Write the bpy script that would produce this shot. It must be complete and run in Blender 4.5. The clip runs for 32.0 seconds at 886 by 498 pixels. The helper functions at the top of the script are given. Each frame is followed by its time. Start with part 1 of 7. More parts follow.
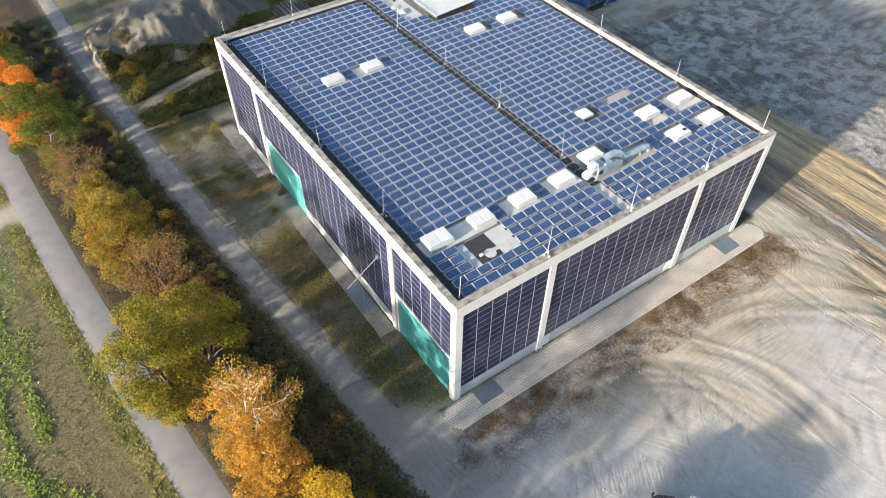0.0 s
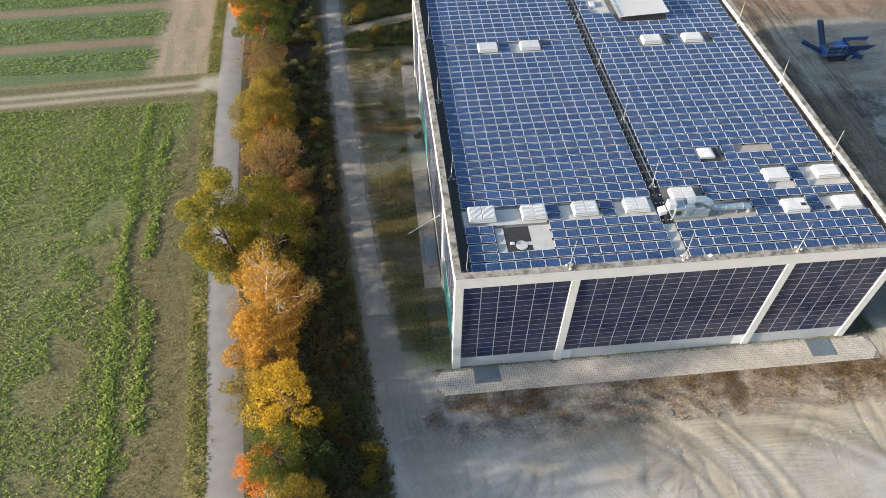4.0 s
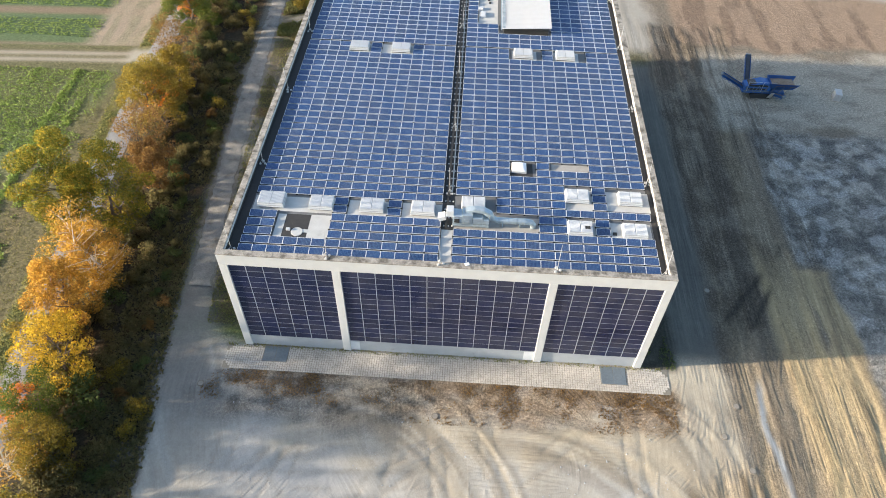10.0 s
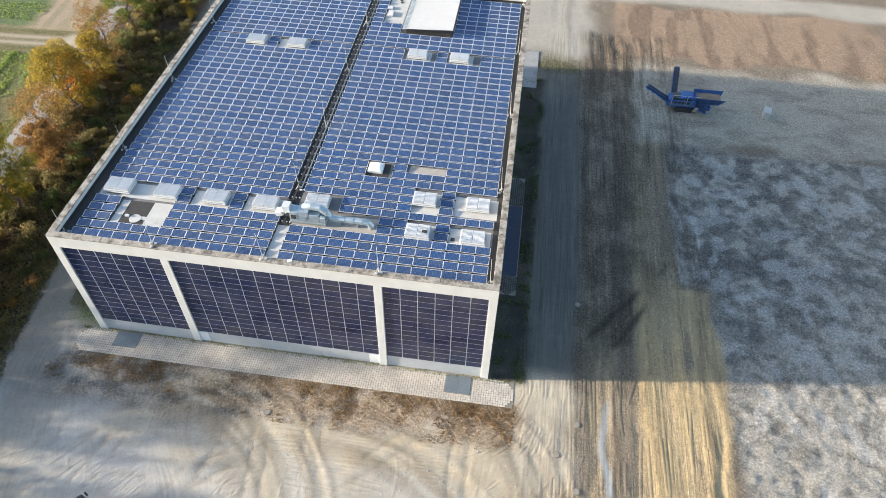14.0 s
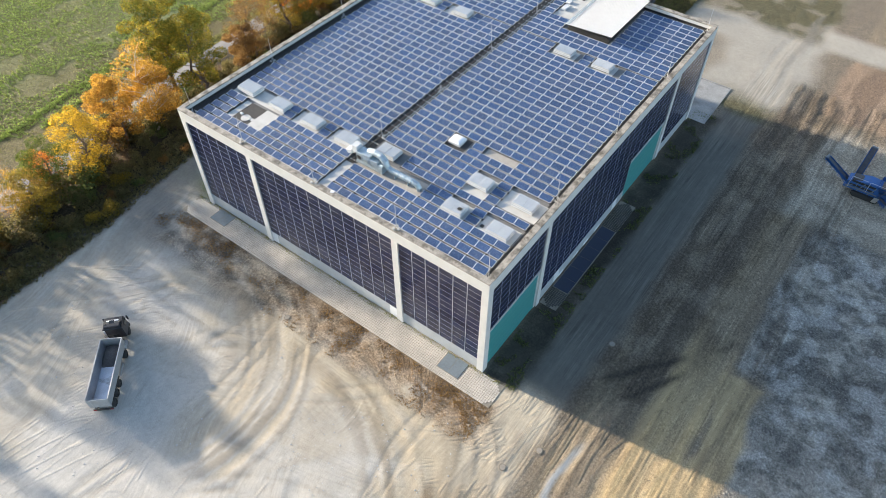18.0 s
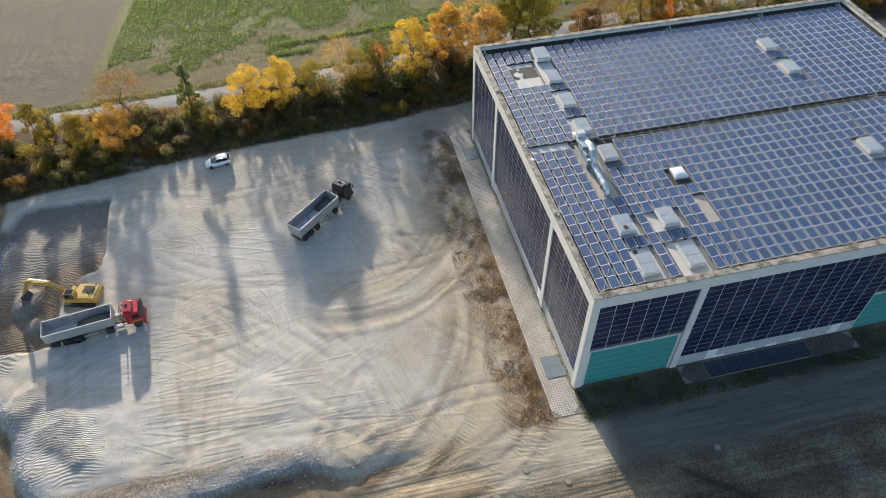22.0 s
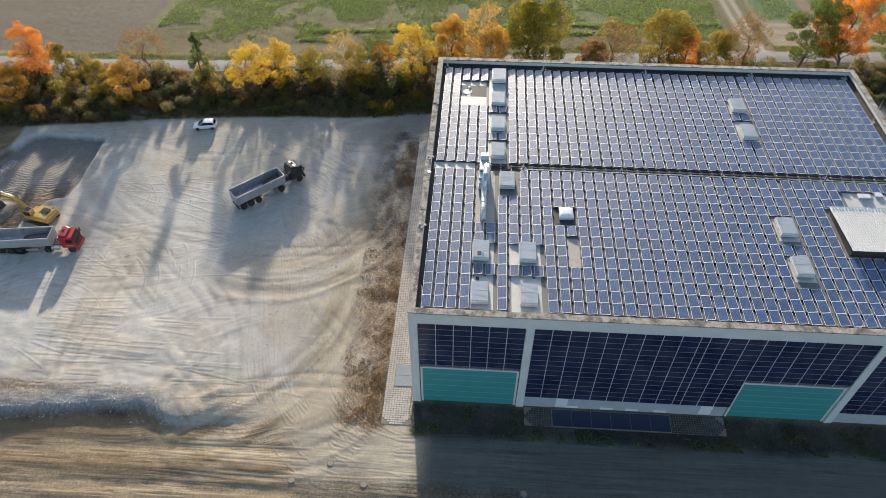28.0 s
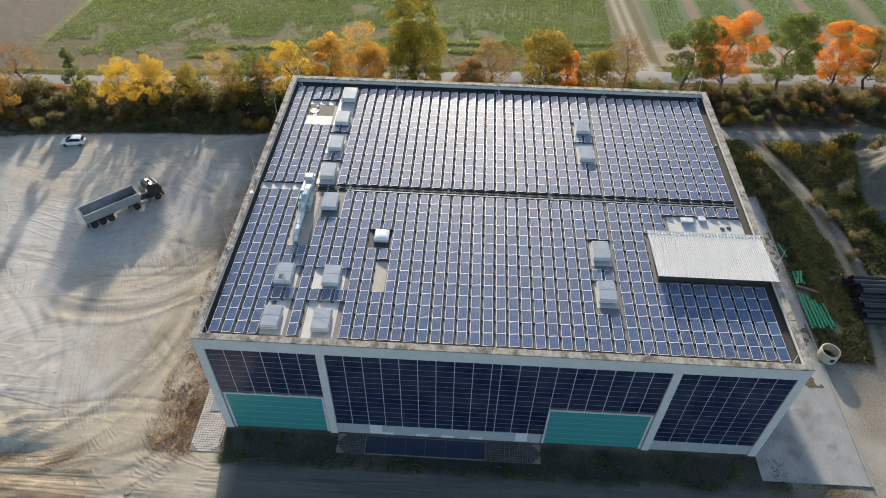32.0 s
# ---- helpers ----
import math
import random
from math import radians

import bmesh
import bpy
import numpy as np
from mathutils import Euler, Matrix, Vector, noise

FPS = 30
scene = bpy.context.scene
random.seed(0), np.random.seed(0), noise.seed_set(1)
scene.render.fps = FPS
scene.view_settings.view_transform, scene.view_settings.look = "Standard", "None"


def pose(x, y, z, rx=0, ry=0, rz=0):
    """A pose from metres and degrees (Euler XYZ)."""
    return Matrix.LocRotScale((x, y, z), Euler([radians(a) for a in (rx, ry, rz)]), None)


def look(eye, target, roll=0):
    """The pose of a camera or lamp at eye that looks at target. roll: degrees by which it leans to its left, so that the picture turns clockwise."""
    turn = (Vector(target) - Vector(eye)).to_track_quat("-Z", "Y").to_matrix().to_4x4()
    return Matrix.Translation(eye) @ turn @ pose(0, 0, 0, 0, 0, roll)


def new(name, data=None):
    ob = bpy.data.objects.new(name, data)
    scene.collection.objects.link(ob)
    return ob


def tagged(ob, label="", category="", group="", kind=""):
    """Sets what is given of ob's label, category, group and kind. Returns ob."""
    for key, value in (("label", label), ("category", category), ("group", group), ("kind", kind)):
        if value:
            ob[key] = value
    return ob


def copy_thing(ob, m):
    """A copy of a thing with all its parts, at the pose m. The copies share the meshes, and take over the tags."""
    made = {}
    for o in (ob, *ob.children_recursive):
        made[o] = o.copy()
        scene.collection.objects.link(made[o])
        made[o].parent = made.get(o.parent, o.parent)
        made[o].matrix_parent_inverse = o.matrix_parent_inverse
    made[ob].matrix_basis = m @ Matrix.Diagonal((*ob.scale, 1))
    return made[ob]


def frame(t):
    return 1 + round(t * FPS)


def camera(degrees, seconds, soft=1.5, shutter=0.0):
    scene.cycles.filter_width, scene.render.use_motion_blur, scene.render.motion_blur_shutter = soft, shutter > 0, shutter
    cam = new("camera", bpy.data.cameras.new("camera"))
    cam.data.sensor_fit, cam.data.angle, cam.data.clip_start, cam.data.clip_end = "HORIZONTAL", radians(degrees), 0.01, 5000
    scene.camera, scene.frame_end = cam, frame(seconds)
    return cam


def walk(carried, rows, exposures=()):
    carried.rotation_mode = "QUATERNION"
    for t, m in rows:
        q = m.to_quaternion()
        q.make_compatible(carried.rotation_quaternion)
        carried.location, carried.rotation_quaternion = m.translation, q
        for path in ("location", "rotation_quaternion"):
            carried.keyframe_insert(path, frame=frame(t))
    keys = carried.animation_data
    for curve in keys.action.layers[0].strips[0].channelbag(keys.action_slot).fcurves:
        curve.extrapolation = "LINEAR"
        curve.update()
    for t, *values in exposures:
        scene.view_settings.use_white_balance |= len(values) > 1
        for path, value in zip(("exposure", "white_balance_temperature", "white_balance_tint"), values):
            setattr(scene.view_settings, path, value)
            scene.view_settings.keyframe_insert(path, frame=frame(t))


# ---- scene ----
cam = camera(66.0, 32.0, soft=0.9)
# seconds, eye in metres, tilt from straight down, lean, heading
PATH = [
    (0.0, -25.046, -33.51, 70.983, 43.131, -0.163, -34.75),
    (0.5, -22.898, -35.117, 71.259, 42.75, -0.281, -31.197),
    (1.0, -20.728, -36.727, 71.382, 42.474, -0.32, -25.913),
    (1.5, -18.5, -38.222, 71.569, 42.211, -0.367, -21.307),
    (2.0, -16.15, -39.636, 71.77, 41.998, -0.366, -17.603),
    (2.5, -13.798, -40.921, 71.989, 41.819, -0.393, -14.07),
    (4.5, -3.594, -45.107, 72.775, 41.495, -0.444, -3.599),
    (5.0, -0.934, -45.903, 72.803, 41.525, -0.47, -1.459),
    (5.5, 1.774, -46.532, 72.864, 41.551, -0.506, 0.357),
    (6.0, 4.54, -47.04, 72.908, 41.588, -0.529, 2.111),
    (6.5, 7.318, -47.433, 72.937, 41.632, -0.559, 3.685),
    (7.0, 10.133, -47.702, 73.006, 41.67, -0.616, 4.0),
    (7.5, 12.895, -47.827, 73.206, 41.653, -0.696, 3.897),
    (8.0, 15.668, -47.996, 73.273, 41.745, -0.804, 3.818),
    (8.5, 18.444, -48.03, 73.456, 41.766, -0.881, 3.722),
    (9.0, 21.223, -47.992, 73.686, 41.743, -0.945, 3.622),
    (9.5, 24.001, -47.92, 73.912, 41.746, -1.026, 3.516),
    (10.0, 26.769, -47.763, 74.046, 41.762, -1.114, 3.417),
    (10.5, 29.632, -47.59, 74.214, 41.782, -1.147, 3.343),
    (11.0, 32.436, -47.342, 74.239, 41.805, -1.226, 3.256),
    (11.5, 35.314, -47.042, 74.032, 41.9, -1.241, 3.244),
    (12.0, 38.139, -46.69, 73.863, 41.975, -1.273, 3.369),
    (12.5, 40.989, -46.297, 73.749, 41.989, -1.263, 4.089),
    (13.0, 43.839, -45.933, 73.639, 42.003, -1.25, 5.035),
    (13.5, 46.645, -45.503, 73.568, 41.97, -1.253, 6.126),
    (15.5, 58.453, -43.547, 73.724, 41.736, -0.862, 17.077),
    (16.0, 61.354, -42.766, 73.75, 41.606, -0.742, 20.673),
    (16.5, 64.256, -41.853, 73.818, 41.458, -0.605, 24.269),
    (17.0, 67.079, -40.863, 73.839, 41.323, -0.473, 27.866),
    (17.5, 69.857, -39.713, 73.919, 41.192, -0.285, 31.932),
    (18.0, 72.654, -38.405, 74.023, 41.068, -0.04, 36.507),
    (18.5, 75.39, -36.93, 74.133, 40.993, 0.238, 41.259),
    (19.0, 78.143, -35.172, 74.194, 41.03, 0.69, 46.567),
    (19.5, 80.63, -33.328, 74.297, 41.086, 0.971, 51.764),
    (20.0, 82.9, -31.712, 74.048, 41.402, 0.989, 56.927),
    (20.5, 84.716, -29.845, 73.91, 41.546, 1.003, 61.967),
    (21.0, 86.634, -27.887, 73.812, 41.838, 1.072, 67.112),
    (21.5, 88.349, -26.107, 73.717, 42.106, 0.954, 72.262),
    (22.0, 89.809, -24.064, 73.553, 42.387, 0.897, 77.327),
    (22.5, 91.05, -21.998, 73.532, 42.566, 0.77, 81.136),
    (23.0, 92.041, -19.632, 73.691, 42.583, 0.722, 83.439),
    (23.5, 92.99, -17.427, 73.742, 42.727, 0.576, 85.737),
    (24.0, 93.747, -15.091, 73.846, 42.818, 0.474, 88.169),
    (24.5, 94.314, -12.625, 73.93, 42.905, 0.386, 90.646),
    (26.5, 95.019, -1.684, 74.059, 43.219, 0.256, 93.615),
    (27.0, 94.878, 1.126, 74.007, 43.332, 0.22, 93.607),
    (27.5, 94.663, 3.887, 73.999, 43.415, 0.185, 93.579),
    (28.0, 94.39, 6.59, 74.033, 43.469, 0.133, 93.543),
    (28.5, 94.069, 9.252, 74.073, 43.516, 0.053, 93.491),
    (29.0, 93.768, 11.876, 74.098, 43.629, -0.054, 93.415),
    (29.5, 93.363, 14.568, 74.072, 43.742, -0.114, 93.376),
    (30.0, 92.952, 17.182, 74.046, 43.885, -0.219, 93.298),
    (30.5, 92.561, 19.791, 74.037, 44.043, -0.334, 93.253),
    (31.0, 92.142, 22.325, 73.954, 44.23, -0.49, 93.185),
    (31.5, 91.754, 24.773, 73.938, 44.408, -0.593, 93.155),
    (32.0, 91.391, 27.445, 73.879, 44.602, -0.7, 93.159),
]
EXPOSURE = [(0.0, 1.34), (2.0, 1.28), (6.0, 0.95), (9.0, 1.32), (12.0, 1.38), (16.0, 1.45), (20.0, 1.2), (23.0, 0.85), (32.0, 0.88)]
walk(cam, [(t, pose(x, y, z, rx, ry, rz)) for t, x, y, z, rx, ry, rz in PATH], EXPOSURE)

# ---- light: low late-autumn sun in the west, thin haze ----
SUN_ELEV, SUN_SIDE = 12.7, 7.5
world = bpy.data.worlds.new("sky")
scene.world = world
world.use_nodes = True
wn = world.node_tree.nodes
sky = wn.new("ShaderNodeTexSky")
sky.sky_type, sky.sun_disc = "NISHITA", False
sky.sun_elevation = radians(SUN_ELEV)
sky.sun_rotation = radians(180 + 90 - SUN_SIDE)
sky.altitude, sky.air_density, sky.dust_density, sky.ozone_density = 300, 1.0, 1.9, 1.3
wn["Background"].inputs["Strength"].default_value = 0.15
world.node_tree.links.new(sky.outputs[0], wn["Background"].inputs[0])
sun = new("sun", bpy.data.lights.new("sun", "SUN"))
sun.data.energy, sun.data.angle, sun.data.color = 5.0, radians(1.6), (1.0, 0.885, 0.735)
to_sun = Vector((-math.cos(radians(SUN_ELEV)) * math.cos(radians(SUN_SIDE)), -math.cos(radians(SUN_ELEV)) * math.sin(radians(SUN_SIDE)), math.sin(radians(SUN_ELEV))))
sun.matrix_basis = look((-150, -30, 90), Vector((-150, -30, 90)) - to_sun)

# ---- materials ----
def material(name, color, rough=0.8, metal=0.0, vary=0.25, scale=3.0, fine=30.0, bump=0.2, dirt=None, spec=0.5, depth=0.02, object_random=0.0):
    """A surface with two scales of colour variation, a little relief, and an optional second colour in stains."""
    m = bpy.data.materials.new(name)
    m.use_nodes = True
    n, l = m.node_tree.nodes, m.node_tree.links
    b = n["Principled BSDF"]
    b.inputs["Metallic"].default_value = metal
    b.inputs["Specular IOR Level"].default_value = spec
    geo = n.new("ShaderNodeNewGeometry")
    big, small = n.new("ShaderNodeTexNoise"), n.new("ShaderNodeTexNoise")
    for tex, s, d in ((big, scale, 4.0), (small, fine, 3.0)):
        tex.inputs["Scale"].default_value, tex.inputs["Detail"].default_value = s, d
        l.new(geo.outputs["Position"], tex.inputs["Vector"])
    add = n.new("ShaderNodeMath")
    add.operation = "ADD"
    l.new(big.outputs["Fac"], add.inputs[0])
    l.new(small.outputs["Fac"], add.inputs[1])
    span = n.new("ShaderNodeMapRange")
    span.inputs["From Min"].default_value, span.inputs["From Max"].default_value = 0.6, 1.4
    span.inputs["To Min"].default_value, span.inputs["To Max"].default_value = 1 - vary, 1 + vary
    l.new(add.outputs[0], span.inputs["Value"])
    tone = n.new("ShaderNodeMix")
    tone.data_type, tone.blend_type = "RGBA", "MULTIPLY"
    tone.inputs["Factor"].default_value = 1.0
    tone.inputs["A"].default_value = (*color, 1)
    l.new(span.outputs[0], tone.inputs["B"])
    out = tone.outputs["Result"]
    if dirt:
        stain = n.new("ShaderNodeTexNoise")
        stain.inputs["Scale"].default_value, stain.inputs["Detail"].default_value, stain.inputs["Roughness"].default_value = scale * 0.7, 8.0, 0.65
        l.new(geo.outputs["Position"], stain.inputs["Vector"])
        cut = n.new("ShaderNodeMapRange")
        cut.inputs["From Min"].default_value, cut.inputs["From Max"].default_value = dirt[3], dirt[3] + 0.16
        cut.inputs["To Max"].default_value = 0.85
        l.new(stain.outputs["Fac"], cut.inputs["Value"])
        mix = n.new("ShaderNodeMix")
        mix.data_type = "RGBA"
        mix.inputs["B"].default_value = (*dirt[:3], 1)
        l.new(cut.outputs[0], mix.inputs["Factor"])
        l.new(out, mix.inputs["A"])
        out = mix.outputs["Result"]
    if object_random:
        info = n.new("ShaderNodeObjectInfo")
        shift = n.new("ShaderNodeMapRange")
        shift.inputs["To Min"].default_value, shift.inputs["To Max"].default_value = 1 - object_random, 1 + object_random
        l.new(info.outputs["Random"], shift.inputs["Value"])
        each = n.new("ShaderNodeMix")
        each.data_type, each.blend_type = "RGBA", "MULTIPLY"
        each.inputs["Factor"].default_value = 1.0
        l.new(out, each.inputs["A"])
        l.new(shift.outputs[0], each.inputs["B"])
        out = each.outputs["Result"]
    l.new(out, b.inputs["Base Color"])
    gloss = n.new("ShaderNodeMapRange")
    gloss.inputs["To Min"].default_value, gloss.inputs["To Max"].default_value = max(0.03, rough - 0.1), min(1.0, rough + 0.1)
    l.new(big.outputs["Fac"], gloss.inputs["Value"])
    l.new(gloss.outputs[0], b.inputs["Roughness"])
    if bump:
        bp = n.new("ShaderNodeBump")
        bp.inputs["Strength"].default_value, bp.inputs["Distance"].default_value = bump, depth
        l.new(small.outputs["Fac"], bp.inputs["Height"])
        l.new(bp.outputs[0], b.inputs["Normal"])
    return m


def cell_material(name, color, line, nx, ny, px, py, axis_v, rough, coat):
    """Solar cells behind glass: a grid of cells with thin pale lines, laid in the module's own plane."""
    m = bpy.data.materials.new(name)
    m.use_nodes = True
    n, l = m.node_tree.nodes, m.node_tree.links
    b = n["Principled BSDF"]
    tc, sep = n.new("ShaderNodeTexCoord"), n.new("ShaderNodeSeparateXYZ")
    l.new(tc.outputs["Object"], sep.inputs[0])
    marks = []
    for axis, count, size in (("X", nx, px), (axis_v, ny, py)):
        a = n.new("ShaderNodeMath")
        a.operation = "MULTIPLY"
        a.inputs[1].default_value = count / size
        l.new(sep.outputs[axis], a.inputs[0])
        f = n.new("ShaderNodeMath")
        f.operation = "FRACT"
        l.new(a.outputs[0], f.inputs[0])
        c = n.new("ShaderNodeMath")
        c.operation = "LESS_THAN"
        c.inputs[1].default_value = 0.09
        l.new(f.outputs[0], c.inputs[0])
        marks.append(c)
    either = n.new("ShaderNodeMath")
    either.operation = "MAXIMUM"
    l.new(marks[0].outputs[0], either.inputs[0])
    l.new(marks[1].outputs[0], either.inputs[1])
    info, tint = n.new("ShaderNodeObjectInfo"), n.new("ShaderNodeMapRange")
    tint.inputs["To Min"].default_value, tint.inputs["To Max"].default_value = 0.78, 1.25
    l.new(info.outputs["Random"], tint.inputs["Value"])
    base = n.new("ShaderNodeMix")
    base.data_type, base.blend_type = "RGBA", "MULTIPLY"
    base.inputs["Factor"].default_value = 1.0
    base.inputs["A"].default_value = (*color, 1)
    l.new(tint.outputs[0], base.inputs["B"])
    mix = n.new("ShaderNodeMix")
    mix.data_type = "RGBA"
    mix.inputs["B"].default_value = (*line, 1)
    l.new(either.outputs[0], mix.inputs["Factor"])
    l.new(base.outputs["Result"], mix.inputs["A"])
    geo, dust = n.new("ShaderNodeNewGeometry"), n.new("ShaderNodeTexNoise")
    dust.inputs["Scale"].default_value, dust.inputs["Detail"].default_value = 0.35, 6.0
    l.new(geo.outputs["Position"], dust.inputs["Vector"])
    film = n.new("ShaderNodeMapRange")
    film.inputs["From Min"].default_value, film.inputs["From Max"].default_value = 0.35, 0.75
    film.inputs["To Max"].default_value = 0.10
    l.new(dust.outputs["Fac"], film.inputs["Value"])
    veil = n.new("ShaderNodeMix")
    veil.data_type = "RGBA"
    veil.inputs["B"].default_value = (0.35, 0.33, 0.30, 1)
    l.new(film.outputs[0], veil.inputs["Factor"])
    l.new(mix.outputs["Result"], veil.inputs["A"])
    l.new(veil.outputs["Result"], b.inputs["Base Color"])
    b.inputs["Roughness"].default_value = rough
    b.inputs["IOR"].default_value = 1.45
    b.inputs["Coat Weight"].default_value = coat
    b.inputs["Coat Roughness"].default_value = 0.5
    return m


def foliage(name, a, b_, c, gain=1.3):
    """Leaves: three tones mixed from leaf to leaf, a little light shining through."""
    a, b_, c = ([min(0.85, v * gain) for v in tone] for tone in (a, b_, c))
    m = bpy.data.materials.new(name)
    m.use_nodes = True
    n, l = m.node_tree.nodes, m.node_tree.links
    b = n["Principled BSDF"]
    geo = n.new("ShaderNodeNewGeometry")
    ramp = n.new("ShaderNodeValToRGB")
    e = ramp.color_ramp.elements
    e[0].position, e[0].color = 0.0, (*a, 1)
    e[1].position, e[1].color = 1.0, (*c, 1)
    mid = e.new(0.5)
    mid.color = (*b_, 1)
    big = n.new("ShaderNodeTexNoise")
    big.inputs["Scale"].default_value = 0.55
    l.new(geo.outputs["Position"], big.inputs["Vector"])
    add = n.new("ShaderNodeMath")
    add.operation = "MULTIPLY_ADD"
    add.inputs[1].default_value = 0.55
    l.new(geo.outputs["Random Per Island"], add.inputs[0])
    shift = n.new("ShaderNodeMapRange")
    shift.inputs["From Min"].default_value, shift.inputs["From Max"].default_value = 0.3, 0.7
    shift.inputs["To Max"].default_value = 0.45
    l.new(big.outputs["Fac"], shift.inputs["Value"])
    l.new(shift.outputs[0], add.inputs[2])
    l.new(add.outputs[0], ramp.inputs["Fac"])
    l.new(ramp.outputs["Color"], b.inputs["Base Color"])
    b.inputs["Roughness"].default_value = 0.65
    b.inputs["Specular IOR Level"].default_value = 0.25
    tr, mix = n.new("ShaderNodeBsdfTranslucent"), n.new("ShaderNodeMixShader")
    mix.inputs[0].default_value = 0.60
    l.new(ramp.outputs["Color"], tr.inputs["Color"])
    l.new(b.outputs[0], mix.inputs[1])
    l.new(tr.outputs[0], mix.inputs[2])
    l.new(mix.outputs[0], n["Material Output"].inputs["Surface"])
    return m


def ground_material():
    """One ground: base colours come from the plan, stones, clods, tufts and tyre marks from noise at several sizes."""
    m = bpy.data.materials.new("ground_soil")
    m.use_nodes = True
    n, l = m.node_tree.nodes, m.node_tree.links
    b = n["Principled BSDF"]
    base, kind = n.new("ShaderNodeAttribute"), n.new("ShaderNodeAttribute")
    base.attribute_name, kind.attribute_name = "base", "kind"
    sep = n.new("ShaderNodeSeparateColor")
    l.new(kind.outputs["Color"], sep.inputs[0])
    geo = n.new("ShaderNodeNewGeometry")

    def noise_tex(scale, detail=5.0, rough=0.6, stretch=None):
        t = n.new("ShaderNodeTexNoise")
        t.inputs["Scale"].default_value, t.inputs["Detail"].default_value, t.inputs["Roughness"].default_value = scale, detail, rough
        if stretch:
            mp = n.new("ShaderNodeMapping")
            mp.inputs["Scale"].default_value = stretch
            l.new(geo.outputs["Position"], mp.inputs["Vector"])
            l.new(mp.outputs[0], t.inputs["Vector"])
        else:
            l.new(geo.outputs["Position"], t.inputs["Vector"])
        return t.outputs["Fac"]

    def span(v, a, c, lo, hi):
        r = n.new("ShaderNodeMapRange")
        r.inputs["From Min"].default_value, r.inputs["From Max"].default_value = a, c
        r.inputs["To Min"].default_value, r.inputs["To Max"].default_value = lo, hi
        l.new(v, r.inputs["Value"])
        return r.outputs[0]

    def times(a, c):
        r = n.new("ShaderNodeMath")
        r.operation = "MULTIPLY"
        l.new(a, r.inputs[0])
        l.new(c, r.inputs[1])
        return r.outputs[0]

    soft, mid, small, grain = noise_tex(0.16, 6.0), noise_tex(1.1, 6.0, 0.65), noise_tex(3.2, 4.0, 0.7), noise_tex(9.0, 3.0, 0.75)
    broken = times(times(span(soft, 0.3, 0.7, 0.92, 1.07), span(mid, 0.32, 0.68, 0.84, 1.16)), times(span(small, 0.32, 0.68, 0.78, 1.22), span(grain, 0.34, 0.66, 0.70, 1.28)))
    swept = times(times(span(soft, 0.3, 0.7, 0.91, 1.07), span(mid, 0.32, 0.68, 0.925, 1.06)), times(span(small, 0.32, 0.68, 0.94, 1.055), span(grain, 0.34, 0.66, 0.93, 1.06)))
    coarse = n.new("ShaderNodeMix")
    l.new(span(sep.outputs[0], 0.46, 0.80, 0.0, 1.0), coarse.inputs["Factor"])
    l.new(swept, coarse.inputs["A"])
    l.new(broken, coarse.inputs["B"])
    tone = coarse.outputs["Result"]
    # vegetation and rough ground are mottled more strongly, with dark gaps between clumps
    clump = n.new("ShaderNodeTexVoronoi")
    clump.inputs["Scale"].default_value = 3.2
    l.new(geo.outputs["Position"], clump.inputs["Vector"])
    rough_tone = times(span(times(small, grain), 0.17, 0.34, 0.45, 1.58), span(times(clump.outputs["Distance"], span(mid, 0.35, 0.65, 0.3, 1.7)), 0.15, 0.75, 1.18, 0.68))
    pick = n.new("ShaderNodeMix")
    l.new(sep.outputs[1], pick.inputs["Factor"])
    l.new(tone, pick.inputs["A"])
    l.new(rough_tone, pick.inputs["B"])
    # scraped streaks where wheels have been, along several headings
    where = noise_tex(0.07, 2.0)
    bend, warped = n.new("ShaderNodeTexNoise"), n.new("ShaderNodeVectorMath")
    bend.inputs["Scale"].default_value, bend.inputs["Detail"].default_value = 0.045, 1.0
    l.new(geo.outputs["Position"], bend.inputs["Vector"])
    warped.operation = "MULTIPLY_ADD"
    warped.inputs[1].default_value = (16, 16, 0)
    l.new(bend.outputs["Color"], warped.inputs[0])
    l.new(geo.outputs["Position"], warped.inputs[2])

    def drawn(turn, seed, long, wide, source):
        mp = n.new("ShaderNodeMapping")
        mp.vector_type = "TEXTURE"
        mp.inputs["Rotation"].default_value = (0, 0, radians(turn))
        mp.inputs["Scale"].default_value = (long, wide, 1.0)
        mp.inputs["Location"].default_value = (seed, seed * 2.0, 0)
        l.new(source, mp.inputs["Vector"])
        t = n.new("ShaderNodeTexNoise")
        t.inputs["Scale"].default_value, t.inputs["Detail"].default_value, t.inputs["Roughness"].default_value = 1.0, 4.0, 0.68
        l.new(mp.outputs[0], t.inputs["Vector"])
        return t.outputs["Fac"]

    def blend(f, a, c):
        r = n.new("ShaderNodeMix")
        l.new(f, r.inputs["Factor"])
        l.new(a, r.inputs["A"])
        l.new(c, r.inputs["B"])
        return r.outputs["Result"]

    yard_streak = blend(span(where, 0.47, 0.53, 0, 1), drawn(93, 3.0, 11.0, 0.55, warped.outputs[0]), drawn(108, 8.0, 11.0, 0.55, warped.outputs[0]))
    lane_streak = drawn(90, 5.0, 16.0, 0.6, geo.outputs["Position"])
    streak = blend(kind.outputs["Alpha"], yard_streak, lane_streak)
    strength = times(sep.outputs[2], span(noise_tex(0.14, 3.0), 0.38, 0.60, 0.25, 1.0))
    amount = n.new("ShaderNodeMix")
    amount.inputs["A"].default_value = 1.0
    l.new(strength, amount.inputs["Factor"])
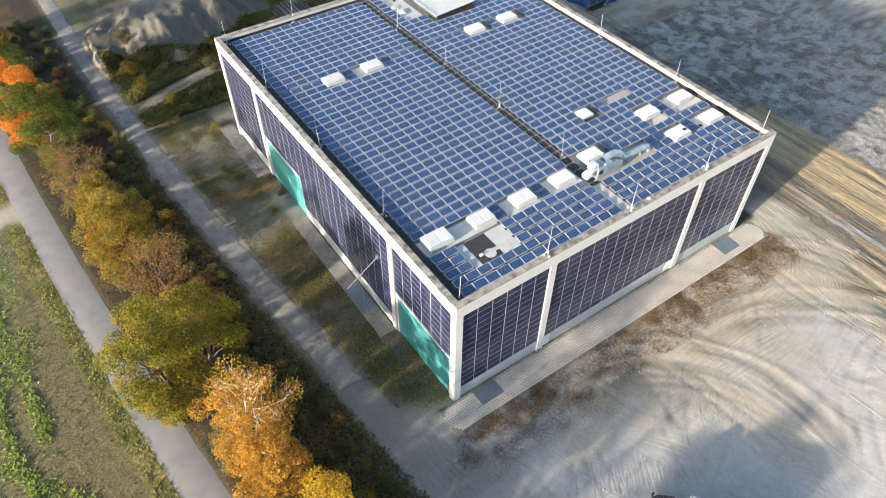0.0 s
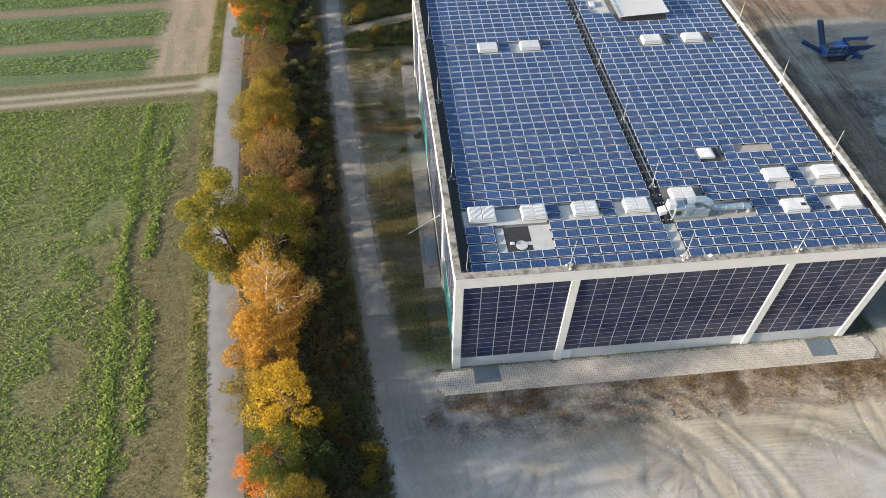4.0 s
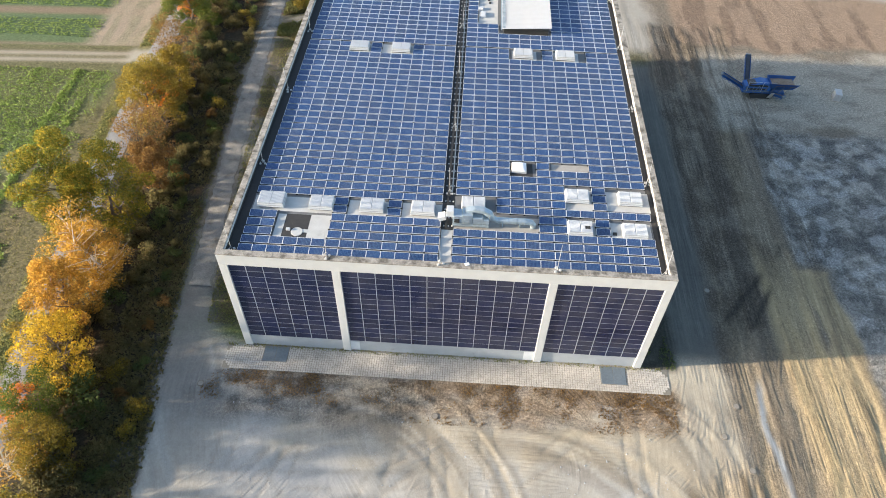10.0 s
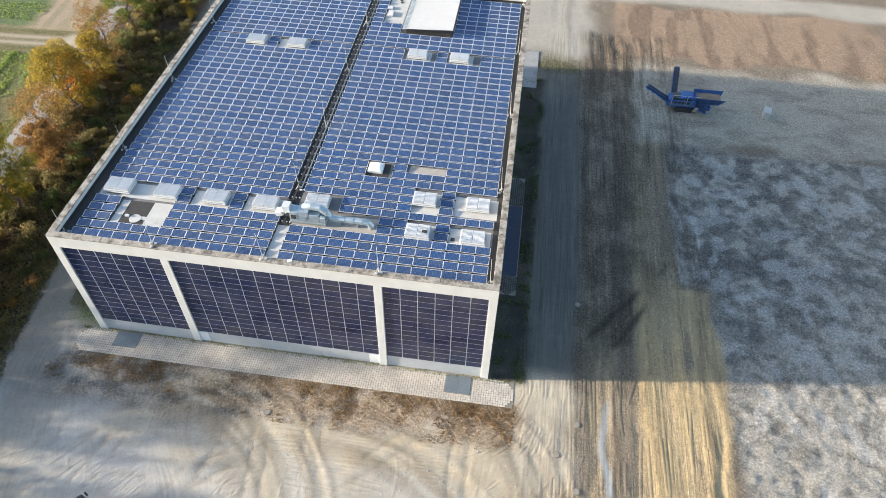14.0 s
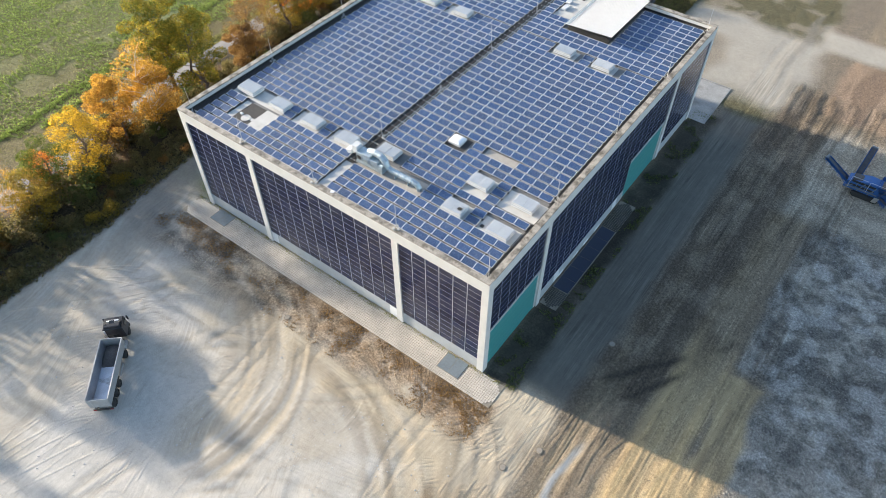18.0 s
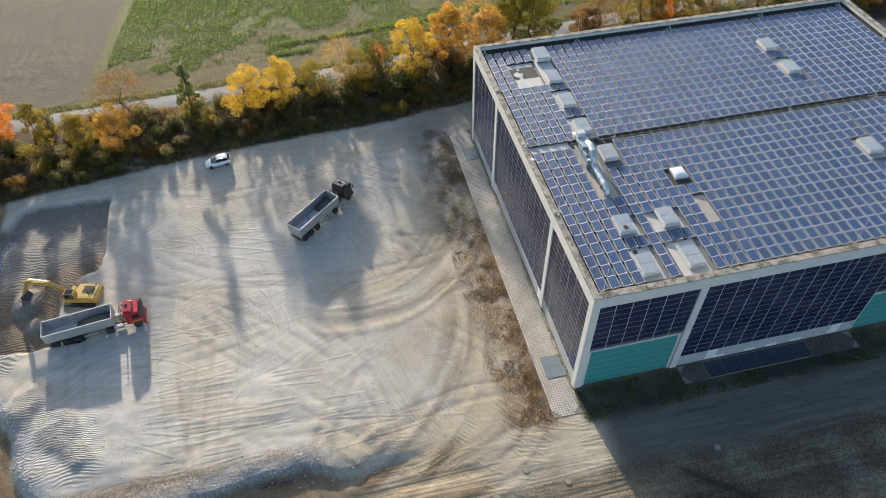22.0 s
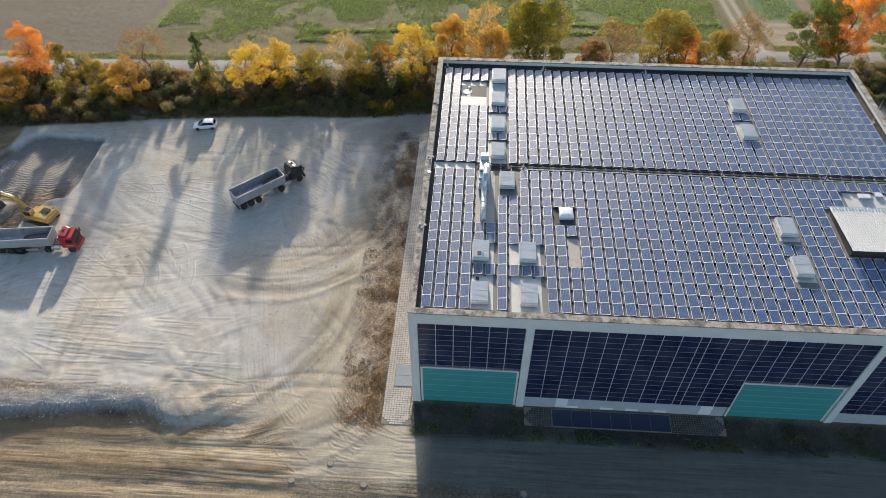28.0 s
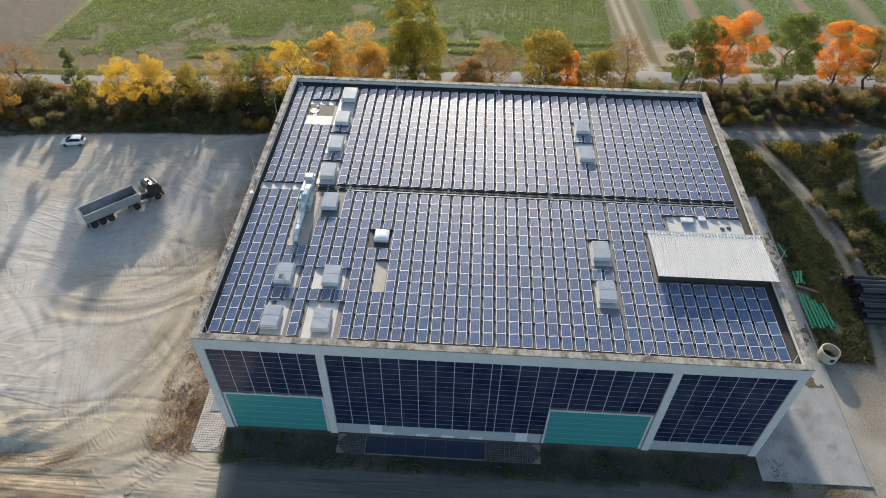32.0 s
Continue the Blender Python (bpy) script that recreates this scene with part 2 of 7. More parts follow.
    l.new(blend(kind.outputs["Alpha"], span(streak, 0.34, 0.66, 0.81, 1.13), span(times(lane_streak, span(drawn(90, 9.0, 9.0, 0.22, geo.outputs["Position"]), 0.35, 0.65, 0.7, 1.3)), 0.30, 0.70, 0.66, 1.30)), amount.inputs["B"])
    tint = n.new("ShaderNodeMix")
    tint.data_type, tint.blend_type = "RGBA", "MULTIPLY"
    tint.inputs["Factor"].default_value = 1.0
    l.new(base.outputs["Color"], tint.inputs["A"])
    l.new(times(pick.outputs["Result"], amount.outputs["Result"]), tint.inputs["B"])
    l.new(tint.outputs["Result"], b.inputs["Base Color"])
    b.inputs["Roughness"].default_value = 0.92
    b.inputs["Specular IOR Level"].default_value = 0.2
    stone = noise_tex(5.0, 5.0, 0.75)
    ribbed = n.new("ShaderNodeAttribute")
    ribbed.attribute_name = "ribs"
    wave, spin = n.new("ShaderNodeTexWave"), n.new("ShaderNodeMapping")
    spin.inputs["Rotation"].default_value = (0, 0, radians(14))
    l.new(warped.outputs[0], spin.inputs["Vector"])
    l.new(spin.outputs[0], wave.inputs["Vector"])
    for key, v in (("Scale", 0.85), ("Distortion", 9.0), ("Detail", 3.0), ("Detail Scale", 0.7)):
        wave.inputs[key].default_value = v
    furrow = times(wave.outputs["Fac"], ribbed.outputs["Fac"])
    height = n.new("ShaderNodeMath")
    height.operation = "ADD"
    l.new(stone, height.inputs[0])
    l.new(times(span(streak, 0.3, 0.7, 0.0, 1.0), strength), height.inputs[1])
    bp = n.new("ShaderNodeBump")
    bp.inputs["Distance"].default_value = 0.08
    l.new(span(sep.outputs[0], 0.40, 0.90, 0.16, 1.0), bp.inputs["Strength"])
    l.new(height.outputs[0], bp.inputs["Height"])
    deep = n.new("ShaderNodeBump")
    deep.inputs["Strength"].default_value, deep.inputs["Distance"].default_value = 0.8, 0.075
    l.new(furrow, deep.inputs["Height"])
    l.new(bp.outputs[0], deep.inputs["Normal"])
    l.new(deep.outputs[0], b.inputs["Normal"])
    return m


GROUND = ground_material()
CONCRETE_WHITE = material("painted_concrete", (0.605, 0.600, 0.585), 0.8, scale=0.8, fine=14, vary=0.10, bump=0.15, dirt=(0.36, 0.33, 0.29, 0.66))
COPING = material("weathered_coping", (0.335, 0.305, 0.262), 0.9, scale=1.3, fine=9, vary=0.42, bump=0.5, dirt=(0.075, 0.064, 0.050, 0.455))
PLINTH = material("grey_plinth", (0.40, 0.42, 0.44), 0.75, scale=0.9, fine=16, vary=0.14, bump=0.15, dirt=(0.22, 0.22, 0.21, 0.62))
BACKING = material("dark_wall_backing", (0.10, 0.10, 0.11), 0.8, vary=0.15)
MEMBRANE = material("grey_roof_membrane", (0.15, 0.15, 0.148), 0.7, scale=1.2, fine=20, vary=0.2, bump=0.1, dirt=(0.10, 0.10, 0.09, 0.62))
BITUMEN = material("black_bitumen", (0.035, 0.033, 0.032), 0.75, scale=2.0, vary=0.4, bump=0.4, dirt=(0.16, 0.15, 0.13, 0.68))
PLATE = material("pale_roof_sheet", (0.50, 0.49, 0.46), 0.6, scale=1.0, vary=0.15, bump=0.08, dirt=(0.30, 0.29, 0.26, 0.62))
SHEET = material("dull_aluminium_sheet", (0.31, 0.33, 0.355), 0.6, metal=0.2, scale=2.0, vary=0.15, bump=0.03)
ALU = material("aluminium", (0.62, 0.63, 0.65), 0.38, metal=0.85, scale=2.0, vary=0.12, bump=0.03)
WALL_FRAME = material("dark_module_frame", (0.30, 0.32, 0.38), 0.4, metal=0.3, scale=2.0, vary=0.06, bump=0.0)
FRAME = material("module_frame", (0.79, 0.80, 0.82), 0.5, metal=0.1, scale=2.0, vary=0.06, bump=0.0)
RUBBER = material("black_rubber", (0.03, 0.03, 0.03), 0.8, vary=0.3, scale=6.0)
WHITE_METAL = material("white_sheet_metal", (0.57, 0.58, 0.585), 0.45, scale=1.5, vary=0.08, bump=0.05, dirt=(0.45, 0.43, 0.39, 0.66))
GALVANISED = material("galvanised_duct", (0.44, 0.51, 0.55), 0.38, metal=0.6, scale=3.0, vary=0.2, bump=0.08)
GREEN_DOOR = material("turquoise_door", (0.052, 0.275, 0.275), 0.45, scale=0.8, vary=0.10, bump=0.04, dirt=(0.11, 0.25, 0.23, 0.62))
CELL_ROOF = cell_material("roof_cells", (0.009, 0.040, 0.128), (0.10, 0.17, 0.28), 10, 6, 1.5, 0.92, "Y", 0.13, 0.5)
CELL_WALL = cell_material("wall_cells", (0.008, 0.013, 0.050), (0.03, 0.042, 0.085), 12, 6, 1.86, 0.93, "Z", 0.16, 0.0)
ASPHALT = material("old_asphalt", (0.245, 0.24, 0.232), 0.9, scale=0.5, fine=25, vary=0.22, bump=0.3, dirt=(0.16, 0.155, 0.15, 0.62))
PATHWAY = material("worn_concrete_track", (0.255, 0.237, 0.208), 0.9, scale=0.7, fine=6, vary=0.34, bump=0.25, dirt=(0.12, 0.105, 0.08, 0.53))
PAVER = material("concrete_paver", (0.50, 0.455, 0.395), 0.9, scale=0.5, fine=5, vary=0.34, bump=0.2, dirt=(0.20, 0.18, 0.15, 0.62))
SLAB = material("concrete_slab", (0.29, 0.29, 0.285), 0.85, scale=0.35, fine=8, vary=0.3, bump=0.3, dirt=(0.17, 0.165, 0.16, 0.5))
GRATE = material("galvanised_grate", (0.20, 0.24, 0.27), 0.6, metal=0.5, scale=4, vary=0.2)
BARK = material("bark", (0.13, 0.10, 0.075), 0.9, scale=5, vary=0.35, bump=0.5)
BIRCH = material("birch_bark", (0.62, 0.58, 0.52), 0.8, scale=4, vary=0.2, bump=0.2, dirt=(0.06, 0.05, 0.05, 0.62))
LEAF = {
    "green": foliage("green_leaves", (0.037, 0.061, 0.015), (0.079, 0.110, 0.022), (0.183, 0.171, 0.030)),
    "oak": foliage("turning_leaves", (0.061, 0.079, 0.015), (0.159, 0.159, 0.024), (0.464, 0.293, 0.030)),
    "gold": foliage("gold_leaves", (0.159, 0.098, 0.027), (0.366, 0.213, 0.043), (0.610, 0.378, 0.061)),
    "yellow": foliage("yellow_leaves", (0.171, 0.134, 0.022), (0.488, 0.329, 0.037), (0.700, 0.464, 0.037), 1.1),
    "orange": foliage("orange_leaves", (0.220, 0.085, 0.022), (0.488, 0.183, 0.030), (0.671, 0.305, 0.037)),
    "brown": foliage("brown_leaves", (0.122, 0.079, 0.032), (0.232, 0.136, 0.050), (0.366, 0.220, 0.062), 1.05),
    "olive": foliage("olive_leaves", (0.085, 0.079, 0.022), (0.207, 0.159, 0.030), (0.366, 0.256, 0.037)),
    "dark": foliage("dark_leaves", (0.055, 0.075, 0.028), (0.10, 0.125, 0.042), (0.17, 0.18, 0.055)),
    "shrub": foliage("shrub_leaves", (0.090, 0.082, 0.040), (0.175, 0.155, 0.065), (0.29, 0.225, 0.10), 1.05),
    "crop": foliage("crop_leaves", (0.125, 0.185, 0.045), (0.235, 0.305, 0.075), (0.36, 0.415, 0.13)),
    "meadow": foliage("meadow_leaves", (0.10, 0.115, 0.035), (0.17, 0.17, 0.055), (0.26, 0.215, 0.085)),
    "verge": foliage("verge_grass_blades", (0.13, 0.145, 0.040), (0.23, 0.225, 0.070), (0.40, 0.335, 0.13)),
    "dry": foliage("dry_stalks", (0.207, 0.183, 0.067), (0.366, 0.305, 0.110), (0.512, 0.439, 0.183)),
}

# ---- mesh helpers ----
def mesh_object(name, bm, mats, parent=None, smooth=False):
    me = bpy.data.meshes.new(name)
    bm.to_mesh(me)
    bm.free()
    for mat in mats if isinstance(mats, (list, tuple)) else [mats]:
        me.materials.append(mat)
    if smooth:
        me.shade_smooth()
    ob = new(name, me)
    if parent:
        ob.parent = parent
    return ob


def part(name, bm, mat, parent, label=""):
    return tagged(mesh_object(name, bm, mat, parent), label)


def thing(name, label, category, group="", at=(0, 0, 0), turn=0.0):
    ob = tagged(new(name), label, category, group)
    ob.matrix_basis = pose(*at, 0, 0, turn)
    ob.empty_display_size = 0.2
    return ob


def piece(name, me, parent, m):
    """One more object on a mesh that exists already."""
    ob = new(name, me)
    ob.parent = parent
    ob.matrix_basis = m
    return ob


def box(bm, x0, y0, z0, x1, y1, z1, mat=0, bevel=0.0):
    made = bmesh.ops.create_cube(bm, size=1.0)["verts"]
    bmesh.ops.transform(bm, matrix=Matrix.LocRotScale(((x0 + x1) / 2, (y0 + y1) / 2, (z0 + z1) / 2), None, (x1 - x0, y1 - y0, z1 - z0)), verts=made)
    faces = {f for v in made for f in v.link_faces}
    for f in faces:
        f.material_index = mat
    if bevel:
        edges = {e for v in made for e in v.link_edges}
        bmesh.ops.bevel(bm, geom=list(edges), offset=bevel, segments=1, affect="EDGES", profile=0.5)
    return made


def boxed(*size, bevel=0.0):
    bm = bmesh.new()
    box(bm, *size, bevel=bevel)
    return bm


def tube(bm, a, b, r0, r1=None, sides=8, mat=0, caps=True):
    """A round bar from a to b, tapering from r0 to r1."""
    a, b = Vector(a), Vector(b)
    q = (b - a).to_track_quat("Z", "Y").to_matrix().to_4x4()
    made = bmesh.ops.create_cone(bm, cap_ends=caps, segments=sides, radius1=r0, radius2=r0 if r1 is None else r1, depth=(b - a).length,
                                 matrix=Matrix.Translation((a + b) / 2) @ q)["verts"]
    for f in {f for v in made for f in v.link_faces}:
        f.material_index = mat
    return made


def tubed(a, b, r0, r1=None, sides=8):
    bm = bmesh.new()
    tube(bm, a, b, r0, r1, sides)
    return bm


def raw_mesh(name, verts, faces, mats, parent=None):
    me = bpy.data.meshes.new(name)
    me.from_pydata(verts, [], faces)
    for mat in mats if isinstance(mats, (list, tuple)) else [mats]:
        me.materials.append(mat)
    ob = new(name, me)
    if parent:
        ob.parent = parent
    return ob


# ---- ground: one sheet to the horizon ----
def value_noise(x, y, size, seed=0):
    """Smooth random field between 0 and 1."""
    gx, gy = x / size, y / size
    ix, iy = np.floor(gx), np.floor(gy)
    fx, fy = gx - ix, gy - iy
    fx, fy = fx * fx * (3 - 2 * fx), fy * fy * (3 - 2 * fy)

    def rnd(a, b):
        h = np.sin(a * 127.1 + b * 311.7 + seed * 74.7) * 43758.5453
        return h - np.floor(h)
    return (rnd(ix, iy) * (1 - fx) + rnd(ix + 1, iy) * fx) * (1 - fy) + (rnd(ix, iy + 1) * (1 - fx) + rnd(ix + 1, iy + 1) * fx) * fy


def fbm(x, y, size, seed=0, octaves=4):
    total, amp, norm = 0.0, 1.0, 0.0
    for k in range(octaves):
        total = total + amp * value_noise(x + 17.3 * k, y - 9.1 * k, size / 2 ** k, seed + k)
        norm += amp
        amp *= 0.5
    return total / norm


def step(v, a, b):
    t = np.clip((v - a) / (b - a), 0, 1)
    return t * t * (3 - 2 * t)


def road_x(y):
    """Middle of the lane in the west."""
    s = np.maximum(0.0, -7.0 - y)
    t = np.clip(y, -7.0, 115.0)
    return -27.6 - 0.122 * t + 0.00049 * t * t + 0.10 * s - 0.0006 * np.minimum(s, 90) ** 2


def track_x(y):
    """Middle of the concrete track between the trees and the hall."""
    t = np.clip(y, -20.0, 120.0)
    return -7.6 - 0.129 * t + 0.000514 * t * t


def belt_east(y):
    """East edge of the belt of trees."""
    t, s = np.clip(y, 0.0, 115.0), np.maximum(0.0, -y)
    return -10.5 - 0.11 * t + 0.0004 * t * t + 0.07 * s + 0.0006 * np.minimum(s, 110) ** 2 + 1.3 * np.exp(-((y + 15.0) / 13.0) ** 2)


def axis(core0, core1, stepm, far):
    core = np.arange(core0, core1 + 1e-6, stepm)
    out, d, lo, hi = [], stepm, [], []
    a, b = core0, core1
    while b < far:
        d *= 1.18
        a, b = a - d, b + d
        lo.append(a)
        hi.append(b)
    return np.concatenate([lo[::-1], core, hi])


GX, GY = axis(-46, 108, 0.33, 3200), axis(-90, 110, 0.33, 3200)
X, Y = np.meshgrid(GX, GY)


def lies(x0, x1, y0, y1, soft=1.5, warp=1.5, size=6.0, seed=0):
    """How far a place lies within a rectangle with an uneven, soft edge."""
    wx = X + (fbm(X, Y, size, seed) - 0.5) * 2 * warp
    wy = Y + (fbm(X, Y, size, seed + 50) - 0.5) * 2 * warp
    return step(wx, x0 - soft, x0 + soft) * (1 - step(wx, x1 - soft, x1 + soft)) * step(wy, y0 - soft, y0 + soft) * (1 - step(wy, y1 - soft, y1 + soft))


def spot(cx, cy, rx, ry, turn=0.0, warp=0.25, seed=0):
    """1 in the middle of an uneven oval, 0 at its rim and beyond."""
    c, s = math.cos(radians(turn)), math.sin(radians(turn))
    dx, dy = X - cx, Y - cy
    d = np.hypot((dx * c + dy * s) / rx, (-dx * s + dy * c) / ry) + (fbm(X, Y, 4.0, seed) - 0.5) * 2 * warp
    return np.clip(1 - d, 0, 1)


base = np.zeros(X.shape + (3,))
rough = np.full(X.shape, 0.35)
green = np.zeros(X.shape)
Z = (fbm(X, Y, 14, 3) - 0.5) * 0.25 * step(np.hypot(X - 25, Y - 30), 0, 60)


def lay(color, w, r=None, g=None):
    global base, rough, green
    base = base * (1 - w[..., None]) + np.array(color) * w[..., None]
    if r is not None:
        rough = rough * (1 - w) + r * w
    if g is not None:
        green = green * (1 - w) + g * w


n1, n2, n3 = fbm(X, Y, 9, 11), fbm(X, Y, 3, 12), fbm(X, Y, 30, 13)
everywhere = np.ones(X.shape)
# open land in the distance
lay((0.20, 0.16, 0.11), everywhere, 0.5, 0.4)
lay((0.11, 0.13, 0.045), step(n3, 0.45, 0.6), 0.6, 0.6)
# yard: pale crushed stone
yard = lies(-12, 62, -92, 1, 2.0, 2.0, 8, 21)
lay((0.435, 0.395, 0.33), yard, 0.45, 0.0)
lay((0.46, 0.438, 0.40), yard * lies(2, 55, -66, -9, 4, 5, 14, 22) * step(n1, 0.3, 0.62), 0.4, 0.0)
track_marks = yard * 0.9
# east of the hall: lane, ruts, sand, cinder field
east = step(X, 50.0, 51.5) * lies(48, 200, -110, 130, 2, 1, 8, 23)
lay((0.20, 0.165, 0.125), east, 0.8, 0.55)
# lane: the hall's shadow is put into its colour, pale beyond both ends
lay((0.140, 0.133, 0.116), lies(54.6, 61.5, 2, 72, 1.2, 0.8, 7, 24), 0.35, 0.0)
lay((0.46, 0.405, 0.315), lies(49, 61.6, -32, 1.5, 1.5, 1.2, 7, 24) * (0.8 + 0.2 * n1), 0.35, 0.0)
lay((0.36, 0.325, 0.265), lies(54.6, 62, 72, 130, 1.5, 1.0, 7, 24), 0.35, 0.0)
lay((0.46, 0.39, 0.28), lies(6, 54, -14.5, -7.5, 2.2, 1.5, 9, 224) * (0.35 + 0.65 * step(fbm(X / 9, Y, 2.2, 225), 0.35, 0.65)), 0.4, 0.0)
# mossy soil at the wall, its colour blackened further for the hall's shade
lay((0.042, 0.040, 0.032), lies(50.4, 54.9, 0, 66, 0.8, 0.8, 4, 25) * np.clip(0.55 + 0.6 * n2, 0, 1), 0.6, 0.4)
# dark soil, its colour deepened from y -4 north for the hall's shadow
lay((0.125, 0.100, 0.075), lies(62.5, 72.5, -4, 84, 1.5, 3.0, 8, 26) * step(n2, 0.25, 0.6), 0.9, 0.65)
lay((0.235, 0.19, 0.135), lies(62.0, 69.5, -80, 8, 2.0, 3.0, 6, 28), 0.8, 0.2)
lay((0.47, 0.35, 0.19), lies(69.2, 75.2, -80, 400, 0.7, 0.8, 6, 27) * (1 - 0.85 * step(Y + 7 * (n1 - 0.5) + 5 * (n2 - 0.5), 6, 26)) * (0.65 + 0.35 * step(fbm(X, Y / 14, 1.4, 127), 0.35, 0.6)), 0.7, 0.0)
lay((0.40, 0.305, 0.175), lies(75.2, 79.6, -80, 18.0, 0.5, 1.6, 5, 27), 0.7, 0.1)
wet = np.exp(-((X - 64.9 - 1.6 * (fbm(Y, Y * 0 + 2.0, 7, 128, 3) - 0.5)) / 0.42) ** 4) * lies(60, 70, -26, -1, 1.5, 0.5, 5, 129)
lay((0.30, 0.32, 0.33), wet, 0.2, 0.0)
cinder = lies(80.0, 300, -60, 50, 1.0, 2.4, 7, 29) * 1.0 + lies(76.0, 82, 20, 52, 1.0, 1.0, 7, 30)
cinder = np.clip(cinder, 0, 1)
lay((0.36, 0.335, 0.29), cinder, 0.9, 0.35)
# dark patches start near y -6, painting the hall's shadow over the cinder
lay((0.17, 0.16, 0.145), cinder * step(fbm(X, Y, 2.6, 331, 6), 0.36, 0.62) * step(Y, -6, 26) * (1 - 0.85 * step(X + 8 * n1 - 0.12 * Y, 90, 108)), 1.0, 0.8)
lay((0.15, 0.14, 0.12), cinder * step(fbm((X * 0.5 + Y * 0.87), (Y * 0.5 - X * 0.87) / 1.7, 0.9, 31, 3), 0.48, 0.68) * 0.65, 1.0, 0.6)
# dark flecks, made stronger inside the hall's shadow
lay((0.085, 0.082, 0.075), cinder * step(fbm(X, Y, 1.7, 337, 5), 0.46, 0.60) * (0.2 + 0.3 * step(Y, -6, 10)), 1.0, 0.8)
lay((0.42, 0.41, 0.385), cinder * step(fbm(X + 0.4 * Y, Y - 0.4 * X, 2.6, 338, 6), 0.54, 0.66) * 0.55, 0.9, 0.5)
Z += cinder * (fbm(X, Y, 1.4, 93, 3) - 0.5) * 0.35
lay((0.37, 0.33, 0.265), lies(72.0, 300, 52, 75, 1.5, 3.5, 9, 32), 0.7, 0.5)
lay((0.20, 0.175, 0.14), lies(72.0, 300, 51, 78, 1.5, 3.5, 9, 32) * step(fbm(X / 2, Y, 2.2, 332, 6), 0.48, 0.68) * 0.5, 0.9, 0.6)
lay((0.30, 0.215, 0.15), lies(69.0, 122, 77, 98, 1.0, 3.0, 9, 33), 0.7, 0.5)
lay((0.15, 0.105, 0.075), lies(69.0, 122, 77, 98, 1.0, 3.0, 9, 33) * step(fbm(X, Y / 5, 2.5, 333, 5), 0.48, 0.62) * 0.6, 0.9, 0.6)
lay((0.36, 0.33, 0.28), lies(62.0, 340, 99, 106, 1.5, 1.5, 12, 34), 0.35, 0.0)
# south edge of the yard: brown earth lane with ruts
brown = lies(57.5, 64, -120, -12, 1.5, 2.0, 9, 35) + lies(-12, 60, -120, -77, 1.5, 2, 9, 36)
lay((0.285, 0.215, 0.135), np.clip(brown, 0, 1), 0.7, 0.2)
# bare worn strip in front of the south wall
lay((0.26, 0.235, 0.20), lies(-4.0, 40, -9.5, -2.6, 1.6, 1.8, 4, 37) * step(n2, 0.2, 0.55) * 0.85, 0.8, 0.6)
lay((0.33, 0.25, 0.175), lies(22, 54.5, -8.6, -2.6, 1.6, 1.4, 4, 237) * step(n2, 0.15, 0.5), 0.8, 0.5)
lay((0.15, 0.13, 0.105), lies(-3.0, 36, -8.0, -2.8, 0.9, 1.5, 3, 137) * step(fbm(X, Y, 2.4, 138, 6), 0.48, 0.60) * 0.8, 0.8, 0.8)
lay((0.235, 0.165, 0.105), lies(16.0, 55, -6.5, -3.4, 0.6, 1.2, 3, 38) * step(fbm(X, Y, 2.2, 39, 6), 0.48, 0.58) * 0.85, 0.8, 0.7)
lay((0.225, 0.210, 0.185), lies(-9.0, 21, -10.5, 1.0, 2.2, 2.6, 5, 240) * (0.45 + 0.55 * step(n2, 0.3, 0.6)) * 0.75, 0.6, 0.4)
lay((0.105, 0.092, 0.075), lies(-6.0, 24, -9.0, -3.4, 1.2, 2.0, 3, 241) * step(fbm(X, Y, 2.0, 242, 6), 0.50, 0.64) * 0.75, 0.8, 0.7)
lay((0.135, 0.088, 0.048), lies(1.0, 54.5, -5.4, -3.4, 0.5, 1.1, 2.6, 243) * (0.35 + 0.65 * step(fbm(X / 1.6, Y, 1.6, 244, 5), 0.38, 0.58)) * 0.85, 0.85, 0.7)
lay((0.24, 0.165, 0.10), lies(20.0, 53.5, -8.6, -5.0, 1.0, 1.6, 3, 245) * step(fbm(X / 2.2, Y, 1.8, 246, 6), 0.46, 0.62) * 0.7, 0.8, 0.6)
# between the track and the hall in the west
westside = lies(-10.5, 0.5, 3, 74, 1.2, 1.2, 5, 40)
lay((0.120, 0.106, 0.078), westside, 0.6, 0.5)
lay((0.070, 0.068, 0.034), westside * step(fbm(X, Y, 3.5, 41, 6), 0.36, 0.70) * 0.9, 0.9, 0.8)
lay((0.18, 0.110, 0.052), westside * step(fbm(X, Y, 2.6, 42, 6), 0.52, 0.75) * 0.7, 0.8, 0.6)
lay((0.25, 0.23, 0.20), lies(-8.5, 1, 50, 76, 1.0, 1.8, 4, 43) * step(n2, 0.25, 0.55) * 0.85, 0.5, 0.3)
lay((0.22, 0.21, 0.185), lies(-14, 1, 36.5, 46.5, 1.2, 1.8, 4, 143) * (0.55 + 0.45 * step(n2, 0.3, 0.6)), 0.4, 0.1)
lay((0.20, 0.115, 0.052), lies(-11.5, -1, 46.5, 49.5, 0.6, 0.9, 3, 144) * step(n2, 0.3, 0.55) * 0.8, 0.7, 0.6)
lay((0.25, 0.17, 0.08), lies(-9, -1.5, 30, 36, 1.2, 1.5, 3, 145) * step(n2, 0.4, 0.6) * 0.6, 0.7, 0.6)
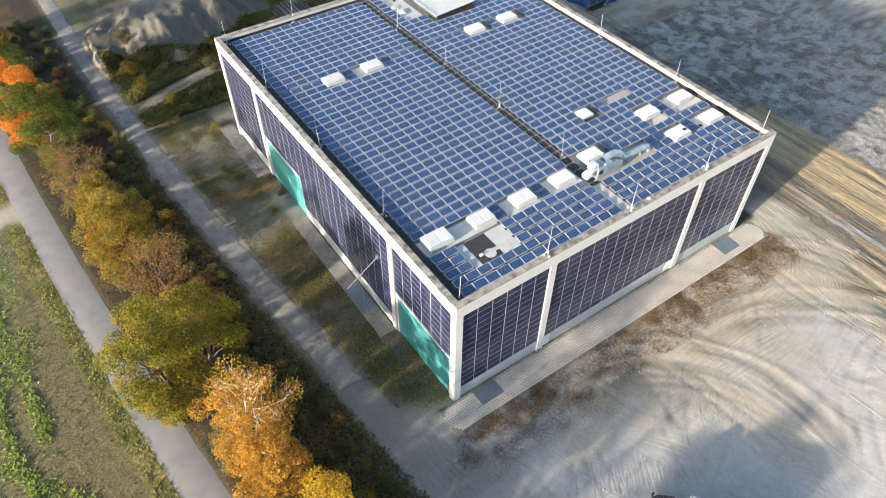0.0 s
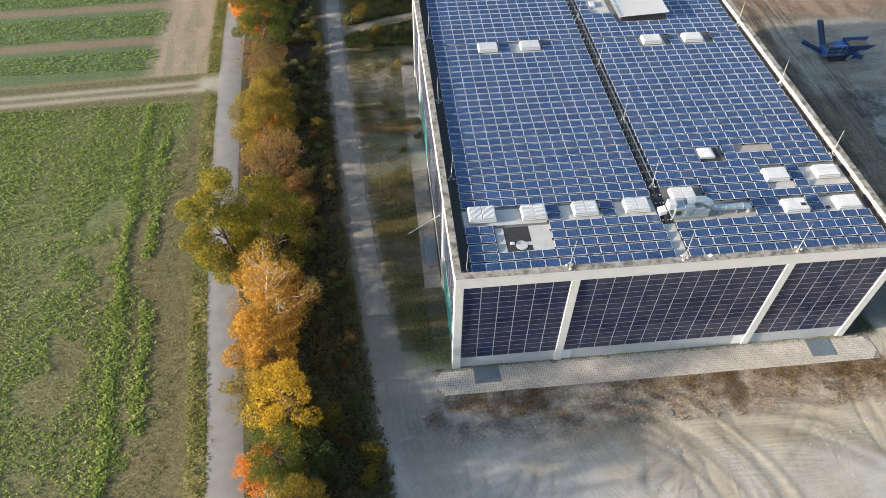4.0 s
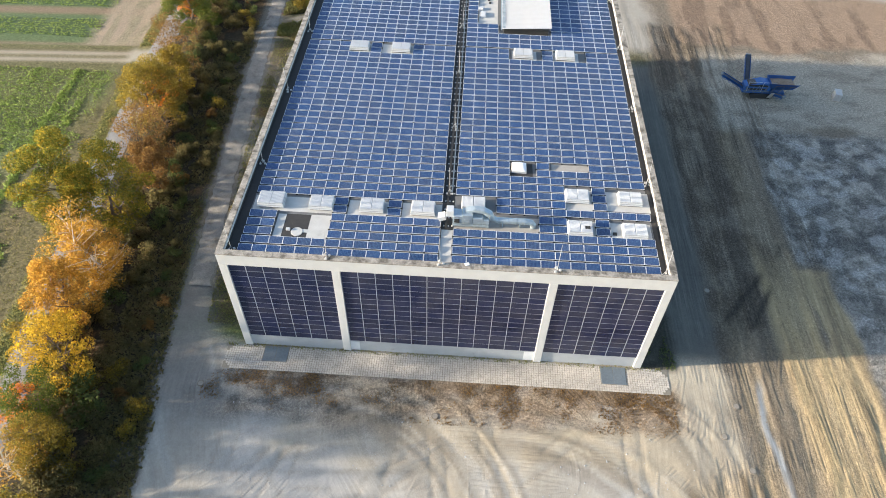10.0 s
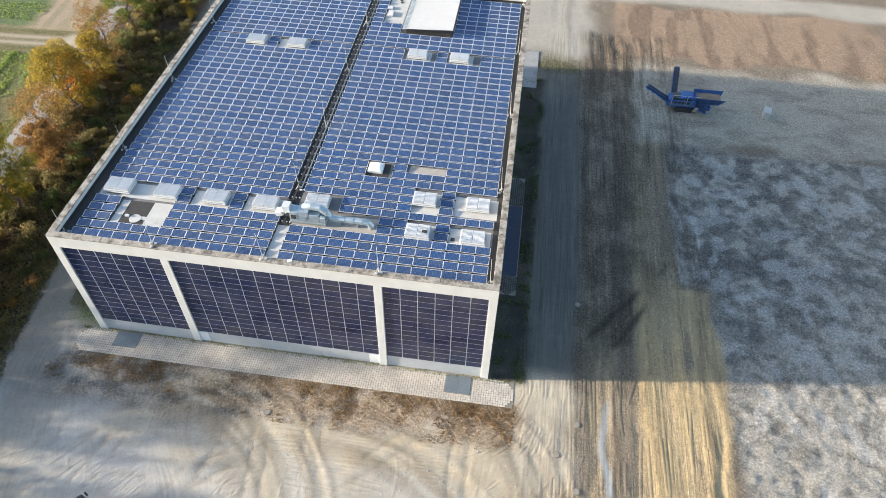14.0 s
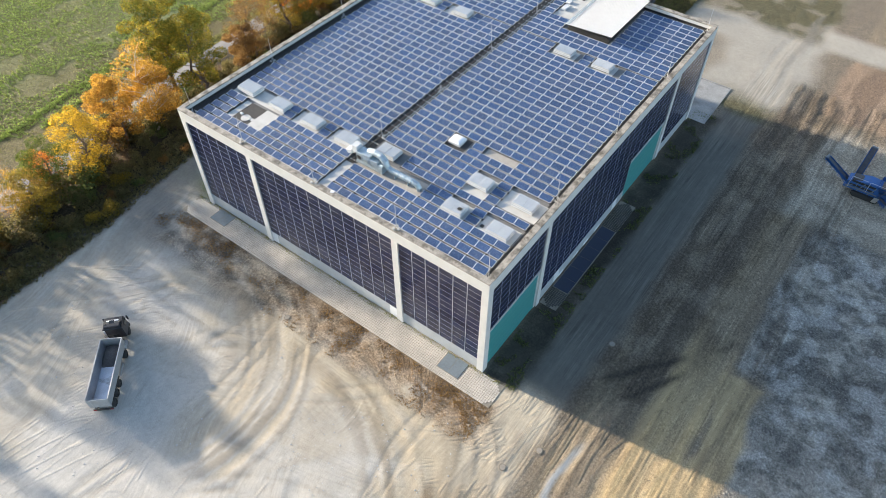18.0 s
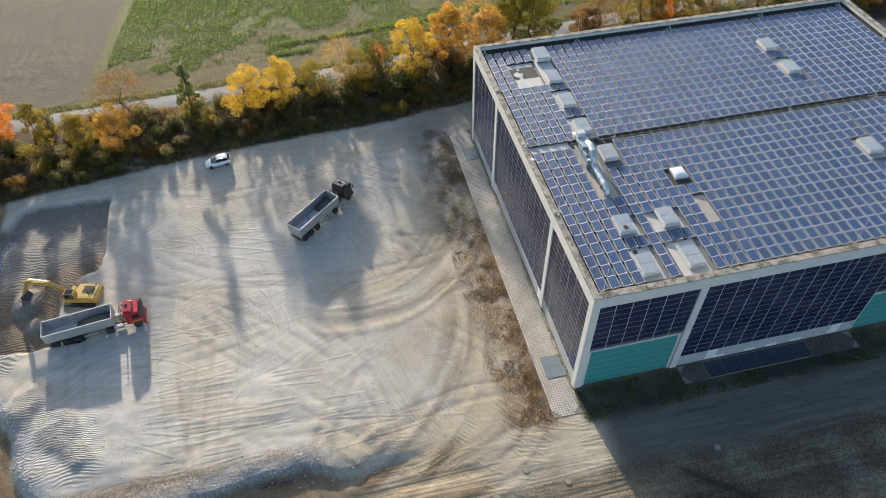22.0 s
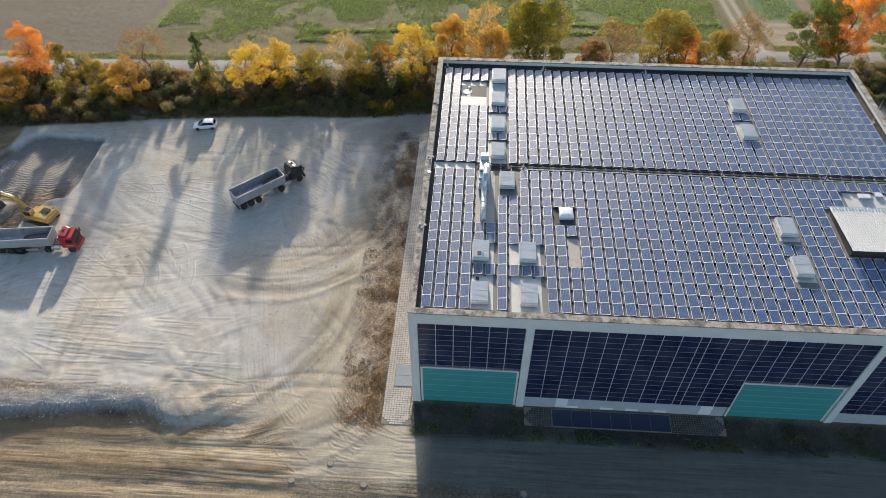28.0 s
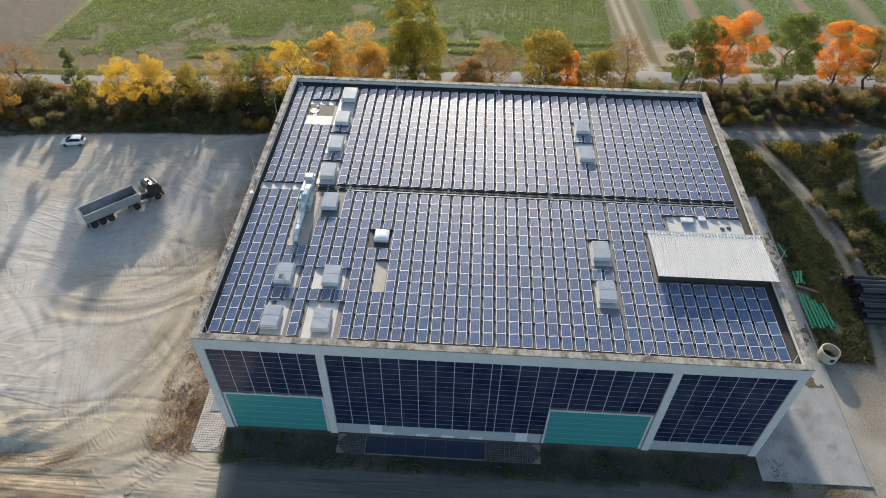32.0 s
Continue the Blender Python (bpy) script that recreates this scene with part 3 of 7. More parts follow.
# north: weeds, wheel lanes, heap of earth
north = lies(-12, 62, 70, 150, 1.5, 2.0, 7, 44)
lay((0.120, 0.108, 0.062), north, 0.9, 0.6)
lay((0.25, 0.215, 0.165), north * step(fbm(X, Y, 4, 45), 0.56, 0.70) * 0.7, 0.7, 0.4)
for off in (-1.0, 1.0):
    lane = 85.8 + off - 0.0065 * (X - 20) ** 2 + 0.00003 * (X - 20) ** 3
    lay((0.215, 0.195, 0.16), np.exp(-((Y - lane) / 0.6) ** 2) * lies(-12, 62, 60, 120, 2, 0.5, 6, 46) * 0.9, 0.4, 0.1)
lay((0.36, 0.33, 0.28), lies(36, 64, 75, 100, 2.5, 3.0, 9, 146), 0.4, 0.0)
lay((0.25, 0.21, 0.16), lies(34, 48, 76, 92, 2, 2.5, 6, 147) * 0.8, 0.6, 0.3)
lay((0.15, 0.138, 0.12), spot(2, 103, 24, 17, 10, 0.2, 47) ** 0.3, 0.6, 0.1)
Z += 6.5 * step(spot(2, 103, 22, 14, 10, 0.22, 48), 0.0, 0.75) * (0.9 + 0.2 * fbm(X, Y, 5, 49))
fade = np.exp(-((X - track_x(Y) + 0.3) / (2.2 + 0.25 * np.maximum(0, 10 - Y))) ** 4) * (1 - step(Y, 10, 20)) * step(Y, -18, -4)
lay((0.235, 0.225, 0.205), fade * 0.85, 0.35, 0.0)
# belt of trees: dark litter; near y -15 its colour also covers tree shade
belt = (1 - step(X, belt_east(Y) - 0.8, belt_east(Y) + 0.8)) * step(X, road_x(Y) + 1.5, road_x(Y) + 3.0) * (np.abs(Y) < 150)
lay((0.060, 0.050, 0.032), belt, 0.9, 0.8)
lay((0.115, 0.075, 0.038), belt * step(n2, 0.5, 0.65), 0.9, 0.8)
# fields in the west
west = 1 - step(X, road_x(Y) - 4.5, road_x(Y) - 3.8)
lay((0.175, 0.150, 0.075), west, 0.7, 0.6)
lay((0.165, 0.130, 0.065), west * step(X, road_x(Y) - 16, road_x(Y) - 7) * step(fbm(X * 1.5, Y * 0.35, 6, 51), 0.3, 0.6) * 0.8, 0.7, 0.6)
crop = west * (1 - step(X, road_x(Y) - 25 + 17 * step(Y, 22, 52), road_x(Y) - 10 + 6 * step(Y, 22, 52)))
lay((0.185, 0.215, 0.085), crop * (0.6 + 0.4 * step(Y, 5, 30)) * (0.55 + 0.45 * step(fbm(X * 1.5, Y * 0.3, 8, 53), 0.35, 0.65)), 0.8, 0.6)
lay((0.16, 0.135, 0.10), west * (1 - step(Y, -66 - (X + 40) * 0.12 - 0.6, -66 - (X + 40) * 0.12 + 0.6)), 0.7, 0.5)
lane = 63.0 + (X + 36) * 0.06
band = np.exp(-((Y - lane) / 2.6) ** 4)
lay((0.15, 0.135, 0.065), west * np.exp(-((Y - lane) / 4.8) ** 4), 0.6, 0.7)
for off in (-1.1, 1.1):
    lay((0.36, 0.31, 0.235), west * np.exp(-((Y - lane - off) / 0.75) ** 2), 0.4, 0.1)

far_n = west * step(Y, lane + 3.6, lane + 4.4)
lay((0.12, 0.165, 0.075), far_n, 0.8, 0.5)
lay((0.24, 0.18, 0.12), far_n * np.clip(np.exp(-((np.mod(Y - 76 - (X + 45) * 0.05, 13.5) - 3.2) / 1.5) ** 4), 0, 1), 0.6, 0.4)
lay((0.34, 0.275, 0.195), far_n * step(X + 2 * n1, -49.5, -46.0) * (0.75 + 0.35 * step(fbm(X + (n1 - 0.5) * 3, Y / 14, 1.3, 151), 0.35, 0.65)), 0.6, 0.3)
# grass verge along the lane
gap = np.exp(-((Y - 63.6) / (2.4 + 0.35 * np.maximum(0, X + 37.5))) ** 4)
verge = np.exp(-((X - road_x(Y) + 3.1) / 1.25) ** 4) * (1 - gap)
lay((0.43, 0.385, 0.305), gap * step(X, -40.0, -37.5) * (1 - step(X, road_x(Y) + 1, road_x(Y) + 2)), 0.3, 0.0)
lay((0.165, 0.170, 0.055), verge * (np.abs(Y) < 220), 0.9, 0.8)
lay((0.32, 0.26, 0.12), verge * step(n2, 0.5, 0.62) * 0.8, 0.8, 0.7)

# relief: heap of crushed stone in the yard, its steep rim, ruts of wheels and tracks
rim_x = np.interp(Y, (-64, -60, -57, -50, -42, -33, -31, -28, -22, -16), (51.5, 54.4, 57.0, 55.6, 54.6, 54.0, 54.7, 55.5, 54.9, 53.4)) + (fbm(Y, Y * 0 + 3.0, 4, 61, 3) - 0.5) * 1.2
rim_y = np.where(X > 30, -75 + (X - 30) * 0.62, -75.0) + (fbm(X, X * 0 + 5.0, 8, 62, 3) - 0.5) * 3.5
inside = np.minimum(rim_x - X, (Y - rim_y) * 0.9)
fill = step(inside, 0.0, 0.85) * yard
swell = (1 - step(Y, -34, -15)) * step(X, 22, 50)
tall = np.clip(swell + (1 - step(Y, -66, -55)) * step(X, 4, 12), 0, 1)
Z += 0.72 * fill * tall * (0.75 + 0.5 * fbm(X, Y, 3, 64))
rim = fill * tall * (1 - step(inside, 1.0, 4.5))
lay((0.185, 0.135, 0.082), yard * (1 - step(inside, -0.5, 0.4)) * (1 - step(Y, -18, -12)), 0.7, 0.0)
lay((0.30, 0.305, 0.31), rim * 0.75, 0.8, 0.0)
# shade in the crease below the rim, put into the colour as dark patches
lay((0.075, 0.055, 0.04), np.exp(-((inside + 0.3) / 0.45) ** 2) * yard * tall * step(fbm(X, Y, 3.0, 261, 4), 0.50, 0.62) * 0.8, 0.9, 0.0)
ridge = step(inside, 0.8, 2.0) * (1 - step(inside, 2.2, 4.5)) * yard * tall
Z += 0.10 * ridge
# the loading pit with its ribbed slopes
pit = 0.3 * lies(0.3, 29.0, -75.6, -59.4, 0.7, 0.9, 6, 65) * (1 - step(-(Y + 75) - 0.55 * (X - 4), -3.0, 0.5)) * (1 - step(-(Y + 75) + 0.28 * (X - 18), -1.0, 2.0))
bench = step(spot(22.0, -60.2, 7.0, 4.2, -12, 0.12, 186), 0.0, 0.45)
pit = pit * (1 - bench)
Z -= 1.0 * step(pit, 0.03, 0.25)
lay((0.46, 0.45, 0.43), np.exp(-((pit - 0.05) / 0.045) ** 2) * (pit > 0.005) * (Y < -61), 0.5, 0.0)
lay((0.195, 0.182, 0.165), step(pit, 0.10, 0.20) * 0.95, 0.6, 0.0)
lay((0.165, 0.120, 0.080), step(pit, 0.10, 0.24) * step(X + 0.4 * (Y + 67) + 4 * (n1 - 0.5), 13, 19) * 0.8, 0.8, 0.0)
lay((0.12, 0.10, 0.085), spot(19.5, -63.5, 5.5, 3.0, 20, 0.25, 188) ** 0.5 * 0.85, 0.8, 0.0)
for hx, hy, hr, hh in ((42, -61, 4.0, 0.45), (46, -58.5, 3.0, 0.3), (38, -65, 4.0, 0.5), (20.5, -68.5, 3.0, 0.9), (52, -24, 3.5, 0.2), (25, -66.5, 2.5, 0.6)):
    s_ = spot(hx, hy, hr, hr * 0.75, hx * 9, 0.3, int(hx) + 90)
    Z += hh * step(s_, 0.0, 0.8)
    Z += 0.22 * step(s_, 0.0, 0.5) * (fbm(X + Y * 0.5, Y / 5, 1.2, 189, 2) - 0.5)
    lay((0.235, 0.228, 0.215), step(s_, 0.05, 0.4) * 0.7, 0.8, 0.0)


heaps = step(spot(43, -62, 9, 5.5, 40, 0.3, 191), 0.0, 0.35)
ribs = np.clip(step(pit, 0.10, 0.22) * (0.35 + 0.65 * step(n1, 0.3, 0.55)) + heaps * (0.15 + 0.45 * step(n2, 0.3, 0.6)) + step(spot(28, -70, 7, 3, 10, 0.3, 192), 0.0, 0.3), 0, 1)


def streaks(turn, size, stretch, seed):
    """Noise drawn out along one direction, as wheels leave it."""
    c, q = math.cos(radians(turn)), math.sin(radians(turn))
    u, v = -X * q + Y * c, X * c + Y * q
    u = u + (fbm(X, Y, 22, seed + 7) - 0.5) * 9
    return fbm(u, v / stretch, size, seed, 4) - 0.5


open_yard = yard * step(inside, 0.5, 2.5) * (1 - step(pit, 0.05, 0.3))
track_marks = np.clip(np.maximum(track_marks * step(inside, -1, 1), lies(54.6, 80, -90, 84, 1, 0.5, 7, 24) * 1.0), 0, 1)
for turn, seed in ((8, 81), (74, 82), (118, 83), (40, 84)):
    w = open_yard * step(fbm(X, Y, 17, seed + 30), 0.42, 0.62)
    d = streaks(turn, 1.5, 16, seed)
    Z += 0.055 * w * d
    lay((0.33, 0.285, 0.22), w * step(d, 0.06, 0.24) * 0.3)
    lay((0.49, 0.465, 0.42), w * step(-d, 0.06, 0.24) * 0.35)
outer = yard * (1 - step(inside, -0.8, 0.2)) * (1 - step(Y, -58, -50))
rr = np.hypot(X - 40, Y + 48)
d = fbm(rr + (n1 - 0.5) * 2.0, np.arctan2(Y + 48, X - 40) * 3.0, 1.4, 262, 4) - 0.5
Z += 0.3 * outer * d
lay((0.115, 0.083, 0.050), outer * (0.2 + 0.8 * step(d, -0.02, 0.12)) * 0.6, 0.8, 0.1)
lay((0.30, 0.225, 0.135), outer * step(-d, 0.04, 0.16) * 0.6, 0.7, 0.0)
# paired wheel marks
rng_w = random.Random(5)
for k in range(34):
    a = rng_w.choice((rng_w.uniform(-0.3, 0.3), rng_w.uniform(1.1, 1.8), rng_w.uniform(0.5, 0.9)))
    cx, cy, bend = rng_w.uniform(0, 52), rng_w.uniform(-62, -8), rng_w.uniform(-0.02, 0.02)
    along = (X - cx) * math.cos(a) + (Y - cy) * math.sin(a)
    d = (X - cx) * -math.sin(a) + (Y - cy) * math.cos(a) + bend * along ** 2 + (n1 - 0.5) * 0.8
    w = open_yard * np.exp(-(along / rng_w.uniform(6, 16)) ** 4) * step(n2, 0.3, 0.55)
    for off in (0.0, 1.9):
        g = np.exp(-((d - off) / 0.3) ** 2) * w
        Z -= 0.05 * g
        lay((0.28, 0.245, 0.19), g * 0.35)
# turning circle in the yard's west and the bend round the south-east corner
for cx, cy, r0, r1, a0, a1, deep in ((14, -24, 13, 23, -0.5, 1.9, 1.0), (44, -17, 10, 20, -1.2, 1.2, 1.3), (30, -40, 27, 36, 0.2, 1.7, 0.8)):
    rr, ang = np.hypot(X - cx, Y - cy), np.arctan2(Y - cy, X - cx)
    w = step(ang, a0, a0 + 0.4) * (1 - step(ang, a1 - 0.4, a1)) * step(rr, r0 - 1, r0 + 2) * (1 - step(rr, r1 - 2, r1 + 1)) * step(Y, -80, -78) * (1 - step(Y, -4.5, -3.5))
    d = fbm(rr + (n1 - 0.5) * 0.8, ang * r0 / 14, 1.3, 66, 4) - 0.5
    Z += 0.22 * w * d * deep
    lay((0.20, 0.165, 0.12), w * step(d, 0.02, 0.14) * 0.6)
    lay((0.48, 0.40, 0.29), w * step(-d, 0.02, 0.14) * 0.65)
# long ruts in the earth lanes on the east and the south
ruts = lies(62, 79.0, -90, 84, 1.5, 2.5, 8, 67)
drift = (n1 - 0.5) * 2.4 + (n3 - 0.5) * 5.0
d = fbm(X + drift, Y / 22 + n1 * 0.8, 1.3, 68, 4) - 0.5
Z += ruts * 0.40 * d
lay((0.11, 0.088, 0.065), ruts * step(d, 0.03, 0.14) * 0.5)
lay((0.36, 0.285, 0.18), ruts * step(-d, 0.06, 0.18) * 0.35 * (0.4 + 0.6 * (1 - step(Y, 8, 20))))
# more dark mottling, only where the hall's shadow covers the ruts
lay((0.072, 0.060, 0.046), ruts * step(Y, -3, 4) * (1 - 0.8 * step(X, 67.5, 70) * (1 - step(Y, 16, 22))) * step(fbm(X + drift, Y / 7, 2.2, 334, 6), 0.48, 0.64) * 0.5, 0.9, 0.6)
# two dark slanting marks across the earth
for mx, my, long, wide, turn in ((62.5, 7.8, 20.5, 0.5, 51.6), (65.7, 6.7, 11.0, 0.5, 57.8)):
    c_, s_ = math.cos(radians(turn)), math.sin(radians(turn))
    u_, v_ = (X - mx) * c_ + (Y - my) * s_, (Y - my) * c_ - (X - mx) * s_
    lay((0.055, 0.046, 0.036), step(u_, -0.5, 1.5) * (1 - step(u_, long - 3, long)) * np.exp(-((v_ + (n2 - 0.5) * 0.9) / wide) ** 2) * step(n1, 0.25, 0.5) * 0.9, 0.9, 0.3)
lane_w = lies(55.0, 61.8, -14, 120, 0.8, 0.6, 7, 24)
d = fbm(X + drift * 0.4, Y / 20 + n1 * 0.8, 1.1, 74, 4) - 0.5
Z += lane_w * 0.1 * d
lay((0.20, 0.185, 0.16), lane_w * step(d, 0.05, 0.25) * 0.5)
cross = np.clip(lies(-5, 60, -92, -77, 1.0, 1, 6, 69) + lies(57.3, 66, -80, -14, 1, 0.6, 6, 70), 0, 1)
d = np.where(X > 56.5, fbm(X + drift * 0.6, Y / 20 + n1, 1.3, 71, 4), fbm(X / 20 + n1, Y + drift * 0.6, 1.3, 71, 4)) - 0.5
Z += cross * 0.4 * d
lay((0.15, 0.11, 0.07), cross * step(d, 0.05, 0.22) * 0.55)
lay((0.42, 0.33, 0.21), cross * step(-d, 0.05, 0.22) * 0.5)
Z += (0.05 + np.clip(rough - 0.45, 0, 1)) * (fbm(X, Y, 1.0, 72, 2) - 0.5) * 0.28
# level under the hall, its pavement and the lanes
flat = lies(-3.5, 54, -4.2, 66, 0.6, 0.0, 9, 0)
Z = Z * (1 - flat)
lay((0.22, 0.205, 0.175), np.exp(-((X - track_x(Y)) / 2.6) ** 6) * step(Y, 8, 12) * (1 - step(Y, 110, 118)) * step(n2, 0.3, 0.5) * 0.7, 0.4, 0.2)
for mid_x, half in ((road_x(Y), 2.6), (track_x(Y), 2.0)):
    k = np.exp(-((X - mid_x) / half) ** 6) * (np.abs(Y) < 220)
    Z = Z * (1 - k) - 0.03 * k
Z -= 0.02

rows_n, cols_n = X.shape
idx = np.arange(rows_n * cols_n).reshape(rows_n, cols_n)
quads = np.stack([idx[:-1, :-1], idx[:-1, 1:], idx[1:, 1:], idx[1:, :-1]], -1).reshape(-1, 4)
me = bpy.data.meshes.new("ground")
me.vertices.add(X.size)
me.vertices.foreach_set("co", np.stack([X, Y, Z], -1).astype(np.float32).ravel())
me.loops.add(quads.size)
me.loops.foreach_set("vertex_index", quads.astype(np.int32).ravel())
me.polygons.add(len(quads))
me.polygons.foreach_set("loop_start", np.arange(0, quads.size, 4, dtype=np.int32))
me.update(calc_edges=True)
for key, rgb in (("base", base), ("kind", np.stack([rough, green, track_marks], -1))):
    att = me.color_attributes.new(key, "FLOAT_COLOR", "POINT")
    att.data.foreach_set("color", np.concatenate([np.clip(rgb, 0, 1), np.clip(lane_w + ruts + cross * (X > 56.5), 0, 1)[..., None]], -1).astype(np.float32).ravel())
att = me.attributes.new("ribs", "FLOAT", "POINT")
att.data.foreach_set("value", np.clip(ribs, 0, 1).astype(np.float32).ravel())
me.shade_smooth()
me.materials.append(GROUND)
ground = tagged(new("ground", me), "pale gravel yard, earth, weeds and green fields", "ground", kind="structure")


def ground_z(x, y):
    """Height of the ground at a place."""
    i, j = int(np.clip(np.searchsorted(GY, y), 1, len(GY) - 1)), int(np.clip(np.searchsorted(GX, x), 1, len(GX) - 1))
    return float(Z[i - 1:i + 1, j - 1:j + 1].mean())


def strip(name, mid, half, y0, y1, mat, z, label, category, seg=1.5, wob=0.04):
    """A lane along y with a slight camber and uneven edges."""
    ys = np.arange(y0, y1, seg)
    verts, faces = [], []
    for k, y in enumerate(ys):
        c = float(mid(np.array(y)))
        for f in (-1, -0.6, 0, 0.6, 1):
            edge = random.uniform(-wob, wob) if abs(f) == 1 else 0
            verts.append((c + half * f + edge, y, z + 0.03 * (1 - f * f) - (0.05 if abs(f) == 1 else 0)))
        if k:
            for q in range(4):
                a = 5 * (k - 1) + q
                faces.append((a, a + 1, a + 6, a + 5))
    ob = raw_mesh(name, verts, faces, mat)
    ob.data.shade_smooth()
    return tagged(ob, label, category, kind="structure")


strip("road", road_x, 2.05, -230, 330, ASPHALT, 0.03, "narrow light grey asphalt lane beside the field", "road")
strip("concrete_track", track_x, 1.42, 9, 150, PATHWAY, 0.03, "worn pale concrete track with dark patches", "track", 0.6, 0.2)

# ---- the hall ----
W, L, H, ROOF = 50.4, 62.9, 17.65, 16.72
P, C = 1.94, 0.95          # width of a wall module, width of a column
TOP, LOW = 15.7, 2.15      # upper and lower edge of the module field on the walls
hall = thing("industrial_hall", "large hall clad and roofed with blue solar panels", "building")
part("core", boxed(0.45, 0.45, 0.0, W - 0.45, L - 0.45, ROOF - 0.3), BACKING, hall)
part("roof_deck", boxed(0.3, 0.3, ROOF - 0.3, W - 0.3, L - 0.3, ROOF), BITUMEN, hall, "dark flat roof covering")
for x0, x1 in ((1.85, 24.4), (25.82, 49.0)):
    part("roof_fleece", boxed(x0, 1.3, ROOF, x1, 61.4, ROOF + 0.006), MEMBRANE, hall, "pale protective mat under the panels")


def parapet(x0, y0, x1, y1):
    """White upper band of the wall, carrying a weathered concrete coping."""
    part("parapet", boxed(x0, y0, TOP + 0.1, x1, y1, H - 0.16, bevel=0.02), CONCRETE_WHITE, hall)
    along_x = x1 - x0 > y1 - y0
    n = int((x1 - x0 if along_x else y1 - y0) / 3.1)
    for k in range(n):
        a, b = k / n, (k + 1) / n
        bm = bmesh.new()
        if along_x:
            box(bm, x0 + (x1 - x0) * a + 0.006, y0 - 0.05, H - 0.16, x0 + (x1 - x0) * b - 0.006, y1 + 0.05, H - random.uniform(0, 0.02), bevel=0.03)
        else:
            box(bm, x0 - 0.05, y0 + (y1 - y0) * a + 0.006, H - 0.16, x1 + 0.05, y0 + (y1 - y0) * b - 0.006, H - random.uniform(0, 0.02), bevel=0.03)
        part("coping_stone", bm, COPING, hall)


T = 0.70                   # thickness of the parapet
parapet(0, 0, W, T)
parapet(0, L - T, W, L)
parapet(0, T, T, L - T)
parapet(W - T, T, W, L - T)
for x0, y0, x1, y1 in ((T, T, W - T, T + 0.03), (T, L - T - 0.03, W - T, L - T), (T, T + 0.03, T + 0.03, L - T - 0.03), (W - T - 0.03, T + 0.03, W - T, L - T - 0.03)):
    part("upstand", boxed(x0, y0, ROOF, x1, y1, ROOF + 0.28), BITUMEN, hall, "black roofing felt turned up the parapet")


def column(x0, y0, x1, y1):
    part("column", boxed(x0, y0, 0, x1, y1, TOP + 0.1, bevel=0.025), CONCRETE_WHITE, hall)


D = 0.62                   # depth of a column
SX = [(0, C), (12.65, 13.6), (36.8, 37.75), (W - C, W)]
EY = [(0, C), (12.6, 13.5), (49.5, 50.4), (L - C, L)]
for x0, x1 in SX:
    column(x0, 0 if C < x0 < W - 2 * C else 0, x1, D if 1 < x0 < W - 2 else C)
for y0, y1 in EY[1:3]:
    column(0, y0, D, y1)
    column(W - D, y0, W, y1)
for x0, x1 in SX:
    column(x0, L - (D if 1 < x0 < W - 2 else C), x1, L)

# grey plinths between the columns
for (a0, a1), (b0, b1) in zip(SX, SX[1:]):
    part("plinth", boxed(a1, 0.2, 0, b0, 0.45, LOW), PLINTH, hall, "grey plinth panel")
    part("plinth", boxed(a1, L - 0.45, 0, b0, L - 0.2, TOP + 0.1), PLINTH, hall)
GATES = [(C + 0.1, 12.5), (37.75, 49.4)]
for x0, x1 in ((0.2, 0.45), (W - 0.45, W - 0.2)):
    for y0, y1 in ((13.5, 37.6), (50.4, L - C)):
        part("plinth", boxed(x0, y0, 0, x1, y1, LOW), PLINTH, hall, "grey plinth panel")


PALE_GREEN = material("pale_turquoise", (0.16, 0.36, 0.34), 0.5, vary=0.1, bump=0.0)


def gate(y0, y1, x, out):
    """A wide turquoise sectional gate with ribs and a pale frame."""
    g = tagged(new("gate"), "closed turquoise sectional gate with horizontal ribs")
    g.parent = hall
    lo, hi = 0.05, 7.15
    part("gate_frame", boxed(min(x, x + out * 0.12), y0, hi, max(x, x + out * 0.12), y1, hi + 0.22), CONCRETE_WHITE, g)
    for a, b in ((y0, y0 + 0.25), (y1 - 0.25, y1)):
        part("gate_frame", boxed(min(x, x + out * 0.12), a, 0, max(x, x + out * 0.12), b, hi), CONCRETE_WHITE, g)
    n = 6
    for k in range(n):
        a, b = lo + (hi - lo) * k / n, lo + (hi - lo) * (k + 1) / n
        bm = bmesh.new()
        box(bm, min(x - out * 0.06, x + out * 0.05), y0 + 0.25, a + 0.015, max(x - out * 0.06, x + out * 0.05), y1 - 0.25, b - 0.015, bevel=0.012)
        part("gate_panel", bm, GREEN_DOOR, g)
        if k:
            part("joint_strip", boxed(min(x + out * 0.05, x + out * 0.065), y0 + 0.27, a - 0.05, max(x + out * 0.05, x + out * 0.065), y1 - 0.27, a + 0.05), PALE_GREEN, g)


for y0, y1 in GATES:
    gate(y0, y1, 0.30, -1)
    gate(y0, y1, W - 0.30, 1)
# short plinth pieces beside and behind the gates
for x0, x1 in ((0.32, 0.45), (W - 0.45, W - 0.32)):
    part("lintel", boxed(x0, C, 7.37, x1, 12.6, TOP + 0.1), BACKING, hall)
    part("lintel", boxed(x0, 37.6, 7.37, x1, 49.5, TOP + 0.1), BACKING, hall)


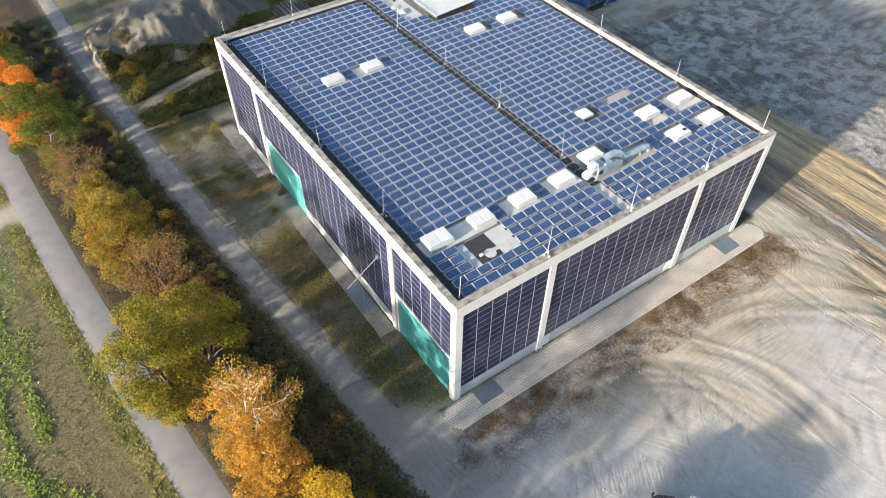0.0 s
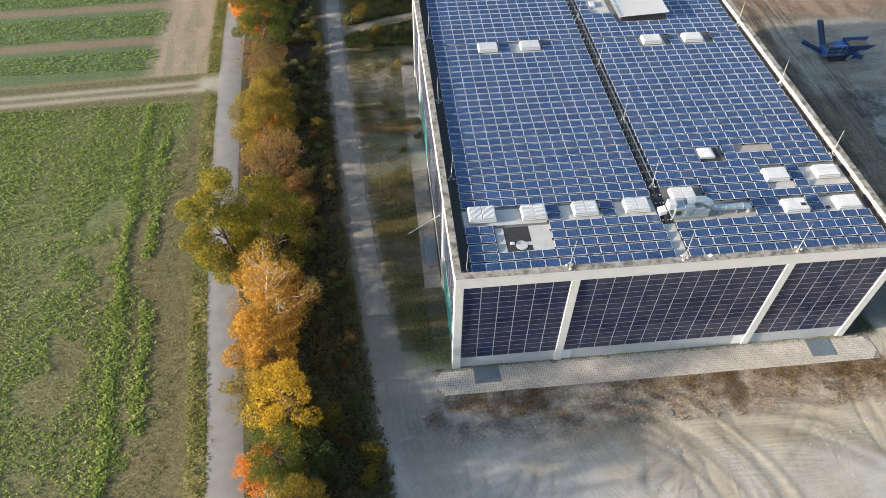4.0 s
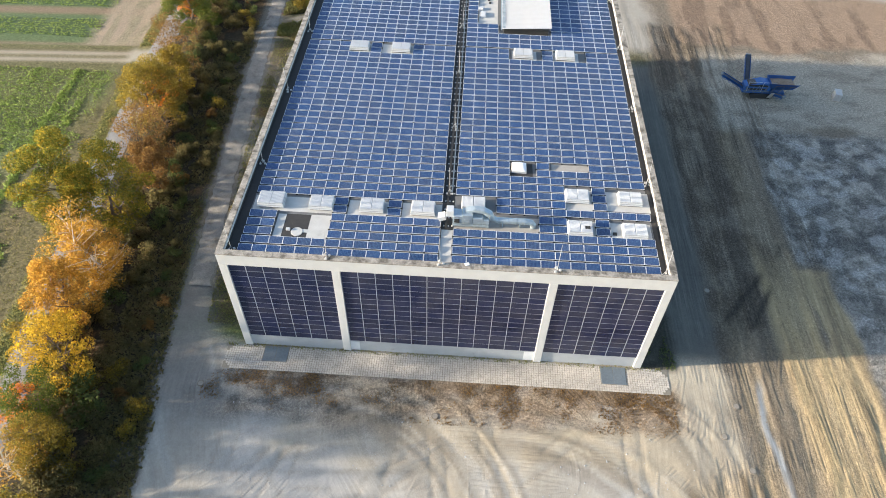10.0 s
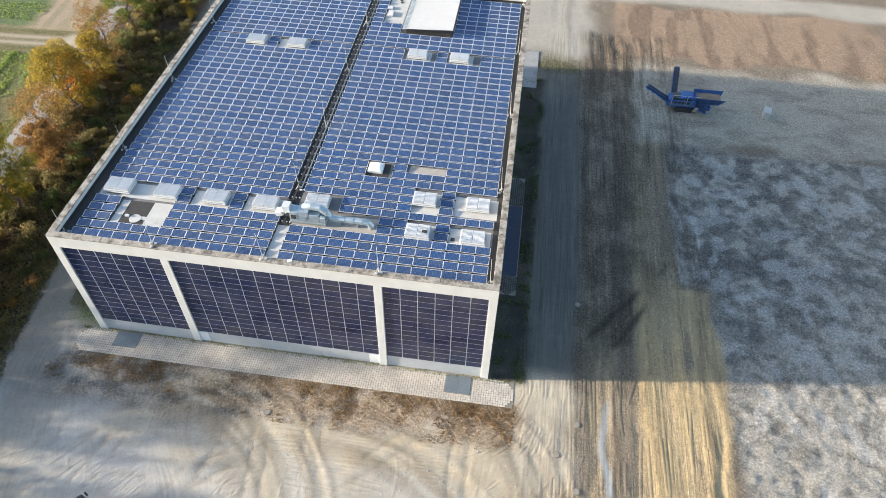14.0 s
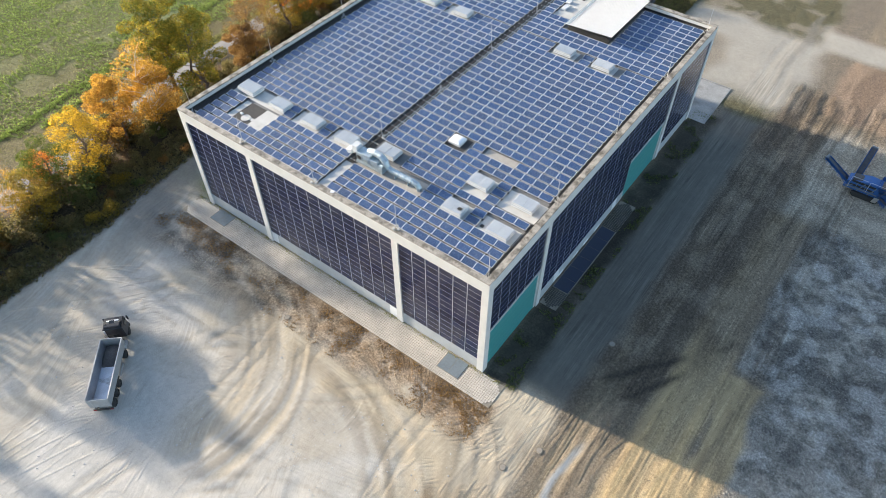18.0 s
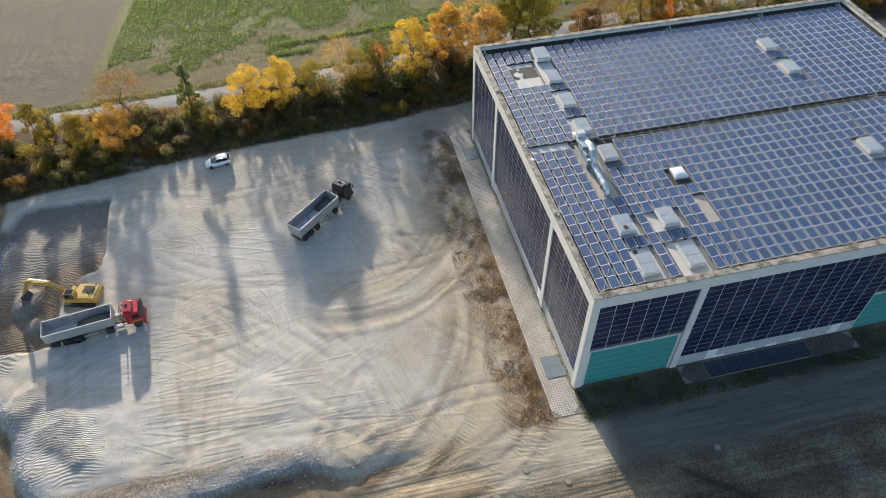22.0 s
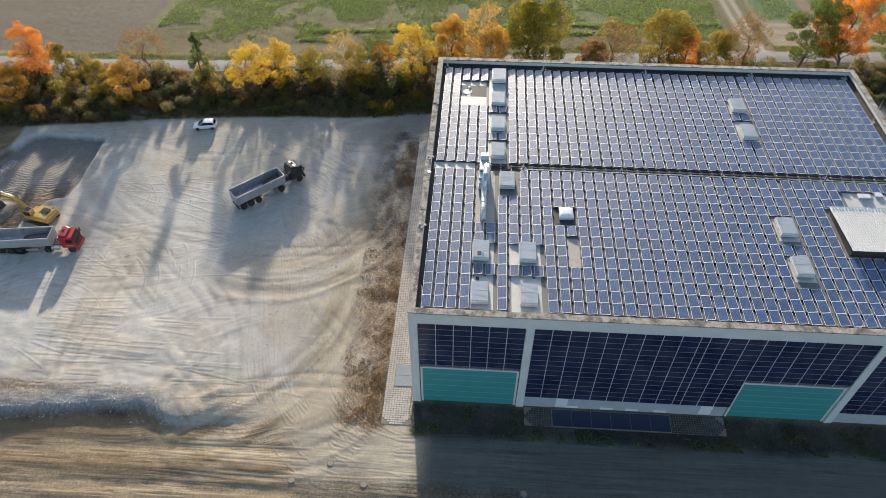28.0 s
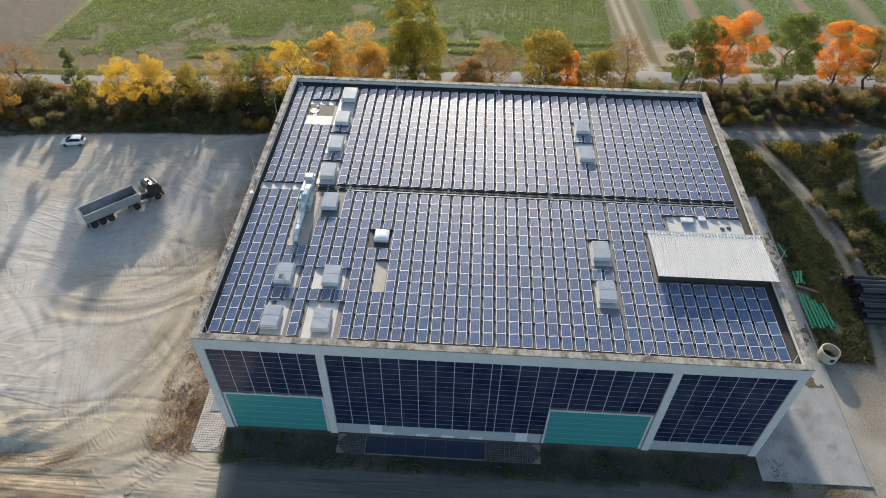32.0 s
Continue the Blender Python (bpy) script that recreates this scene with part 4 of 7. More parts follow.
# ---- solar modules ----
def module_mesh(name, a, b, cells, upright):
    """A framed module, a wide and b high, lying in xy or standing in xz, its face towards +z or -y."""
    bm = bmesh.new()
    f, t = (0.024 if upright else 0.028), 0.035
    def q(x0, v0, x1, v1, h0, h1, mat):
        if upright:
            box(bm, x0, -h1, v0, x1, -h0, v1, mat)
        else:
            box(bm, x0, v0, h0, x1, v1, h1, mat)
    q(-a / 2, -b / 2, a / 2, -b / 2 + f, 0, t, 0)
    q(-a / 2, b / 2 - f, a / 2, b / 2, 0, t, 0)
    q(-a / 2, -b / 2 + f, -a / 2 + f, b / 2 - f, 0, t, 0)
    q(a / 2 - f, -b / 2 + f, a / 2, b / 2 - f, 0, t, 0)
    q(-a / 2 + f, -b / 2 + f, a / 2 - f, b / 2 - f, 0.006, t - 0.006, 1)
    me = bpy.data.meshes.new(name)
    bm.to_mesh(me)
    bm.free()
    me.materials.append(WALL_FRAME if upright else FRAME)
    me.materials.append(cells)
    return me


ROWS_WALL = 14
PH = (TOP - LOW) / ROWS_WALL
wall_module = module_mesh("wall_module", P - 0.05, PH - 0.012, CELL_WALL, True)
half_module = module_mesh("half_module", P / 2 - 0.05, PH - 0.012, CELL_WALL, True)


def clad(at, turn, spans, floor_of, name_label):
    """A field of modules on one bay of wall. at: the bay's lower left corner seen from outside."""
    bay = tagged(new("solar_facade", None), name_label, "solar facade", "solar facades")
    bay.matrix_basis = pose(*at, 0, 0, turn)
    x = 0.0
    for wide in spans:
        for r in range(ROWS_WALL):
            z = (r + 0.5) * PH
            if z - PH / 2 < floor_of(x + wide / 2) - LOW - 0.05:
                continue
            me = wall_module if wide > P * 0.7 else half_module
            tip = random.uniform(-0.25, 0.25)
            piece("panel", me, bay, pose(x + wide / 2, random.uniform(-0.006, 0.006), z, tip, 0, 0))
        x += wide
    # vertical rails stand between the module columns
    x = 0.0
    for wide in spans[:-1]:
        x += wide
        z0 = max(0.0, max(floor_of(x - 0.3), floor_of(x + 0.3)) - LOW)
        part("rail", boxed(x - 0.017, -0.02, z0, x + 0.017, 0.02, TOP - LOW), FRAME, bay)
    return bay


plain = lambda x: LOW
for (a0, a1), (b0, b1) in zip(SX, SX[1:]):
    n = round((b0 - a1) / P)
    wide = (b0 - a1) / n
    clad((a1, 0.17, LOW), 0, [wide] * n, plain, "dark blue solar modules covering the front wall")
gate_floor = lambda x: 7.4
for turn, x in ((90, W - 0.17), (-90, 0.17)):
    flip = turn < 0
    at = lambda y0, y1: (x, y1 if flip else y0, LOW)
    six = [(12.6 - C) / 6] * 6
    clad(at(C, 12.6), turn, six, gate_floor, "dark blue solar modules above the gate")
    k = (49.5 - 13.5) / 18.5
    wide = [k] * 9 + [k / 2] + [k] * 9
    clad(at(13.5, 49.5), turn, wide[::-1] if flip else wide, (lambda s: 7.4 if s < 12 else LOW) if flip else (lambda s: 7.4 if s > 24.2 else LOW), "dark blue solar modules covering the long wall")
    n6 = [(L - C - 50.4) / 6] * 6
    clad(at(50.4, L - C), turn, n6, plain, "dark blue solar modules on the end bay")

# what stands on the roof, as rectangles on the plan that the modules leave free
VENTS = [(2.4, 8.2, 0), (8.5, 8.2, 0), (14.5, 8.2, 0), (20.55, 8.2, 0), (38.9, 11.75, 0), (45.25, 11.75, 0), (38.9, 6.4, 1), (45.2, 6.4, 0),
         (8.2, 42.4, 0), (14.5, 42.4, 0), (33.0, 42.4, 0), (39.3, 42.4, 0)]
FREE = [(1.9, 7.75, 12.0, 10.45), (13.25, 7.75, 18.1, 10.45), (19.6, 7.75, 24.4, 10.45), (5.3, 3.6, 12.0, 7.75), (24.4, 6.35, 36.0, 9.0), (24.4, 9.0, 30.6, 12.2),
        (38.8, 10.6, 42.5, 14.4), (43.7, 10.9, 49.0, 14.3), (38.8, 6.3, 42.5, 9.0), (43.6, 6.3, 48.9, 9.0), (32.2, 16.0, 35.3, 18.9), (37.6, 17.3, 42.6, 18.9),
        (8.1, 42.2, 11.7, 45), (13.0, 42.2, 17.9, 45), (32.9, 42.2, 36.6, 45), (39.2, 42.2, 42.9, 45), (30.7, 48.6, 39.4, 62.6), (27.6, 52.2, 30.8, 60.9)]
TILT_UP, DEEP, PITCH = 9.0, 1.0, 1.3655
roof_module = {}
for side, (x0, x1) in {"west": (1.95, 24.35), "east": (25.85, 48.95)}.items():
    pitch_x = (x1 - x0) / 14
    roof_module[side] = module_mesh("roof_module", pitch_x - 0.035, DEEP, CELL_ROOF, False)
    y = 1.25
    while y + DEEP < 62.0:
        if 44.6 < y + DEEP and y < 45.1:
            y = 45.15
        cols = []
        for c in range(14):
            xa, xb = x0 + c * pitch_x, x0 + (c + 1) * pitch_x
            if not any(f[0] - 0.35 < (xa + xb) / 2 < f[2] + 0.35 and f[1] - 0.2 < y + DEEP / 2 < f[3] + 0.2 for f in FREE):
                cols.append(c)
        if cols:
            row = thing("solar_row", "row of tilted blue solar panels on aluminium supports", "solar panels", "solar rows on the roof", (x0, y, ROOF))
            rise = DEEP * math.sin(radians(TILT_UP))
            bm, feet = bmesh.new(), bmesh.new()
            for c in cols:
                tip = TILT_UP + random.uniform(-0.5, 0.5)
                piece("panel", roof_module[side], row, pose((c + 0.5) * pitch_x, DEEP / 2, 0.16 + rise / 2, tip, random.uniform(-0.35, 0.35), 0))
                # sloping sheet behind the module
                v = [bm.verts.new(p) for p in ((c * pitch_x + 0.02, DEEP - 0.02, 0.14 + rise), ((c + 1) * pitch_x - 0.02, DEEP - 0.02, 0.14 + rise),
                                               ((c + 1) * pitch_x - 0.02, DEEP + 0.2, 0.04), (c * pitch_x + 0.02, DEEP + 0.2, 0.04))]
                bm.faces.new(v)
                for e in (c * pitch_x, (c + 1) * pitch_x):
                    box(feet, e - 0.09, DEEP + 0.14, 0.0, e - 0.02, DEEP + 0.28, 0.10)
                    box(feet, e + 0.04, DEEP + 0.14, 0.0, e + 0.11, DEEP + 0.28, 0.10)
                    box(feet, e - 0.10, -0.05, 0.0, e + 0.10, 0.08, 0.12)
            bmesh.ops.solidify(bm, geom=bm.faces[:], thickness=0.008)
            tagged(part("wind_sheet", bm, SHEET, row, "sloping aluminium sheet"), kind="stuff")
            tagged(part("ballast", feet, RUBBER, row, "black support feet"), kind="stuff")
        y += PITCH

# ---- on the roof ----
BRASS_GREY = material("weathered_roof_plate", (0.36, 0.33, 0.29), 0.7, scale=1.2, vary=0.2, bump=0.1, dirt=(0.2, 0.18, 0.15, 0.6))
STONE = material("concrete_block", (0.5, 0.49, 0.46), 0.85, scale=4, vary=0.15)
DOME = material("opal_dome", (0.78, 0.79, 0.80), 0.25, scale=2, vary=0.05, bump=0.0)
SIGN_WHITE = material("white_paint", (0.72, 0.73, 0.74), 0.6, scale=2, vary=0.08)


def roof_plate(x0, y0, x1, y1, mat, words, z=0.010):
    t = tagged(mesh_object("roof_sheet", boxed(x0, y0, ROOF, x1, y1, ROOF + 0.006 + z), mat), words, "roof sheet", "roof sheets")
    return t


for r in ((2.0, 7.95, 12.0, 10.4), (13.25, 7.95, 18.0, 10.4), (19.65, 7.95, 24.3, 10.4), (38.85, 10.75, 42.45, 14.3), (43.75, 10.95, 49.2, 14.25), (43.7, 6.35, 48.8, 8.95),
          (38.85, 6.35, 42.45, 8.95), (8.1, 42.3, 11.7, 44.7), (13.1, 42.3, 17.9, 44.7), (32.9, 42.3, 36.6, 44.7), (39.2, 42.3, 42.9, 44.7), 
          (24.42, 0.97, 25.8, 6.4), (5.3, 3.65, 6.25, 7.5), (9.15, 3.65, 11.9, 7.6), (27.6, 52.3, 30.7, 61.4)):
    roof_plate(*r, PLATE, "pale sheet covering the roof between panels")
roof_plate(37.7, 17.35, 42.5, 18.85, BRASS_GREY, "grey sheet filling a gap between panels")
roof_plate(25.9, 6.45, 36.0, 9.0, BRASS_GREY, "grey-brown sheet under the ventilation unit")
t = thing("roof_opening", "black roofing patch with a pale round lid and a small white box", "roof patch")
bm = bmesh.new()
bmesh.ops.create_cone(bm, cap_ends=True, segments=28, radius1=0.68, radius2=0.66, depth=0.05, matrix=Matrix.Translation((7.95, 4.75, ROOF + 0.04)))
part("lid", bm, PLATE, t, "pale round lid")
part("patch", boxed(6.27, 3.66, ROOF, 9.13, 7.55, ROOF + 0.014), BITUMEN, t)
part("box", boxed(6.7, 4.85, ROOF + 0.014, 7.15, 5.15, ROOF + 0.25, bevel=0.02), WHITE_METAL, t, "small white box")
part("strip", boxed(8.5, 4.7, ROOF + 0.014, 9.15, 5.2, ROOF + 0.03), PLATE, t)


def make_vent():
    """A double smoke vent: dark kerb, flared skirt with a lip, tapering body, a ribbed lid in two halves."""
    t = thing("smoke_vent", "white ribbed metal smoke vent on a dark kerb", "roof vent", "smoke vents")

    def frustum(x0, y0, x1, y1, z0, z1, inset):
        bm = boxed(x0, y0, z0, x1, y1, z1)
        for v in bm.verts:
            if v.co.z > (z0 + z1) / 2:
                v.co.x += inset if v.co.x < (x0 + x1) / 2 else -inset
                v.co.y += inset if v.co.y < (y0 + y1) / 2 else -inset
        return bm
    part("kerb", boxed(0.20, 0.16, 0, 3.25, 2.19, 0.36), VENT_KERB, t, "kerb coloured dark for the shadow gap")
    part("skirt", frustum(-0.02, -0.03, 3.47, 2.38, 0.26, 0.50, 0.09), WHITE_METAL, t)
    part("lip", boxed(-0.02, -0.03, 0.50, 3.47, 2.38, 0.55, bevel=0.012), VENT_LIP, t, "grey metal lip")
    part("body", frustum(0.02, 0.02, 3.43, 2.33, 0.55, 0.80, 0.08), WHITE_METAL, t)
    part("lip", boxed(0.04, 0.04, 0.80, 3.41, 2.31, 0.84, bevel=0.012), VENT_LIP, t, "grey metal lip")
    for a, b in ((0.08, 1.70), (1.75, 3.37)):
        bm = bmesh.new()
        prof = [(a, 0.84), (a, 0.90)]
        for k in range(11):
            x = a + 0.03 + k * (b - a - 0.05) / 11
            prof += [(x, 0.93), (x + 0.03, 0.975), (x + 0.075, 0.975), (x + 0.105, 0.93)]
        prof += [(b, 0.90), (b, 0.84)]
        ends = [[bm.verts.new((x, y, z)) for x, z in prof] for y in (0.08, 2.27)]
        for k in range(len(prof)):
            q = (k + 1) % len(prof)
            bm.faces.new((ends[0][k], ends[0][q], ends[1][q], ends[1][k]))
        bm.faces.new(ends[0][::-1])
        bm.faces.new(ends[1])
        part("lid", bm, WHITE_METAL, t, "ribbed white lid half")
    return t


# kerb colour holds the shadow gap below the vent's skirt
VENT_KERB = material("vent_kerb_shadow", (0.06, 0.058, 0.055), 0.85, scale=2, vary=0.3)
VENT_LIP = material("vent_lip_metal", (0.30, 0.31, 0.32), 0.5, metal=0.3, scale=2, vary=0.15, bump=0.0)
vent = make_vent()
SLIM = Matrix.Diagonal((0.91, 0.91, 0.88, 1))
vent.matrix_basis = pose(VENTS[0][0] + 0.15, VENTS[0][1] + 0.1, ROOF + 0.01) @ SLIM
for x, y, open_lid in VENTS[1:]:
    v = copy_thing(vent, pose(x + 0.15, y + 0.1, ROOF + 0.01) @ SLIM)
    if open_lid:
        tagged(v, "white ribbed smoke vent with a small open flap")
        part("flap_opening", boxed(2.35, 0.7, 0.99, 3.05, 1.25, 1.02), RUBBER, v, "small dark opening")
        bm = bmesh.new()
        box(bm, -0.28, -0.22, 0, 0.28, 0.22, 0.03)
        f = part("flap", bm, WHITE_METAL, v)
        f.matrix_basis = pose(3.0, 1.4, 1.12, -30, 20, 10)
v = copy_thing(vent, pose(26.6, 9.55, ROOF + 0.01) @ SLIM)
tagged(v, "white ribbed smoke vent behind the ventilation ducts")
for x, y in ((44.3, 7.0),):
    tagged(mesh_object("roof_box", boxed(x, y, ROOF + 0.012, x + 0.45, y + 0.4, ROOF + 0.12), RUBBER), "small black box lying on the roof", "box")

# ventilation unit with bent sheet-metal ducts
hv = thing("ventilation_unit", "galvanised ventilation unit with bent ducts and a white hood", "ventilation unit", at=(25.3, 6.6, ROOF))
part("plinth", boxed(0.4, 0.3, 0.15, 4.6, 1.7, 0.45, bevel=0.02), GALVANISED, hv)
for a, b, h in ((0.45, 1.5, 1.75), (1.5, 2.7, 1.95), (2.7, 3.9, 1.6), (3.9, 4.6, 1.3)):
    part("casing", boxed(a + 0.01, 0.35, 0.45, b - 0.01, 1.65, h, bevel=0.03), GALVANISED, hv)
for x in (0.6, 1.7, 2.9, 4.4):
    for y in (0.45, 1.55):
        part("foot", boxed(x - 0.06, y - 0.06, 0, x + 0.06, y + 0.06, 0.15), GALVANISED, hv)
part("inspection_door", boxed(1.7, 0.31, 0.6, 2.4, 0.35, 1.4, bevel=0.01), GALVANISED, hv)
part("opening", boxed(0.6, 0.32, 0.75, 1.2, 0.35, 1.35), RUBBER, hv, "dark intake opening")
bm = bmesh.new()
box(bm, -0.35, 0.5, 1.45, 0.5, 1.5, 2.35, bevel=0.03)
hood = part("hood", bm, WHITE_METAL, hv, "white angled intake hood")
bm = bmesh.new()
box(bm, -0.95, 0.45, 0.75, -0.1, 1.35, 1.35, bevel=0.03)
part("outlet", bm, WHITE_METAL, hv, "white outlet box").matrix_basis = pose(0.0, 0.0, 0.25, 0, -18, 0)
bm = bmesh.new()
pts = [Vector((1.9, 1.25, 1.9)), Vector((2.9, 1.25, 2.15)), Vector((3.9, 1.2, 2.1)), Vector((4.6, 1.1, 1.7)), Vector((5.0, 1.0, 1.1)), Vector((5.6, 1.0, 0.85)), Vector((9.0, 1.0, 0.85)), Vector((9.5, 1.0, 0.75)), Vector((9.75, 1.0, 0.35)), Vector((9.75, 1.0, 0.0))]
rings = []
for k, p in enumerate(pts):
    d = (pts[min(k + 1, len(pts) - 1)] - pts[max(k - 1, 0)]).normalized()
    u, r = d.cross(Vector((0, 1, 0))).normalized(), 0.44 if p.x < 4.7 else 0.36
    rings.append([bm.verts.new(p + (u * math.cos(q * 0.5236) + Vector((0, 1, 0)) * math.sin(q * 0.5236)) * r) for q in range(12)])
for r0, r1 in zip(rings, rings[1:]):
    for q in range(12):
        bm.faces.new((r0[q], r0[(q + 1) % 12], r1[(q + 1) % 12], r1[q]))
part("duct", bm, GALVANISED, hv, "bent galvanised duct")
for x in (5.7, 6.7, 7.7, 8.7):
    part("duct_collar", tubed((x, 1.0, 0.85), (x + 0.05, 1.0, 0.85), 0.40, sides=14), GALVANISED, hv)
for x in (6.2, 8.2):
    part("duct_stand", boxed(x - 0.05, 0.7, 0, x + 0.05, 1.3, 0.5), GALVANISED, hv)
part("cable", tubed((0.8, 0.1, 0.03), (2.6, -0.05, 0.03), 0.025), RUBBER, hv)

dm = thing("skylight_dome", "white opal skylight dome on a black surround", "skylight", at=(32.35, 16.05, ROOF))
part("surround", boxed(0, 0, 0, 2.95, 2.75, 0.02), BITUMEN, dm, "black roofing surround")
part("kerb", boxed(0.3, 0.75, 0.02, 2.15, 2.45, 0.38, bevel=0.02), WHITE_METAL, dm)
bm = bmesh.new()
bmesh.ops.create_grid(bm, x_segments=12, y_segments=12, size=0.5)
for v in bm.verts:
    s = (1 - (2 * v.co.x) ** 4) * (1 - (2 * v.co.y) ** 4)
    v.co = Vector((1.225 + v.co.x * 1.8, 1.6 + v.co.y * 1.65, 0.38 + 0.26 * max(0, s) ** 0.6))
o = part("dome", bm, DOME, dm)
o.data.shade_smooth()

NEW_WHITE = material("bright_white_sheet", (0.84, 0.85, 0.86), 0.4, scale=1.0, vary=0.04, bump=0.02)
ph = thing("roof_canopy", "low roof house with a white corrugated sheet roof", "roof house", at=(31.3, 49.2, ROOF))
part("wall", boxed(0.35, 0.35, 0, 7.3, 12.6, 0.85), BITUMEN, ph, "dark low side walls")
bm = bmesh.new()
ns = 212
for k in range(ns + 1):
    y, z = 13.3 * k / ns, 1.0 + (0.025 if k % 4 in (0, 1) else -0.025)
    bm.verts.new((0, y, z - 0.05))
    bm.verts.new((7.75, y, z + 0.42))
bm.verts.ensure_lookup_table()
for k in range(ns):
    bm.faces.new((bm.verts[2 * k], bm.verts[2 * k + 1], bm.verts[2 * k + 3], bm.verts[2 * k + 2]))
bmesh.ops.solidify(bm, geom=bm.faces[:], thickness=0.02)
part("corrugated_roof", bm, NEW_WHITE, ph, "white corrugated metal roof")
part("gutter", boxed(-0.14, -0.1, 0.82, 0.0, 13.35, 0.96, bevel=0.02), GALVANISED, ph)
bm = bmesh.new()
for k in range(34):
    y = 0.3 + k * 0.385
    box(bm, 0.1, y, 0.98, 0.55, y + 0.16, 1.06)
tagged(part("closure_strip", bm, GALVANISED, ph), kind="stuff")

for x0, y0, x1, y1, h in ((27.9, 54.0, 28.7, 55.5, 0.35), (27.5, 56.2, 28.3, 57.1, 0.3)):
    tagged(mesh_object("roof_unit", boxed(x0, y0, ROOF + 0.012, x1, y1, ROOF + h, bevel=0.03), WHITE_METAL), "small white box unit standing on the roof", "roof unit", "white roof units")
for x, y in ((29.2, 58.6), (29.0, 59.4)):
    tagged(mesh_object("roof_box", boxed(x, y, ROOF + 0.012, x + 0.4, y + 0.5, ROOF + 0.1), RUBBER), "small black box lying on the roof", "box")

# cable run along the middle of the roof
tray = thing("cable_run", "dark cable tray on small grey supports", "cable tray")
part("tray", boxed(24.85, 6.6, ROOF + 0.10, 25.1, 61.6, ROOF + 0.16), RUBBER, tray)
part("tray", boxed(25.35, 12.6, ROOF + 0.10, 25.5, 61.6, ROOF + 0.15), GRATE, tray)
bm = bmesh.new()
y = 7.0
while y < 61.5:
    for x in (24.72, 25.22, 25.62):
        tube(bm, (x + random.uniform(-0.03, 0.03), y, ROOF), (x, y, ROOF + 0.10), 0.10, sides=8)
    y += 1.36
tagged(part("support", bm, STONE, tray), kind="stuff")

# slender lightning rods on concrete feet
ROD = material("pale_rod", (0.58, 0.58, 0.58), 0.45, metal=0.3, vary=0.1)
rod = thing("lightning_rod", "thin metal lightning rod on concrete blocks", "lightning rod", "lightning rods")
part("rod", tubed((0, 0, 0), (0, 0, 4.0), 0.038, 0.022, 6), ROD, rod)
for k in range(3):
    a = k * 2.094
    bm = bmesh.new()
    tube(bm, (0.34 * math.cos(a), 0.34 * math.sin(a), 0), (0.34 * math.cos(a), 0.34 * math.sin(a), 0.12), 0.16, 0.14, 10)
    part("block", bm, STONE, rod)
    part("strut", tubed((0.34 * math.cos(a), 0.34 * math.sin(a), 0.1), (0, 0, 0.75), 0.018, sides=5), ALU, rod)
spots = [(1.35, y) for y in (1.4, 16.2, 31.6, 47.5, 61.4)] + [(49.35, y) for y in (1.4, 16.0, 31.2, 46.8, 61.2)] + [(12.2, 0.5), (24.7, 0.5), (37.4, 0.5)] + [(25.15, y) for y in (12.6, 25.2, 38.0, 51.0)] + [(12.4, 61.5), (37.5, 62.4)]
for k, (x, y) in enumerate(spots):
    z = H if y < 0.9 or y > 62 else ROOF
    m = pose(x, y, z, random.uniform(-3, 3), random.uniform(-3, 3), random.uniform(0, 360))
    if k == 0:
        rod.matrix_basis = m
    else:
        copy_thing(rod, m)
for x, y, words in ((27.6, 0.55, "broken pale slab lying on the coping"),):
    o = tagged(mesh_object("loose_slab", boxed(-0.25, -0.2, 0, 0.25, 0.2, 0.05), SIGN_WHITE), words, "slab")
    o.matrix_basis = pose(x, y, H, 0, 0, 25)

# ---- round the hall ----
def paving(name, x0, y0, x1, y1, words, size=0.30, mat=None):
    """A paved strip: a bed with real stones, a joint between each."""
    ob = tagged(mesh_object(name, boxed(x0, y0, -0.1, x1, y1, 0.012), PAVER_BED), words, "pavement", kind="structure")
    nx, ny = int((x1 - x0) / size), int((y1 - y0) / size)
    sx, sy = (x1 - x0) / nx, (y1 - y0) / ny
    rng = np.random.default_rng(nx * 31 + ny)
    verts, faces = [], []
    for i in range(nx):
        for j in range(ny):
            a, b = x0 + i * sx, y0 + j * sy
            if min(i, nx - 1 - i) + min(j, ny - 1 - j) < 3 and name == "pavement":
                continue
            z = 0.035 + rng.uniform(-0.008, 0.008)
            g, k = 0.018, len(verts)
            verts += [(a + g, b + g, 0.01), (a + sx - g, b + g, 0.01), (a + sx - g, b + sy - g, 0.01), (a + g, b + sy - g, 0.01),
                      (a + g + 0.01, b + g + 0.01, z), (a + sx - g - 0.01, b + g + 0.01, z), (a + sx - g - 0.01, b + sy - g - 0.01, z), (a + g + 0.01, b + sy - g - 0.01, z)]
            faces += [(k + 4, k + 5, k + 6, k + 7), (k, k + 1, k + 5, k + 4), (k + 1, k + 2, k + 6, k + 5), (k + 2, k + 3, k + 7, k + 6), (k + 3, k, k + 4, k + 7)]
    tagged(raw_mesh("paving_stone", verts, faces, mat or PAVER, ob), kind="stuff")
    return ob


